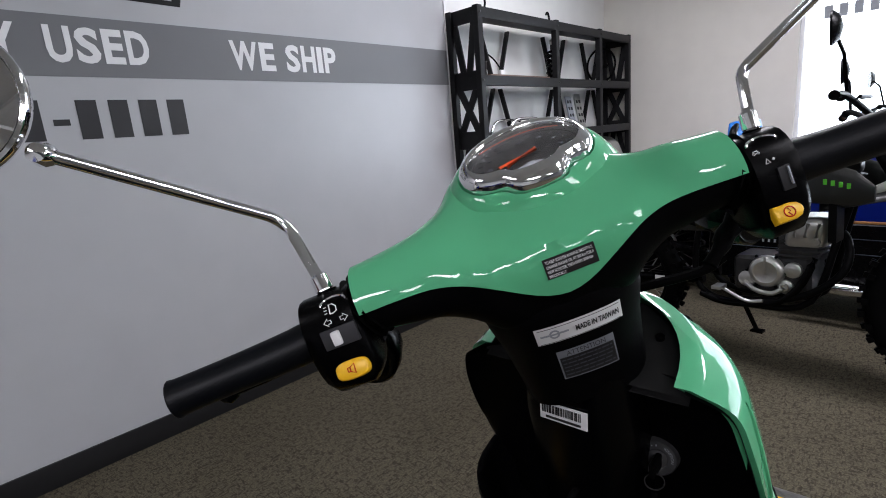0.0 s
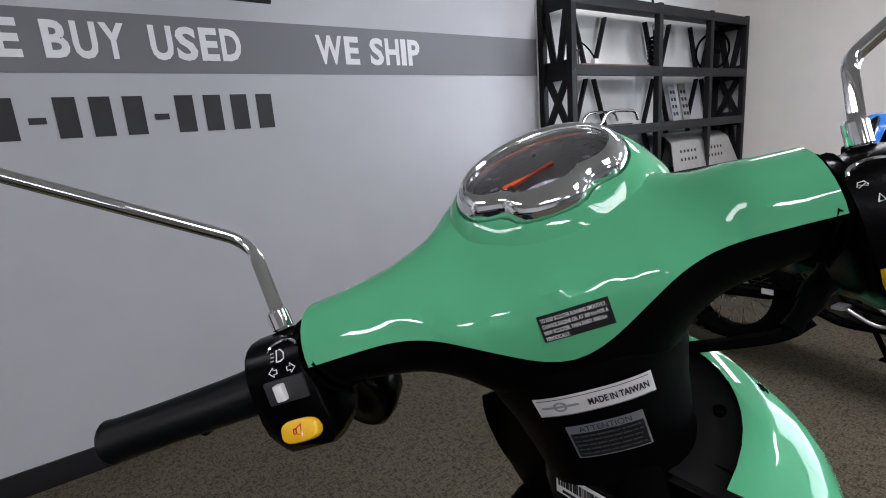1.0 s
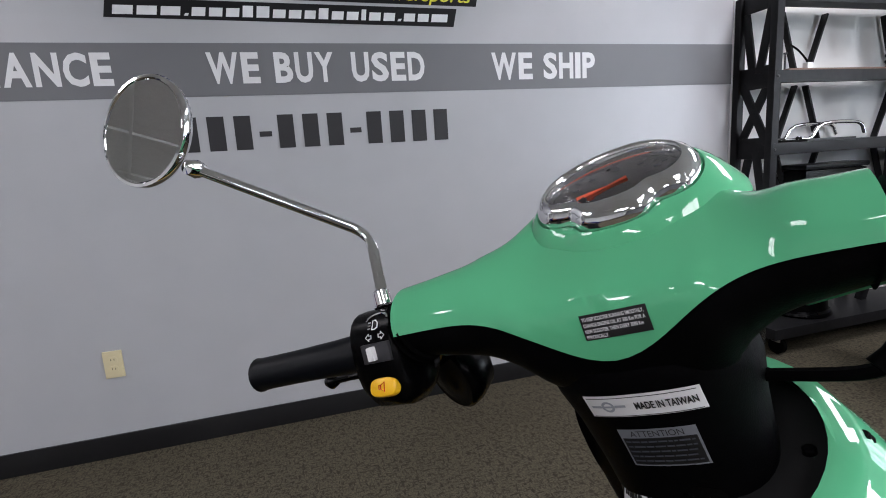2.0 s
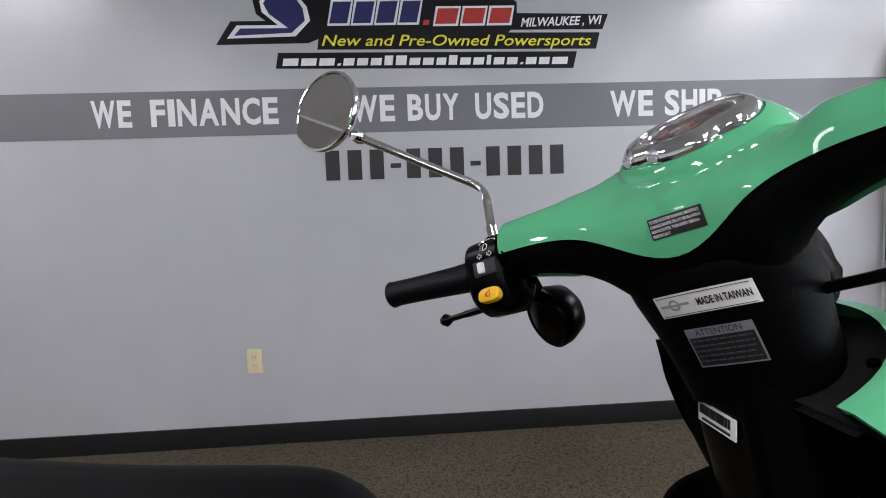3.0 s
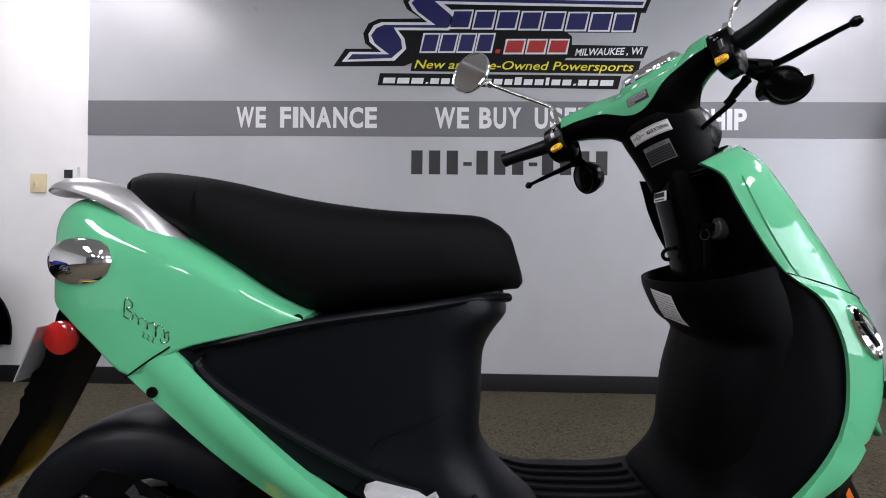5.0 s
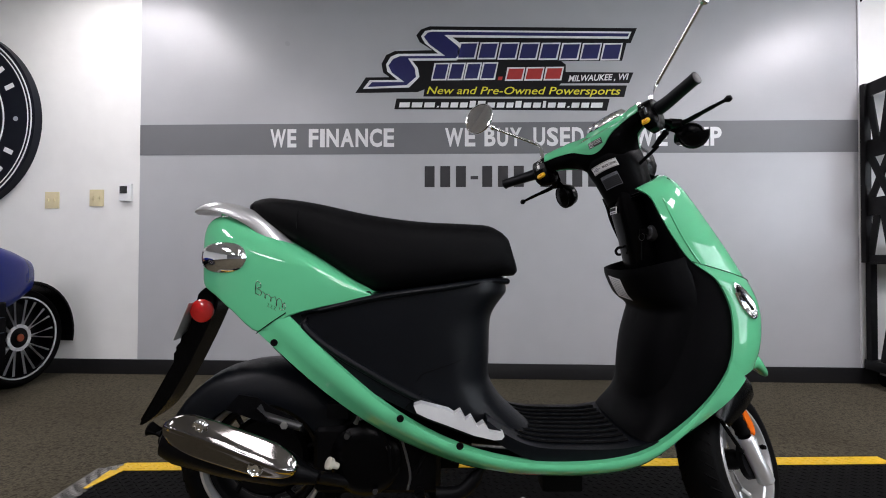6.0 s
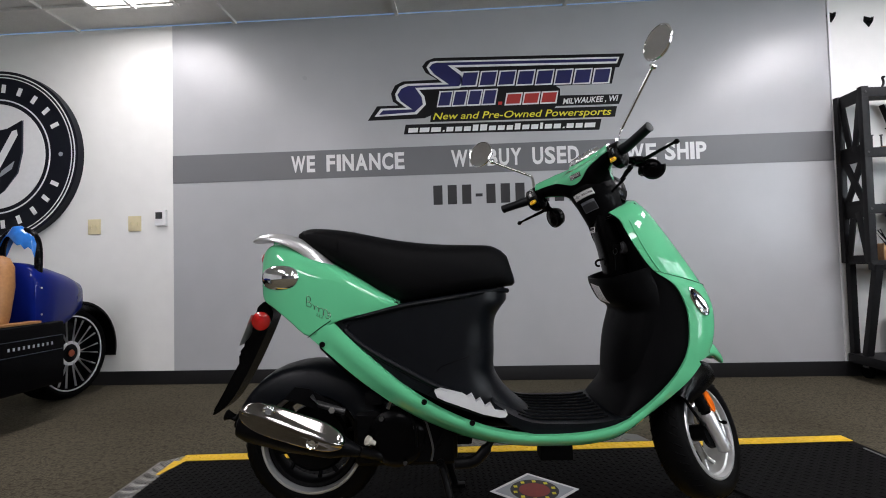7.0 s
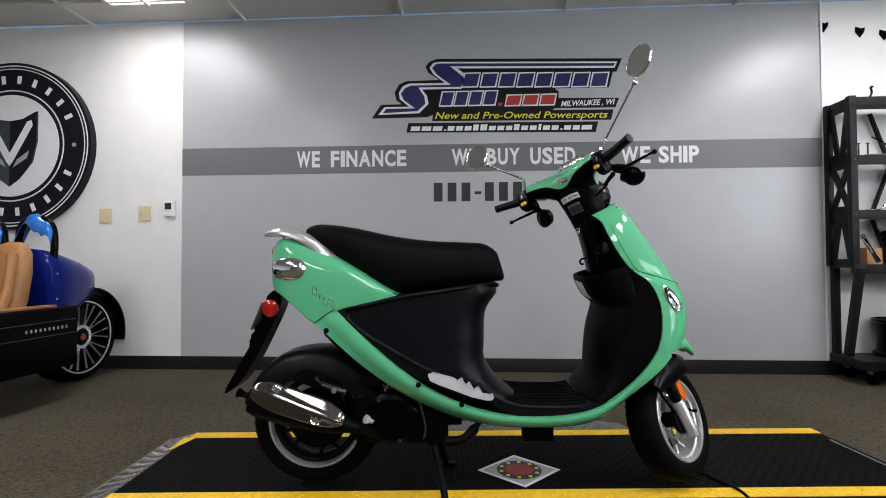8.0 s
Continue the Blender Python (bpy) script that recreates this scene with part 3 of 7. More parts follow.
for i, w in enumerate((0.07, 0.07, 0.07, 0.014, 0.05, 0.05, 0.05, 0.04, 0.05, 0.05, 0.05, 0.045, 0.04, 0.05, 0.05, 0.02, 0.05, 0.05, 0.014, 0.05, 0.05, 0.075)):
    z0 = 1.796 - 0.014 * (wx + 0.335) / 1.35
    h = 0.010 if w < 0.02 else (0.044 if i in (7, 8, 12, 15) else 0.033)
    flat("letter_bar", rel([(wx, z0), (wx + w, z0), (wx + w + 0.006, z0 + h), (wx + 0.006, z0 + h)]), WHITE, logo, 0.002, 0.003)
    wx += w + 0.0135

# round sign
sg = thing("round_wall_sign", pose(-3.42, WALL_N, 1.725), "large round black and white sign with a shield emblem", "wall sign")
SR = 0.65


def disc(r, y0, y1, name, material, label=""):
    return flat(name, oval(r, r, 72), material, sg, y0, y1, label)


def hoop(r0, r1, y, name, material):
    bm = ring_lathe(BM(), (0, -y, 0), (0, 1, 0), [(0, r0), (0.002, r0), (0.002, r1), (0, r1)], 72)
    return part(name, bm, material, sg)


SIGNBLACK = mat("sign_black", (0.006, 0.007, 0.012), 0.4, grain=0.1, spec=0.15)
SIGNGREY = mat("sign_slate", (0.045, 0.055, 0.075), 0.4, grain=0.08, spec=0.2)
disc(SR, 0.0, 0.06, "drum", SIGNBLACK)
hoop(SR * 0.955, SR * 0.968, 0.062, "ring", WHITE)
hoop(SR * 0.92, SR * 0.93, 0.062, "ring", WHITE)
hoop(SR * 0.655, SR * 0.67, 0.062, "ring", WHITE)
disc(SR * 0.61, 0.06, 0.064, "face", WHITE, "white centre disc")
for start, count, turn in ((155, 10, -1), (205, 10, 1)):
    for i in range(count):
        a = radians(start + turn * (130 / 9) * i)
        mm = Matrix.Rotation(-(a - math.pi / 2), 4, "Y")
        part("letter_bar", box(BM(), (0, -0.062, SR * 0.795), (0.030, 0.004, 0.062), 0, mm), WHITE, sg)
for a in (0, 180):
    part("stud", lathe(BM(), (SR * 0.795 * math.cos(radians(a)), -0.061, 0), (0, -1, 0), [(0, 0.016), (0.003, 0.016), (0.003, 0)], 16), GREYPRINT, sg)
sh = [(0, 0.19), (0.10, 0.205), (0.215, 0.265), (0.215, 0.03), (0.18, -0.13), (0.08, -0.26), (0, -0.32), (-0.08, -0.26), (-0.18, -0.13), (-0.215, 0.03), (-0.215, 0.265), (-0.10, 0.205)]
flat("shield", [(x * 1.05, z) for x, z in sh], SIGNGREY, sg, 0.064, 0.067)
flat("shield_half", [(0, 0.19), (0.0, -0.32), (0.08, -0.26), (0.18, -0.13), (0.215, 0.03), (0.215, 0.265), (0.10, 0.205)][::-1], SIGNBLACK, sg, 0.067, 0.068)
for s in (-1, 1):
    o = [(0.0, -0.16), (s * 0.03, -0.12), (s * 0.185, 0.155), (s * 0.175, 0.195), (s * 0.14, 0.185), (0.0, -0.06)]
    flat("chevron", o if s > 0 else o[::-1], WHITE, sg, 0.068, 0.069)
    o = [(s * 0.03, -0.17), (s * 0.14, -0.10), (s * 0.16, -0.04), (s * 0.06, -0.11)]
    flat("eye", o if s > 0 else o[::-1], GREYPRINT, sg, 0.068, 0.069)

# black hooks high on the wall
for hx, hz in ((2.694, 2.500), (2.945, 2.455), (3.11, 2.43)):
    hk = thing("wall_hook", pose(hx, WALL_N, hz), "small black pointed hook on the white wall", "wall hook", "hooks on the wall")
    flat("plate", [(-0.030, 0.035), (-0.035, 0.0), (0.0, -0.045), (0.030, 0.0), (0.035, 0.03), (0.012, 0.022)], SATIN, hk, 0.0, 0.004)
    part("peg", tube(BM(), [(0, -0.004, 0), (0, -0.03, -0.004), (0.0, -0.038, 0.012)], 0.006, 8), SATIN, hk)

# steel shelf
SHELFSTEEL = mat("black_powder_coat", (0.013, 0.013, 0.014), 0.42, grain=0.15, bump=0.05, spec=0.16)
WOODBOARD = mat("brown_shelf_board", (0.16, 0.09, 0.055), 0.5, grain=0.2, scale=40)
X0, X1, Y0, Y1 = 2.69, 4.82, 1.89, 2.11
rack = thing("steel_shelf", pose(0, 0, 0), "black steel shelving unit with laser-cut braced ends", "shelf")


def bar(p, q, w, d, name="brace"):
    """A flat bar from p to q, w wide, d thick across."""
    p, q = Vector(p), Vector(q)
    dirn = (q - p)
    L = dirn.length
    m = Matrix.Translation((p + q) / 2) @ dirn.to_track_quat("Z", "Y").to_matrix().to_4x4()
    return part(name, box(BM(), (0, 0, 0), (w, d, L), 0.002, m), SHELFSTEEL, rack)


for px in (X0, 3.58, 4.26, X1):
    part("post", box(BM(), (px, Y0, 1.34), (0.045, 0.04, 1.14), 0.003), SHELFSTEEL, rack)
    if px in (X0, X1):
        part("post", box(BM(), (px, Y1, 1.34), (0.04, 0.04, 1.14), 0.003), SHELFSTEEL, rack)
LEVELS = (0.785, 1.145, 1.51, 1.90)
for z in LEVELS:
    part("shelf_board", box(BM(), ((X0 + X1) / 2, (Y0 + Y1) / 2, z - 0.012), (X1 - X0, Y1 - Y0 - 0.04, 0.024), 0.003), SHELFSTEEL, rack)
    part("rail", box(BM(), ((X0 + X1) / 2, Y0 - 0.004, z - 0.03), (X1 - X0 + 0.03, 0.035, 0.06), 0.003), SHELFSTEEL, rack)
part("wood_board", box(BM(), ((X0 + 3.58) / 2 + 0.01, (Y0 + Y1) / 2 - 0.01, 1.516), (0.70, Y1 - Y0 - 0.03, 0.012), 0.002), WOODBOARD, rack, "brown board on the middle shelf")
for za, zb in zip(LEVELS, LEVELS[1:]):
    lo_y, hi_y, mid_y = Y0 + 0.025, Y1 - 0.025, (Y0 + Y1) / 2
    legs = {0: ((mid_y - 0.02, za, lo_y, zb), (mid_y + 0.02, za, hi_y, zb)), 1: ((lo_y, za, hi_y, zb), (hi_y, za, lo_y, zb)), 2: ((lo_y, za, mid_y - 0.02, zb), (hi_y, za, mid_y + 0.02, zb))}[0 if za > 1.4 else (1 if za > 1.0 else 2)]
    for px in (X0, X1):
        for n_, (ya, z_a, yb, z_b) in enumerate(legs):
            bar((px + 0.003 * n_, ya, z_a), (px + 0.003 * n_, yb, z_b - 0.04), 0.012, 0.046)
        part("gusset", box(BM(), (px, mid_y, zb - 0.035), (0.010, Y1 - Y0, 0.085), 0.002), SHELFSTEEL, rack)
        part("gusset", box(BM(), (px, mid_y, za + 0.012), (0.0096, Y1 - Y0, 0.045), 0.002), SHELFSTEEL, rack)
    for pa, pb in ((X0, 3.58), (3.58, 4.26), (4.26, X1)):
        mid = (pa + pb) / 2
        flip = (za > 1.0) != (za > 1.4)
        a, b = (za, zb - 0.05) if flip else (zb - 0.05, za)
        bar((mid - 0.16, Y1, a), (mid - 0.04, Y1, b), 0.035, 0.012)
        bar((mid + 0.16, Y1, a), (mid + 0.04, Y1, b), 0.035, 0.012)
# lower frame
for px in (X0 + 0.02, 3.58, 4.26, X1 - 0.02):
    bar((px, Y1 - 0.01, 0.14), (px, Y1 - 0.01, 0.77), 0.04, 0.04, "leg")
    bar((px - 0.0, Y0 - 0.02, 0.76), (px - 0.0, Y1 - 0.12, 0.16), 0.045, 0.04, "leg")
part("bottom_shelf", box(BM(), ((X0 + X1) / 2, (Y0 + Y1) / 2 - 0.05, 0.13), (X1 - X0 + 0.04, Y1 - Y0 + 0.10, 0.06), 0.004), SHELFSTEEL, rack)
for px in (X0 + 0.06, X1 - 0.06):
    for py in (Y0 - 0.05, Y1 - 0.06):
        cs = part("caster", lathe(BM(), (px - 0.012, py, 0.05), (1, 0, 0), [(0, 0.0), (0, 0.048), (0.024, 0.048), (0.024, 0)], 20), RUBBER, rack)
        part("fork", box(BM(), (px, py, 0.085), (0.034, 0.05, 0.03), 0.003), ALU, cs)
for z in LEVELS:
    for px in (X0, 3.58, 4.26, X1):
        part("bolt", lathe(BM(), (px, Y0 - 0.022, z - 0.03), (0, -1, 0), [(0, 0.007), (0.005, 0.006), (0.005, 0)], 8), STEEL, rack)
hk = thing("bag_hook", pose(3.584, Y0 + 0.05, 1.90), "small black hook on top of the shelf", "hook")
part("stem", tube(BM(), smooth_path([(0, 0, 0), (0, 0, 0.04), (-0.02, 0, 0.07), (-0.04, 0, 0.055)], 4), 0.008, 8), SATIN, hk)
part("foot", box(BM(), (0, 0, 0.005), (0.06, 0.04, 0.01), 0.002), SATIN, hk)
hk = thing("bag_hook", pose(2.871, Y0 + 0.10, 1.90), "small black hook on top of the shelf", "hook")
part("stem", tube(BM(), smooth_path([(0, 0, 0), (0.03, 0, 0.06), (0.025, 0, 0.10), (0.04, 0, 0.105)], 4), 0.007, 8), SATIN, hk)
part("foot", box(BM(), (0, 0, 0.005), (0.06, 0.04, 0.01), 0.002), SATIN, hk)

# goods on the shelf
sh_ = thing("coil_shock", pose(3.752, 2.02, 1.51), "black coil-over shock absorber standing on the shelf", "shock absorber")
part("damper", cyl(BM(), (0, 0, 0), (0.0, 0, 0.27), 0.018, 0.018), STEEL, sh_)
part("eye", ring_lathe(BM(), (0, 0, 0.285), (0, 1, 0), [(-0.012, 0.012), (0.012, 0.012), (0.012, 0.025), (-0.012, 0.025)], 18), ALU, sh_)
part("spring", tube(BM(), [(0.045 * math.cos(0.5 * i), 0.045 * math.sin(0.5 * i), 0.02 + 0.0028 * i) for i in range(78)], 0.009, 7), SATIN, sh_, "black coil spring")
lp = thing("rubber_hoop", pose(4.572, 2.02, 1.51), "black steering-wheel-like hoop leaning on the shelf", "hoop")
part("hoop", ring_lathe(BM(), (0, 0.0, 0.15), (0.5, 0.85, 0.15), [(0.010, 0.14), (0, 0.15), (-0.010, 0.14), (0, 0.13)], 36), RUBBER, lp)
part("spoke", box(BM(), (0, 0, 0.15), (0.22, 0.02, 0.03), 0.005), RUBBER, lp)
cr = thing("chrome_rack", pose(3.207, 2.02, 1.145), "bent chrome luggage rack lying on the shelf", "luggage rack")
for y in (-0.08, 0.08):
    part("rail", tube(BM(), smooth_path([(-0.28, y, 0.02), (-0.18, y, 0.02), (-0.10, y, 0.09), (0.16, y, 0.09), (0.22, y, 0.03)], 4), 0.010, 10), CHROME, cr)
for x in (-0.24, -0.02, 0.12):
    part("cross_bar", cyl(BM(), (x, -0.08, 0.02 if x < -0.1 else 0.09), (x, 0.08, 0.02 if x < -0.1 else 0.09), 0.008), CHROME, cr)
part("foot", box(BM(), (-0.05, 0, 0.006), (0.36, 0.20, 0.012), 0.003), STEEL, cr)
for gx, w, h, c, nm in ((4.02, 0.09, 0.26, GREYPRINT, "grey"), (4.17, 0.10, 0.28, ALU, "silver")):
    fp = thing("foot_peg_card", pose(gx, 2.00, 1.145, -12, 0, 0), nm + " slotted metal plate leaning on the shelf", "metal plate")
    part("plate", box(BM(), (0, 0, h / 2), (w, 0.012, h), 0.004), c, fp)
    for i in range(4):
        for j in (-1, 1):
            part("slot", box(BM(), (j * w * 0.22, -0.007, 0.05 + 0.055 * i), (w * 0.25, 0.003, 0.025), 0.001), INK, fp)
sk = thing("skid_plate", pose(4.20, 1.93, 0.785), "folded silver skid plate with rows of punched holes", "skid plate")
bm = BM()
skin(bm, [[(-0.42, y, z), (0.42 + 0.6 * (0.23 - z), y, z), (0.42 + 0.6 * (0.23 - z), y + 0.006, z), (-0.42, y + 0.006, z)] for i, (y, z) in enumerate(((-0.06, 0.0), (-0.03, 0.20), (0.02, 0.25), (0.14, 0.27)))])
part("sheet", bm, ALU, sk)
for i in range(5):
    for j in range(2):
        for s in (-0.20, 0.20):
            part("hole", lathe(BM(), (s + 0.050 * (i - 2), -0.0485 + 0.009 * j, 0.075 + 0.06 * j), (0, -1, 0.15), [(-0.004, 0.013), (0.001, 0.013), (0.001, 0)], 8), INK, sk)
bx = thing("storage_case", pose(3.269, 2.03, 0.785), "black plastic storage case on the shelf", "case")
part("body", box(BM(), (0, 0, 0.10), (0.48, 0.15, 0.20), 0.03), SATIN, bx)
part("lid", box(BM(), (0, 0, 0.215), (0.49, 0.155, 0.03), 0.012), BLACK, bx)
ob_ = thing("cardboard_box", pose(2.90, 2.04, 0.785), "small brown cardboard box on the shelf", "box")
part("body", box(BM(), (0, 0, 0.055), (0.10, 0.09, 0.11), 0.003), mat("brown_cardboard", (0.42, 0.24, 0.11), 0.8, grain=0.15), ob_)
part("tape", box(BM(), (0, 0, 0.111), (0.03, 0.092, 0.003)), mat("tan_tape", (0.5, 0.36, 0.2), 0.3), ob_)
cb = thing("chrome_tube", pose(2.84, 1.95, 0.785), "short chrome exhaust tube leaning on the shelf", "tube")
part("tube", tube(BM(), [(-0.06, 0, 0.20), (0.05, 0, 0.016)], 0.016, 14), CHROME, cb)
bn = thing("car_wheel_rim", pose(3.06, 1.98, 0.16), "wide black wheel rim lying on the bottom shelf", "wheel rim")
part("barrel", lathe(BM(), (0, 0, 0), (0, 0, 1), [(0, 0.0), (0, 0.155), (0.012, 0.165), (0.026, 0.160), (0.036, 0.142), (0.13, 0.136), (0.20, 0.148), (0.222, 0.150), (0.236, 0.166), (0.250, 0.168), (0.252, 0.160), (0.236, 0.150), (0.17, 0.132), (0.06, 0.120), (0.06, 0.0)], 40), SATIN, bn, "gloss black rim barrel", 30)
for k in range(5):
    a = 2 * math.pi * k / 5
    part("spoke", tube(BM(), [(0.02 * math.cos(a), 0.02 * math.sin(a), 0.222), (0.145 * math.cos(a), 0.145 * math.sin(a), 0.232)], [0.018, 0.014], 8, 0.5), SATIN, bn)
pn = thing("cable_lever", pose(2.98, 1.97, 1.522), "thin black lever lying on the shelf board", "lever")
part("rod", tube(BM(), smooth_path([(-0.10, 0, 0.13), (-0.04, 0, 0.10), (0.02, 0, 0.05), (0.03, 0, 0.02)], 4), 0.005, 8), SATIN, pn)
part("block", box(BM(), (0.03, 0, 0.02), (0.04, 0.03, 0.04), 0.004), WHITE, pn)
for dx in (0.0, 0.06):
    ps = thing("foot_peg_pin", pose(2.80 + dx, 1.98, 1.522), "small upright steel pin on the shelf board", "pin", "pins on the shelf")
    part("pin", lathe(BM(), (0, 0, 0), (0, 0, 1), [(0, 0), (0, 0.012), (0.006, 0.012), (0.008, 0.005), (0.085, 0.005), (0.086, 0.010), (0.092, 0.010), (0.092, 0)], 12), STEEL, ps)
# ---- the scooter ----
# Built in its own upright frame: x forward, y to its left, z from the floor; the root stands on the deck.
scooter = thing("scooter", pose(0.121, 0.076, DECK, 0, 0, 2.71), "mint green and black retro motor scooter on its centre stand", "scooter")
HEAD, RAKE, STEER = Vector((0.40, 0, 1.0)), radians(26), radians(43)
STEER_M = Matrix.Translation(HEAD) @ Matrix.Rotation(STEER, 4, Vector((-math.sin(RAKE), 0, math.cos(RAKE)))) @ Matrix.Translation(-HEAD)


def sp(name, bm, material, parent=None, label="", steer=False, angle=38):
    """A part of the scooter; steer turns it with the handlebar, whose throttle side sits a little shorter and lower."""
    if steer:
        for v in bm.verts:
            if v.co.y < -0.03 and v.co.z > 1.03:
                w = min(1.0, (-v.co.y - 0.03) / 0.11)
                v.co.y += 0.010 * w
                v.co.z -= 0.005 * w
        place(bm, WHEEL_M if steer == "wheel" else STEER_M)
    bmesh.ops.translate(bm, vec=(0, 0, -DECK), verts=bm.verts)
    return part(name, bm, material, scooter if parent is None else parent, label, angle)


def both(f):
    for s in (-1, 1):
        f(s)


def rounded_section(x, z0, z1, w, e=3.2, n=28, lean=0.0, tuck=0.0):
    """A closed upright section at x, from z0 to z1, half width w; lean shifts the top forward, tuck narrows the foot."""
    zc, h = (z0 + z1) / 2, (z1 - z0) / 2
    out = []
    for a, b in oval(1.0, 1.0, n, e):
        out.append((x + lean * b, w * a * (1 - tuck * max(0.0, -b)), zc + h * b))
    return out


# seat
def lane(keys, x):
    xs = [k[0] for k in keys]
    return [float(np.interp(x, xs, [k[i] for k in keys])) for i in range(1, len(keys[0]))]


seat_keys = smooth_path([(-0.500, 0.885, 0.925, 0.085), (-0.47, 0.862, 0.936, 0.108), (-0.417, 0.836, 0.934, 0.122), (-0.339, 0.788, 0.922, 0.132), (-0.222, 0.716, 0.897, 0.138), (-0.106, 0.722, 0.882, 0.128),
                         (0.0, 0.735, 0.877, 0.113), (0.062, 0.742, 0.873, 0.098), (0.095, 0.747, 0.858, 0.088)], 4)
rings = [rounded_section(-0.503, 0.893, 0.917, 0.07, 2.6)]
rings += [rounded_section(x, z0, z1, w, 3.4, tuck=0.02) for x, z0, z1, w in seat_keys]
rings += [[(0.095 + 0.014 + (0.018 * (1 - b) / 2), p[1] * 0.95, p[2]) for p, (a, b) in zip(rounded_section(0, 0.750, 0.845, 0.082, 3.2), oval(1, 1, 28, 3.2))]]
rings += [[(0.095 + 0.020 + (0.020 * (1 - b) / 2), p[1] * 0.8, p[2]) for p, (a, b) in zip(rounded_section(0, 0.757, 0.825, 0.076, 2.8), oval(1, 1, 28, 2.8))]]
seat = sp("seat", skin(BM(), rings), VINYL, label="black grained vinyl seat", angle=60)

for sx in (-0.345, -0.49):
    z0, z1, w = lane(seat_keys, sx)
    pts = [(p[0], p[1] * 1.003, (p[2] - (z0 + z1) / 2) * 1.006 + (z0 + z1) / 2) for p in rounded_section(sx, z0, z1, w, 3.4, 40) if p[2] > z0 + 0.4 * (z1 - z0)]
    sp("seam", tube(BM(), [(p[0] - 0.25 * abs(p[1]), p[1], p[2]) if sx > -0.4 else p for p in pts], 0.0016, 5), RUBBER, seat)
def flat_foot(x, z0, z1, w, n=40):
    """An upright section with a rounded top and a square foot."""
    out = []
    for k in range(n):
        c, s = math.cos(2 * math.pi * k / n), math.sin(2 * math.pi * k / n)
        e = 4.2 if s > 0 else 40.0
        out.append((x, w * math.copysign(abs(c) ** (2 / e), c), (z0 + z1) / 2 + (z1 - z0) / 2 * math.copysign(abs(s) ** (2 / e), s)))
    return out


# rear cowl, pointed to the front
cowl_keys = smooth_path([(-0.612, 0.765, 0.86, 0.075), (-0.595, 0.728, 0.886, 0.105), (-0.56, 0.706, 0.896, 0.128), (-0.516, 0.672, 0.888, 0.142), (-0.452, 0.626, 0.862, 0.153), (-0.385, 0.664, 0.826, 0.158),
                         (-0.317, 0.683, 0.786, 0.159), (-0.25, 0.697, 0.742, 0.157), (-0.205, 0.706, 0.716, 0.154)], 4)
rings = [rounded_section(-0.622, 0.79, 0.835, 0.045, 2.4, 40)] + [[(p[0], p[1] * (1 - 0.13 * max(0.0, min(1.0, (-0.36 - x) / 0.14)) * max(0.0, (p[2] - (z0 + 0.62 * (z1 - z0))) / (z1 - z0 + 1e-6)) * 2.2), p[2]) for p in flat_foot(x, z0, z1, w)] for x, z0, z1, w in cowl_keys]
sp("rear_cowl", skin(BM(), rings), GREEN, angle=60)

# under-seat body
front = smooth_path([(0.106, 0.742), (0.112, 0.722), (0.110, 0.708), (0.082, 0.670), (0.071, 0.632), (0.069, 0.555), (0.067, 0.508), (0.078, 0.479), (0.098, 0.45), (0.130, 0.418), (0.168, 0.385)], 3)
fx = lambda z: float(np.interp(z, [p[1] for p in front][::-1], [p[0] for p in front][::-1]))
back = lambda z: float(np.interp(z, (0.37, 0.43, 0.498, 0.57, 0.655, 0.69, 0.712, 0.742), (0.06, -0.08, -0.21, -0.30, -0.42, -0.36, -0.25, -0.19)))
rings = []
for z in [0.385 + 0.0125 * i for i in range(29)] + [0.742]:
    x0, x1 = back(z), fx(z)
    side = []
    for i in range(19):
        q = 1 - (1 - i / 18) ** 1.6
        x = x0 + (x1 - x0) * q
        w = float(np.interp(x, (-0.43, -0.20, -0.10, -0.03, 0.03, 0.16), (0.147, 0.149, 0.141, 0.128, 0.118, 0.112)))
        nose_in = max(0.0, (x - (x1 - 0.10)) / 0.10)
        side.append((x, max(0.002, w * math.sqrt(max(0.0, 1 - nose_in ** 2.2)))))
    top = lambda x: min(z, float(np.interp(x, (-0.43, -0.36, -0.20, -0.05, 0.05), (0.655, 0.672, 0.708, 0.729, 0.742))))
    rings.append([(x, -y, top(x)) for x, y in side] + [(x, y, top(x)) for x, y in side[::-1]])
sp("underseat_body", skin(BM(), rings), BLACK, angle=60)
# fine joint across the side panel
both(lambda s: sp("panel_seam", tube(BM(), smooth_path([(-0.104, s * 0.1424, 0.520), (-0.092, s * 0.1404, 0.534), (-0.065, s * 0.1349, 0.543), (-0.02, s * 0.1262, 0.557), (0.02, s * 0.1052, 0.571)], 4), 0.0013, 6), RUBBER))
both(lambda s: sp("panel_seam", tube(BM(), [(-0.128, s * 0.1444, 0.462), (-0.112, s * 0.1430, 0.478), (-0.092, s * 0.1402, 0.494)], 0.0013, 6), RUBBER))
# ledge under the seat
both(lambda s: sp("ledge", tube(BM(), smooth_path([(-0.36, s * 0.148, 0.668), (-0.2, s * 0.150, 0.705), (-0.05, s * 0.134, 0.726), (0.05, s * 0.096, 0.738), (0.108, s * 0.045, 0.737)], 4), 0.0105, 10, 0.75), BLACK))

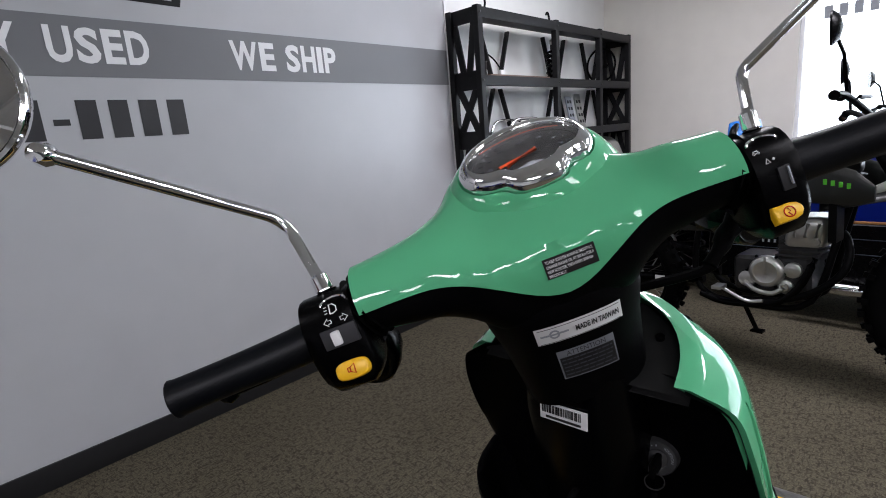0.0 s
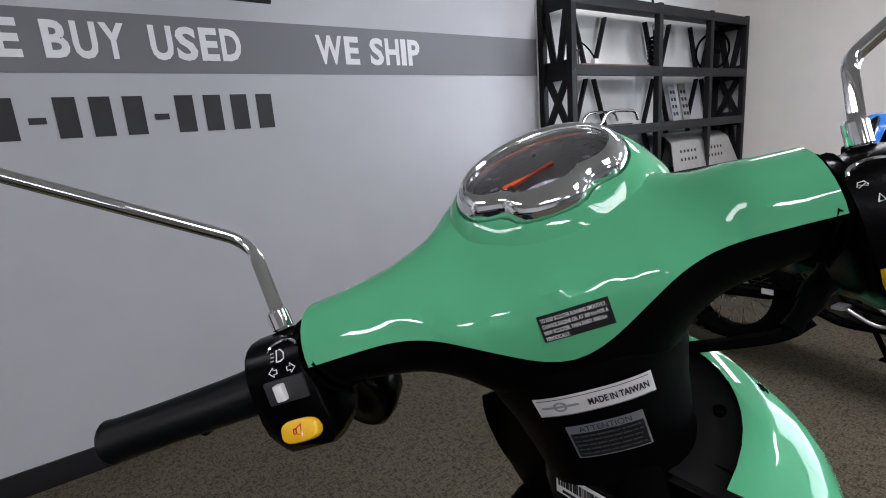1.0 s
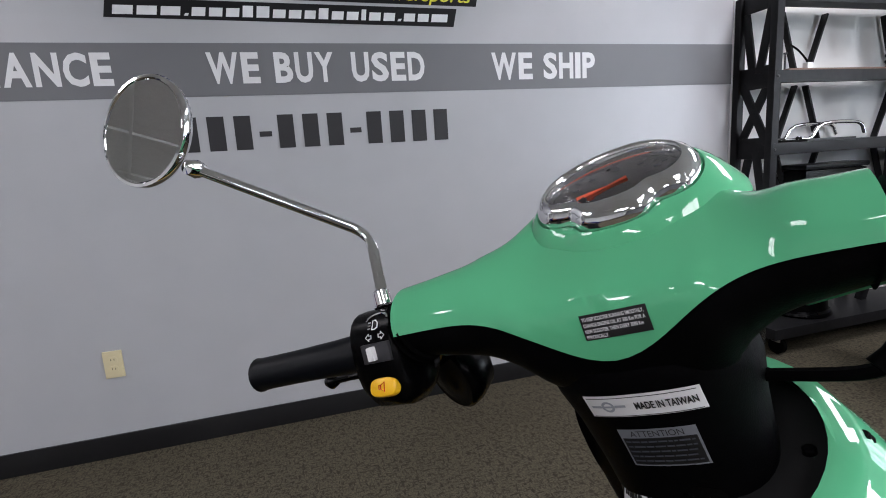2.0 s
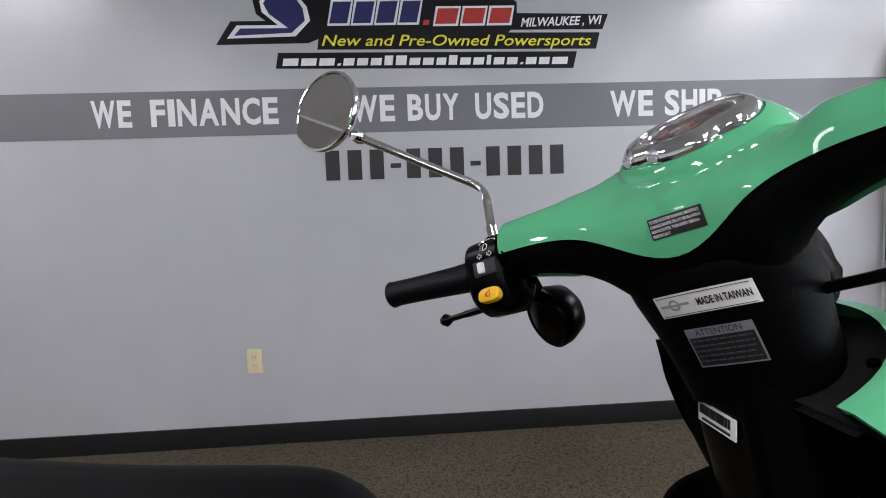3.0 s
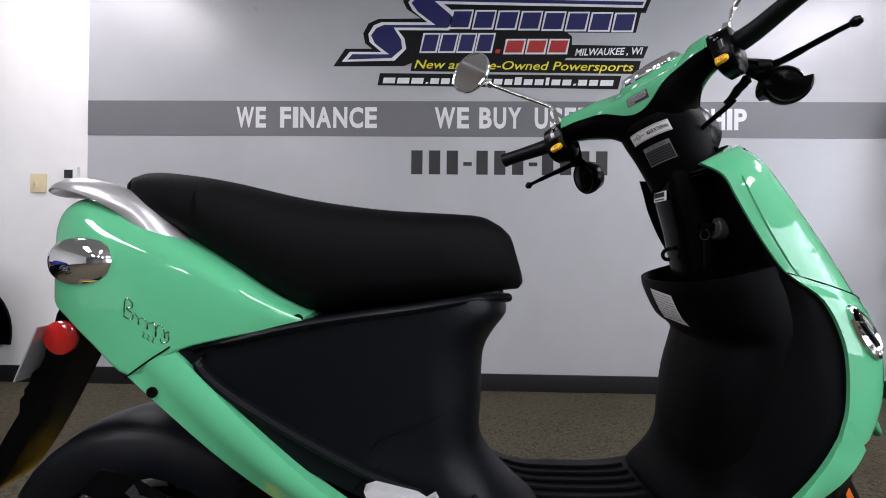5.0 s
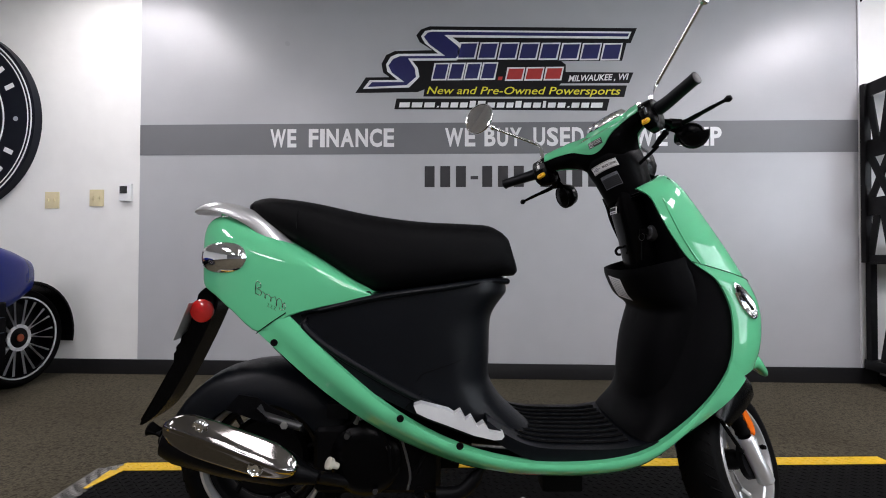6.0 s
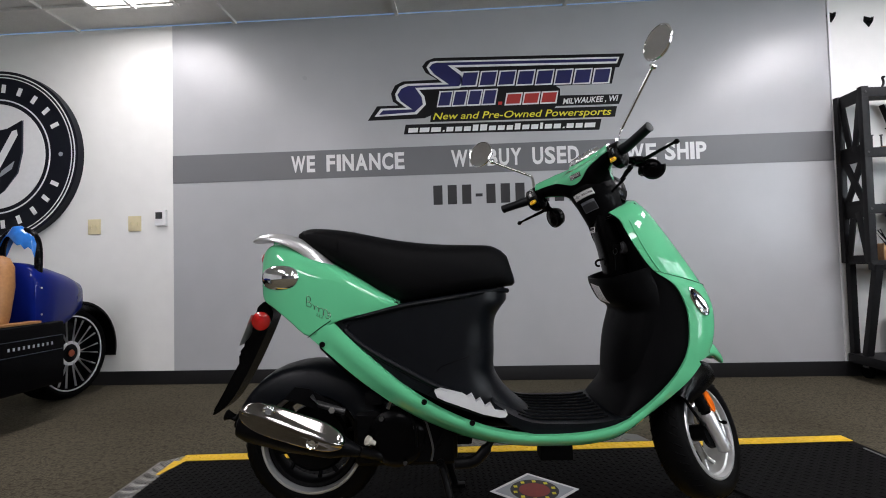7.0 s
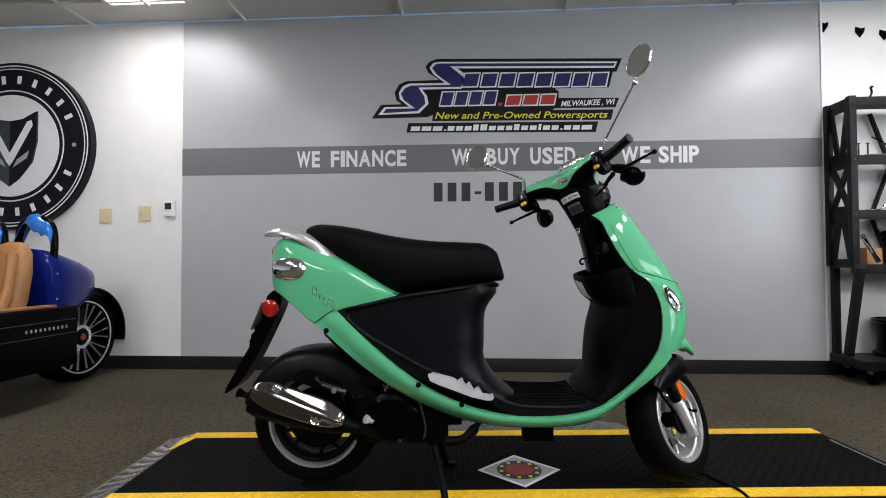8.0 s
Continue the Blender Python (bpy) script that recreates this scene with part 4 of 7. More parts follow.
both(lambda s: sp("panel_ridge", tube(BM(), smooth_path([(-0.345, s * 0.149, 0.660), (-0.352, s * 0.149, 0.640), (-0.30, s * 0.149, 0.595), (-0.20, s * 0.148, 0.535), (-0.10, s * 0.140, 0.480), (-0.03, s * 0.125, 0.452)], 4), [0.004] * 3 + [0.009] * 15 + [0.004] * 3, 8), BLACK))
# lower side sweep, from the tail under the floor to the leg shield
up_line = smooth_path([(-0.394, 0.672), (-0.272, 0.556), (-0.152, 0.459), (-0.032, 0.396), (0.086, 0.361), (0.205, 0.352), (0.324, 0.360), (0.409, 0.386), (0.494, 0.446), (0.554, 0.510), (0.592, 0.574)], 5)
lo_line = smooth_path([(-0.456, 0.629), (-0.309, 0.498), (-0.171, 0.403), (-0.033, 0.343), (0.086, 0.318), (0.206, 0.311), (0.325, 0.316), (0.411, 0.340), (0.495, 0.404), (0.566, 0.470), (0.622, 0.528)], 5)


# floor board
bm = BM()
fl = smooth_path([(0.05, 0.44), (0.10, 0.405), (0.16, 0.383), (0.25, 0.378), (0.33, 0.379), (0.38, 0.386), (0.43, 0.396)], 5)
skin(bm, [[(x, -0.168, z), (x, -0.168, z - 0.03), (x, 0.168, z - 0.03), (x, 0.168, z)] for x, z in fl])
sp("floorboard", bm, BLACK)
bm = BM()
for i in range(9):
    y = -0.13 + 0.0325 * i
    tube(bm, [(x, y, z + 0.002) for x, z in fl[7:25]], 0.003, 6)
sp("tread_ribs", bm, RUBBER)

# leg shield, outer green skin in two pieces and inner black skin
edge = smooth_path([(0.404, 0.957, 0.101), (0.424, 0.934, 0.129), (0.440, 0.895, 0.140), (0.470, 0.838, 0.147), (0.508, 0.787, 0.148), (0.560, 0.747, 0.152), (0.588, 0.690, 0.155), (0.594, 0.640, 0.158), (0.590, 0.590, 0.162), (0.582, 0.562, 0.164), (0.574, 0.538, 0.165), (0.562, 0.520, 0.166)], 5)
nose = smooth_path([(0.506, 1.003), (0.536, 0.972), (0.574, 0.922), (0.643, 0.822), (0.697, 0.735), (0.709, 0.698), (0.713, 0.670), (0.714, 0.640), (0.711, 0.612), (0.706, 0.585), (0.700, 0.572), (0.698, 0.560)], 5)


def shield(i0, i1, depth=0.0):
    rings = []
    m = 24
    for n_, (e, c) in list(enumerate(zip(edge, nose)))[i0:i1]:
        inset = depth + (0.004 * max(0.0, 1 - n_ / 7) if depth > 0 else 0.0)
        sec = []
        for j in range(m + 1):
            a = math.pi * (j / m - 0.5)
            k = abs(math.cos(a)) ** 0.85
            sec.append((e[0] + (c[0] - e[0] - inset) * k, (e[2] - inset * 0.8) * math.sin(a), e[1] + (c[1] - e[1]) * k))
        rings.append(sec)
    return rings


def shell(outer, inner):
    return skin(BM(), [a + b[::-1] for a, b in zip(outer, inner)])


sp("leg_shield_upper", shell(shield(0, 22), shield(0, 22, 0.012)), GREEN, angle=50)
rim = shield(1, 2, 0.007)[0]
bm = BM()
lo_, hi_ = [bm.verts.new((x, y, z - 0.012)) for x, y, z in rim], [bm.verts.new((x, y, z - 0.006)) for x, y, z in rim]
bm.faces.new(lo_[::-1])
bm.faces.new(hi_)
sp("recess_plate", bm, mat("dark_grey_plastic", (0.012, 0.012, 0.012), 0.5, grain=0.15, spec=0.2), None, "black plate inside the shield top")
sp("leg_shield_lower", shell(shield(20, 56, -0.003), shield(20, 56, 0.014)), GREEN, angle=50)
sp("panel_seam", tube(BM(), shield(20, 21, -0.0034)[0], 0.0011, 6), RUBBER)


def shield_crease(s):
    """A soft raised line along the shield, a thumb's width in from its edge."""
    line = []
    for n_, (e, c) in list(enumerate(zip(edge, nose)))[6:21]:
        k = min(0.5, 0.022 / (c[0] - e[0]))
        line.append((e[0] + (c[0] - e[0]) * k, s * e[2] * math.sqrt(1 - k ** 2.353), e[1] + (c[1] - e[1]) * k))
    sp("shield_crease", tube(BM(), line, [0.0006] + [0.0020] * (len(line) - 2) + [0.0006], 8), GREEN)


both(shield_crease)


def shield_side(x, z, out):
    best = []
    for e, c in zip(edge[17:], nose[17:]):
        k = min(1.0, max(0.0, (x - e[0]) / (c[0] - e[0])))
        best.append((e[1] + (c[1] - e[1]) * k, e[2] * math.sqrt(max(0.0, 1 - k ** 2.353))))
    best.sort()
    return (x + 0.35 * out, float(np.interp(z, [p[0] for p in best], [p[1] for p in best])) + 0.92 * out, z)


def sweep(s):
    rings = []
    n = len(up_line)
    for i, (u, l) in enumerate(zip(up_line, lo_line)):
        k = i / (n - 1)
        w = 0.1525 + 0.026 * math.sin(math.pi * min(1, k * 1.05)) ** 0.8 + 0.0135 * k
        join = max(0.0, min(1.0, (k - 0.70) / 0.26))
        join = join * join * (3 - 2 * join)
        outer, inner = [], []
        for j in range(9):
            q = j / 8
            x, z = u[0] + (l[0] - u[0]) * q, u[1] + (l[1] - u[1]) * q
            bulge = 0.005 * math.sin(math.pi * min(1, q * 1.3)) - 0.040 * min(1.0, k / 0.25) * q ** 2.0
            y = (1 - join) * (w + bulge) + join * min(w, shield_side(x, z, 0.0)[1] + 0.0035)
            outer.append((x, s * y, z))
            inner.append((x, s * ((1 - join) * (w - 0.03 - 0.015 * q) + join * (y - 0.012)), z))
        rings.append(outer + inner[::-1])
    sp("side_sweep", skin(BM(), rings), GREEN, angle=50)


both(sweep)
both(lambda s: sp("panel_seam", tube(BM(), smooth_path([(-0.458, s * 0.1535, 0.626), (-0.425, s * 0.1575, 0.650), (-0.392, s * 0.1585, 0.672)], 4), 0.0013, 6), RUBBER))
# beak over the wheel
bm = BM()
rings = []
for x, z, w, h in ((0.58, 0.566, 0.12, 0.06), (0.656, 0.578, 0.112, 0.07), (0.698, 0.569, 0.085, 0.060), (0.718, 0.553, 0.072, 0.050), (0.734, 0.536, 0.060, 0.040), (0.737, 0.530, 0.056, 0.034), (0.730, 0.532, 0.046, 0.024)):
    rings.append([(x, w * a, z - 0.25 * abs(a) * w + h * 0.5 * b) for a, b in oval(1, 1, 20, 2.2)])
sp("beak", skin(bm, rings), GREEN, angle=60)

# inner shield
inner_c = smooth_path([(0.432, 0.945), (0.460, 0.86), (0.472, 0.79), (0.466, 0.74), (0.440, 0.68), (0.420, 0.60), (0.410, 0.53), (0.402, 0.45), (0.375, 0.40)], 4)
edge_in = [(e[0] - 0.003, e[1] - 0.002, e[2] - 0.004) for e in edge[:46]] + smooth_path([(0.540, 0.490, 0.161), (0.500, 0.45, 0.161), (0.42, 0.39, 0.162)], 5)
in_z = [p[1] for p in inner_c][::-1]
inner_c = [(float(np.interp(e[1], in_z, [p[0] for p in inner_c][::-1])), e[1]) for e in edge_in]
rings = []
m = 20
for e, c in zip(edge_in, inner_c):
    sec = []
    for j in range(m + 1):
        a = math.pi * (j / m - 0.5)
        k = abs(math.cos(a)) ** 0.6
        lap = 0.014 * max(0.0, math.sin(a)) ** 4
        sec.append((e[0] - lap + (c[0] - e[0]) * k, e[2] * math.sin(a) * (1 + 0.6 * lap), e[1] + (c[1] - e[1]) * k))
    back = [(x + 0.02, y * 0.98, z) for x, y, z in sec[::-1]]
    rings.append(sec + back)
sp("inner_shield", skin(BM(), rings), PANEL, angle=60)
# glove box with its open lip: z, centre x, half depth, half width
GBOX = [(0.44, 0.495, 0.09, 0.145), (0.53, 0.4995, 0.09, 0.145), (0.60, 0.5085, 0.09, 0.145), (0.65, 0.522, 0.09, 0.145), (0.675, 0.525, 0.09, 0.145), (0.70, 0.497, 0.092, 0.145), (0.745, 0.474, 0.092, 0.146), (0.765, 0.470, 0.092, 0.146)]
rings = [[(x + d * a, w * b, z + 0.05 * (0.5 * a + 0.5) * max(0.0, z - 0.6) / 0.165) for a, b in oval(1, 1, 40, 2.6)] for z, x, d, w in smooth_path(GBOX, 3)]
inner = [[(0.468 + (p[0] - 0.468) * 0.92, p[1] * 0.93, p[2]) for p in rings[-1]], [(0.478 + (p[0] - 0.468) * 0.75, p[1] * 0.8, p[2] - 0.06) for p in rings[-1]]]
sp("glove_box", skin(BM(), rings + inner), PANEL, angle=75)


def on_box(y, z, out=0.001):
    keys = smooth_path(GBOX, 3)
    x, d, w = (float(np.interp(z, [k[0] for k in keys], [k[i] for k in keys])) for i in (1, 2, 3))
    q = min(0.98, abs(y) / w)
    return (x - d * (1 - q ** 2.6) ** (1 / 2.6) - out, y, z)


# wheels
def wheel(cx, cz, R, steer, name):
    c = (cx, 0, cz)
    ax = (0, 1, 0)
    fit = R / 0.217
    prof = []
    for k in range(20):
        a = 2 * math.pi * k / 20
        prof.append((0.049 * math.cos(a), R - 0.037 + 0.037 * math.copysign(abs(math.sin(a)) ** 0.85, math.sin(a))))
    tyre = sp("wheel", ring_lathe(BM(), c, ax, prof, 56), RUBBER, None, name, steer, 60)
    bm = BM()
    rows = 44
    for i in range(rows):
        a = 2 * math.pi * i / rows
        for s in (-1, 1):
            d = Vector((math.cos(a), 0, math.sin(a)))
            t = Vector((-math.sin(a), 0, math.cos(a)))
            p = Vector(c) + d * (R - 0.0035) + Vector((0, s * 0.012, 0))
            q = Vector(c) + d * (R - 0.0165) + Vector((0, s * 0.041, 0)) + t * 0.022
            tube(bm, [p, (p + q) / 2 + d * 0.0035, q], 0.0026, 5)
    tagged(sp("tread_pattern", bm, RUBBER, tyre, "", steer), kind="stuff")
    rim = sp("rim", ring_lathe(BM(), c, ax, [(-0.034, 0.140 * fit), (0.034, 0.140 * fit), (0.030, 0.130 * fit), (0.018, 0.125 * fit), (-0.018, 0.125 * fit), (-0.030, 0.130 * fit)], 48), ENGINE if not steer else ALU, tyre, "cast rim", steer)
    for e in (-1, 1):
        sp("rim_lip", ring_lathe(BM(), (cx, e * 0.040, cz), ax, [(-e * 0.006, R - 0.055), (e * 0.002, R - 0.054), (e * 0.007, R - 0.058), (e * 0.007, R - 0.064), (-e * 0.004, R - 0.069), (-e * 0.012, R - 0.069)], 56), SILVER, tyre, "silver painted rim lip", steer)
    for i in range(5):
        for o in (-7, 7):
            a = 2 * math.pi * i / 5 + radians(o)
            b = 2 * math.pi * i / 5 + radians(o * 2.0)
            bm = tube(BM(), [(cx + 0.03 * math.cos(a), 0.012, cz + 0.03 * math.sin(a)), (cx + 0.08 * math.cos(a), 0.006, cz + 0.08 * math.sin(a)), (cx + 0.125 * fit * math.cos(b), 0.0, cz + 0.125 * fit * math.sin(b))], [0.0085, 0.0056, 0.0068], 8)
            sp("spoke", bm, SILVER if steer else ENGINE, tyre, "", steer)
    sp("hub", lathe(BM(), (cx, -0.045, cz), ax, [(0.015, 0.0), (0.015, 0.016), (0.03, 0.024), (0.06, 0.024), (0.075, 0.016), (0.075, 0.0)], 24), ENGINE, tyre, "", steer)
    if not steer:
        sp("brake_drum", lathe(BM(), (cx, 0.045, cz), (0, -1, 0), [(0, 0.0), (0, 0.10), (0.05, 0.10), (0.06, 0.09), (0.062, 0.05), (0.07, 0.045), (0.07, 0.0)], 36), ENGINE, tyre, "dark brake drum", steer)
    return tyre


AXR = (-0.480, 0.302)
wheel(*AXR, 0.208, False, "black scooter tyre on a silver cast rim")
# the front axle lies on the steering axis; wheel and fork turn about it
FRONT_R, FRONT_Z = 0.187, DECK + 0.210
axf = Vector((0.674, 0, FRONT_Z))
WHEEL_M = Matrix.Translation(axf) @ Matrix.Rotation(STEER, 4, Vector((-math.sin(RAKE), 0, math.cos(RAKE)))) @ Matrix.Translation(-axf)
wheel(axf.x, FRONT_Z, FRONT_R, "wheel", "turned front tyre on a silver cast rim")

GRIP = mat("black_grip_rubber", (0.0022, 0.0028, 0.0042), 0.42, grain=0.15, bump=0.1, bscale=600, spec=0.2)
# ---- handlebar, turned with the front wheel ----
# stations: y, centre x, centre z, half depth, half height
half = smooth_path([(0.142, 0.325, 1.091, 0.027, 0.027), (0.115, 0.333, 1.089, 0.031, 0.031), (0.090, 0.347, 1.087, 0.039, 0.037), (0.070, 0.361, 1.085, 0.053, 0.049), (0.052, 0.377, 1.085, 0.071, 0.068), (0.030, 0.387, 1.085, 0.080, 0.078), (0.0, 0.391, 1.085, 0.085, 0.084)], 4)
STATIONS = [k for k in half] + [(-k[0], *k[1:]) for k in half[::-1][1:]]
BE = 2.2


def seam_z(y):
    return 1.045 + 0.041 * (1 - math.exp(-(y / 0.055) ** 2))


GC, GF, GN = Vector((0.3752, -0.013, 1.1486)), Vector((0.819, 0, 0.574)), Vector((-0.574, 0, 0.819))


def head_point(k, t, grow=0.0):
    y, xc, zc, rx, rz = k
    c, s = math.cos(t), math.sin(t)
    a = math.copysign(abs(c) ** (2 / BE), c) * (rx + grow)
    b = math.copysign(abs(s) ** (2 / BE), s) * (rz + grow)
    p = Vector((xc + a + (0.32 * b * rz / 0.084 if b > 0 else 0.0), y, zc + b))
    off = abs(y - GC.y)
    over = (p - GC).dot(GN) + 0.011 + 4.0 * max(0.0, off - 0.045) ** 2 - grow
    w = max(0.0, min(1.0, (0.100 - off) / 0.05))
    if s > 0:
        p -= GN * (0.5 * (over + math.sqrt(over * over + 6e-5)) * w * w * (3 - 2 * w))
    return tuple(p)


def seam_angles(k):
    y, xc, zc, rx, rz = k
    q = max(-0.98, min(0.98, (seam_z(y) - zc) / rz))
    rear = math.pi - math.asin(math.copysign(abs(q) ** (BE / 2), q))
    q = max(-0.98, min(0.98, (1.055 - zc) / rz))
    front = math.asin(math.copysign(abs(q) ** (BE / 2), q))
    return front, rear


green, black = [], []
for k in STATIONS:
    f, r = seam_angles(k)
    g_out = [head_point(k, f + (r - f) * i / 26) for i in range(27)]
    g_in = [head_point(k, f + (r - f) * i / 26, -0.005) for i in range(27)]
    green.append(g_out + g_in[::-1])
    b_out = [head_point(k, r - 0.08 + (2 * math.pi + f + 0.08 - r + 0.08) * i / 20, -0.0036) for i in range(21)]
    b_in = [head_point(k, r - 0.08 + (2 * math.pi + f + 0.08 - r + 0.08) * i / 20, -0.008) for i in range(21)]
    black.append(b_out + b_in[::-1])
sp("handlebar_cover", skin(BM(), green), GREEN, None, "glossy mint green handlebar cover", True, 50)
sp("lower_cover", skin(BM(), black), PANEL, None, "black lower handlebar cover", True, 50)

# column shroud: z, centre x, half depth, half width
COL = [(1.085, 0.395, 0.050, 0.052), (1.055, 0.394, 0.066, 0.066), (1.035, 0.395, 0.0715, 0.0695), (1.02, 0.399, 0.069, 0.067), (0.995, 0.409, 0.063, 0.062), (0.96, 0.422, 0.057, 0.058), (0.935, 0.430, 0.053, 0.056)]
rings = [[(x + a * p, b * q, z) for p, q in oval(1, 1, 40, 2.4)] for z, x, a, b in COL]
sp("column_shroud", skin(BM(), rings), PANEL, None, "black steering column shroud", True, 60)


def on_column(y, z, out=0.0006):
    zs = [c[0] for c in COL][::-1]
    x = float(np.interp(z, zs, [c[1] for c in COL][::-1]))
    a = float(np.interp(z, zs, [c[2] for c in COL][::-1]))
    b = float(np.interp(z, zs, [c[3] for c in COL][::-1]))
    q = min(0.98, abs(y) / b)
    return (x - a * (1 - q ** 2.4) ** (1 / 2.4) - out, y, z)


def on_head(y, z, out=0.0006):
    ys = [k[0] for k in STATIONS]
    k = [y] + [float(np.interp(y, ys[::-1], [s[i] for s in STATIONS][::-1])) for i in range(1, 5)]
    q = max(-0.98, min(0.98, (z - k[2]) / k[4]))
    t = math.pi - math.asin(math.copysign(abs(q) ** (BE / 2), q))
    return head_point(k, t, out)


def wrap(f, y0, z0, w, h, lift=0.0005, tilt=0.0, grid=24):
    """A sheet laid on surface f: y0, z0 its upper corner on the rider's left."""
    bm = BM()
    rows = []
    for j in range(5):
        rows.append([bm.verts.new(f(y0 - w * i / grid, z0 - h * j / 4 - tilt * w * i / grid, lift)) for i in range(grid + 1)])
    for a, b in zip(rows, rows[1:]):
        for i in range(grid):
            bm.faces.new((a[i], a[i + 1], b[i + 1], b[i]))
    return bm


def wrap_words(f, words, y0, z0, w, h, lift=0.0014, tilt=0.0, bold=0.02):
    bm = text_mesh(words, h, w, bold)
    for v in bm.verts:
        x, y = v.co.x, v.co.y
        v.co = f(y0 - x, z0 - h + y - tilt * x, lift)
    return bm


def wrap_bar(bm, f, y0, z0, w, h, lift=0.0014, tilt=0.0):
    n = 2 if w < 0.02 else 16
    q = [[bm.verts.new(f(y0 - w * i / n, z0 - h * j - tilt * w * i / n, lift)) for i in range(n + 1)] for j in (0, 1)]
    for i in range(n):
        bm.faces.new((q[0][i], q[0][i + 1], q[1][i + 1], q[1][i]))
    return bm


DIM = mat("dim_print", (0.06, 0.065, 0.08), 0.4)
# white maker's label
lab = sp("origin_label", wrap(on_column, 0.034, 1.021, 0.069, 0.0165), WHITE, None, "white printed origin label", True)
sp("lettering", wrap_words(on_column, "MADE IN TAIWAN", 0.003, 1.0152, 0.035, 0.0052, bold=0.03), INK, lab, "", True)
bm = BM()
for z in (1.0195, 1.0057):
    wrap_bar(bm, on_column, 0.032, z, 0.065, 0.0005)
sp("label_border", bm, INK, lab, "", True)
bm = BM()
for i in range(14):
    a0, a1 = 2 * math.pi * i / 14, 2 * math.pi * (i + 1) / 14
    bm.faces.new([bm.verts.new(on_column(0.0195 - r * math.cos(a), 1.0128 + r * math.sin(a), 0.0014)) for r, a in ((0.0042, a0), (0.0042, a1), (0.0026, a1), (0.0026, a0))])
wrap_bar(bm, on_column, 0.0305, 1.0138, 0.0068, 0.0018)
wrap_bar(bm, on_column, 0.0153, 1.0138, 0.0068, 0.0018)
wrap_bar(bm, on_column, 0.0225, 1.0135, 0.006, 0.0015)
sp("emblem", bm, GREYPRINT, lab, "", True)
LABELGREY = mat("label_grey", (0.17, 0.18, 0.20), 0.4, grain=0.05)
# attention label
att = sp("attention_label", wrap(on_column, 0.023, 0.994, 0.047, 0.030), LABELGREY, None, "grey and black printed attention label", True)
sp("dark_field", wrap(on_column, 0.0217, 0.9870, 0.0444, 0.0217, 0.0009), INK, att, "", True)
sp("lettering", wrap_words(on_column, "ATTENTION", 0.0155, 0.9929, 0.032, 0.0045, bold=0.0), INK, att, "", True)
bm = BM()
random.seed(3)
for j in range(5):
    y = 0.0205
    while y > -0.0195:
        w = min(random.uniform(0.002, 0.007), y + 0.021)
        wrap_bar(bm, on_column, y, 0.9850 - 0.0039 * j, w, 0.0012, 0.0016)
        y -= w + 0.0009
sp("print", bm, DIM, att, "", True)
# oil notice on the green head
oil = sp("oil_notice", wrap(on_head, 0.0115, 1.0745, 0.0375, 0.0150), INK, None, "black notice about changing the oil", True)
for j, (words, w) in enumerate((("TO KEEP SCOOTER RUNNING SMOOTHLY,", 0.0385), ("CHANGE ENGINE OIL AT 300 Km FOR A", 0.0385), ("NEW SCOOTER, THEN EVERY 3000 Km", 0.0365), ("PERIODICALLY.", 0.014))):
    sp("lettering", wrap_words(on_head, words, 0.0100, 1.0730 - 0.0034 * j, w * 0.89, 0.0021, bold=0.01), WHITE, oil, "", True)

# speedometer


def gauge_line(a, b, up, n=48, notch=0.15):
    out = []
    for i in range(n):
        t = 2 * math.pi * i / n
        c, s = math.cos(t), math.sin(t)
        r = 1.0 - notch * math.exp(-((abs(c) - 0.58) / 0.17) ** 2) * (1 if s < -0.3 else 0)
        out.append(GC + GF * (b * s * r) + Vector((0, 1, 0)) * (-a * c * r) + GN * up)
    return out


sp("gauge_surround", skin(BM(), [gauge_line(0.0800, 0.0660, -0.0300, notch=0), gauge_line(0.0720, 0.0590, -0.0170, notch=0.01), gauge_line(0.0655, 0.0530, -0.0090, notch=0.05), gauge_line(0.0612, 0.0492, -0.0050, notch=0.11), gauge_line(0.0588, 0.0468, -0.0034), gauge_line(0.0578, 0.0458, -0.0040), gauge_line(0.0577, 0.0457, -0.012)]), GREEN, None, "green pod round the speedometer", True, 60)
gauge = sp("speedometer", skin(BM(), [gauge_line(0.0565, 0.0445, -0.020), gauge_line(0.0572, 0.0452, -0.004), gauge_line(0.0566, 0.0446, 0.000), gauge_line(0.0535, 0.0410, 0.0045), gauge_line(0.0500, 0.0355, 0.0075), gauge_line(0.0480, 0.0310, 0.0085), gauge_line(0.0467, 0.0292, 0.0075), gauge_line(0.046, 0.0284, -0.004)]), CHROME, None, "oval chrome speedometer bezel", True, 60)
sp("dial", skin(BM(), [gauge_line(0.0458, 0.0282, -0.004), gauge_line(0.0458, 0.0282, -0.002)]), DIAL, gauge, "grey dial face", True)
bm = BM()
for i in range(15):
    a = radians(200 - 220 * i / 14)
    p = GC + Vector((0, 1, 0)) * (-0.040 * math.cos(a)) * -1 * -1 + GF * (0.024 * math.sin(a) + 0.002) + GN * -0.0015
    q = GC + Vector((0, 1, 0)) * (-0.036 * math.cos(a)) + GF * (0.021 * math.sin(a) + 0.002) + GN * -0.0015
    tube(bm, [p, q], 0.0005, 4)
sp("scale_marks", bm, DIM, gauge, "", True)
bm = BM()
for i in range(7):
    a = radians(190 - 200 * i / 6)
    c = GC + Vector((0, 1, 0)) * (-0.031 * math.cos(a)) + GF * (0.0175 * math.sin(a) + 0.002) + GN * -0.0016
    box(bm, c, (0.0022, 0.0045, 0.0008))
sp("numerals", bm, DIM, gauge, "", True)
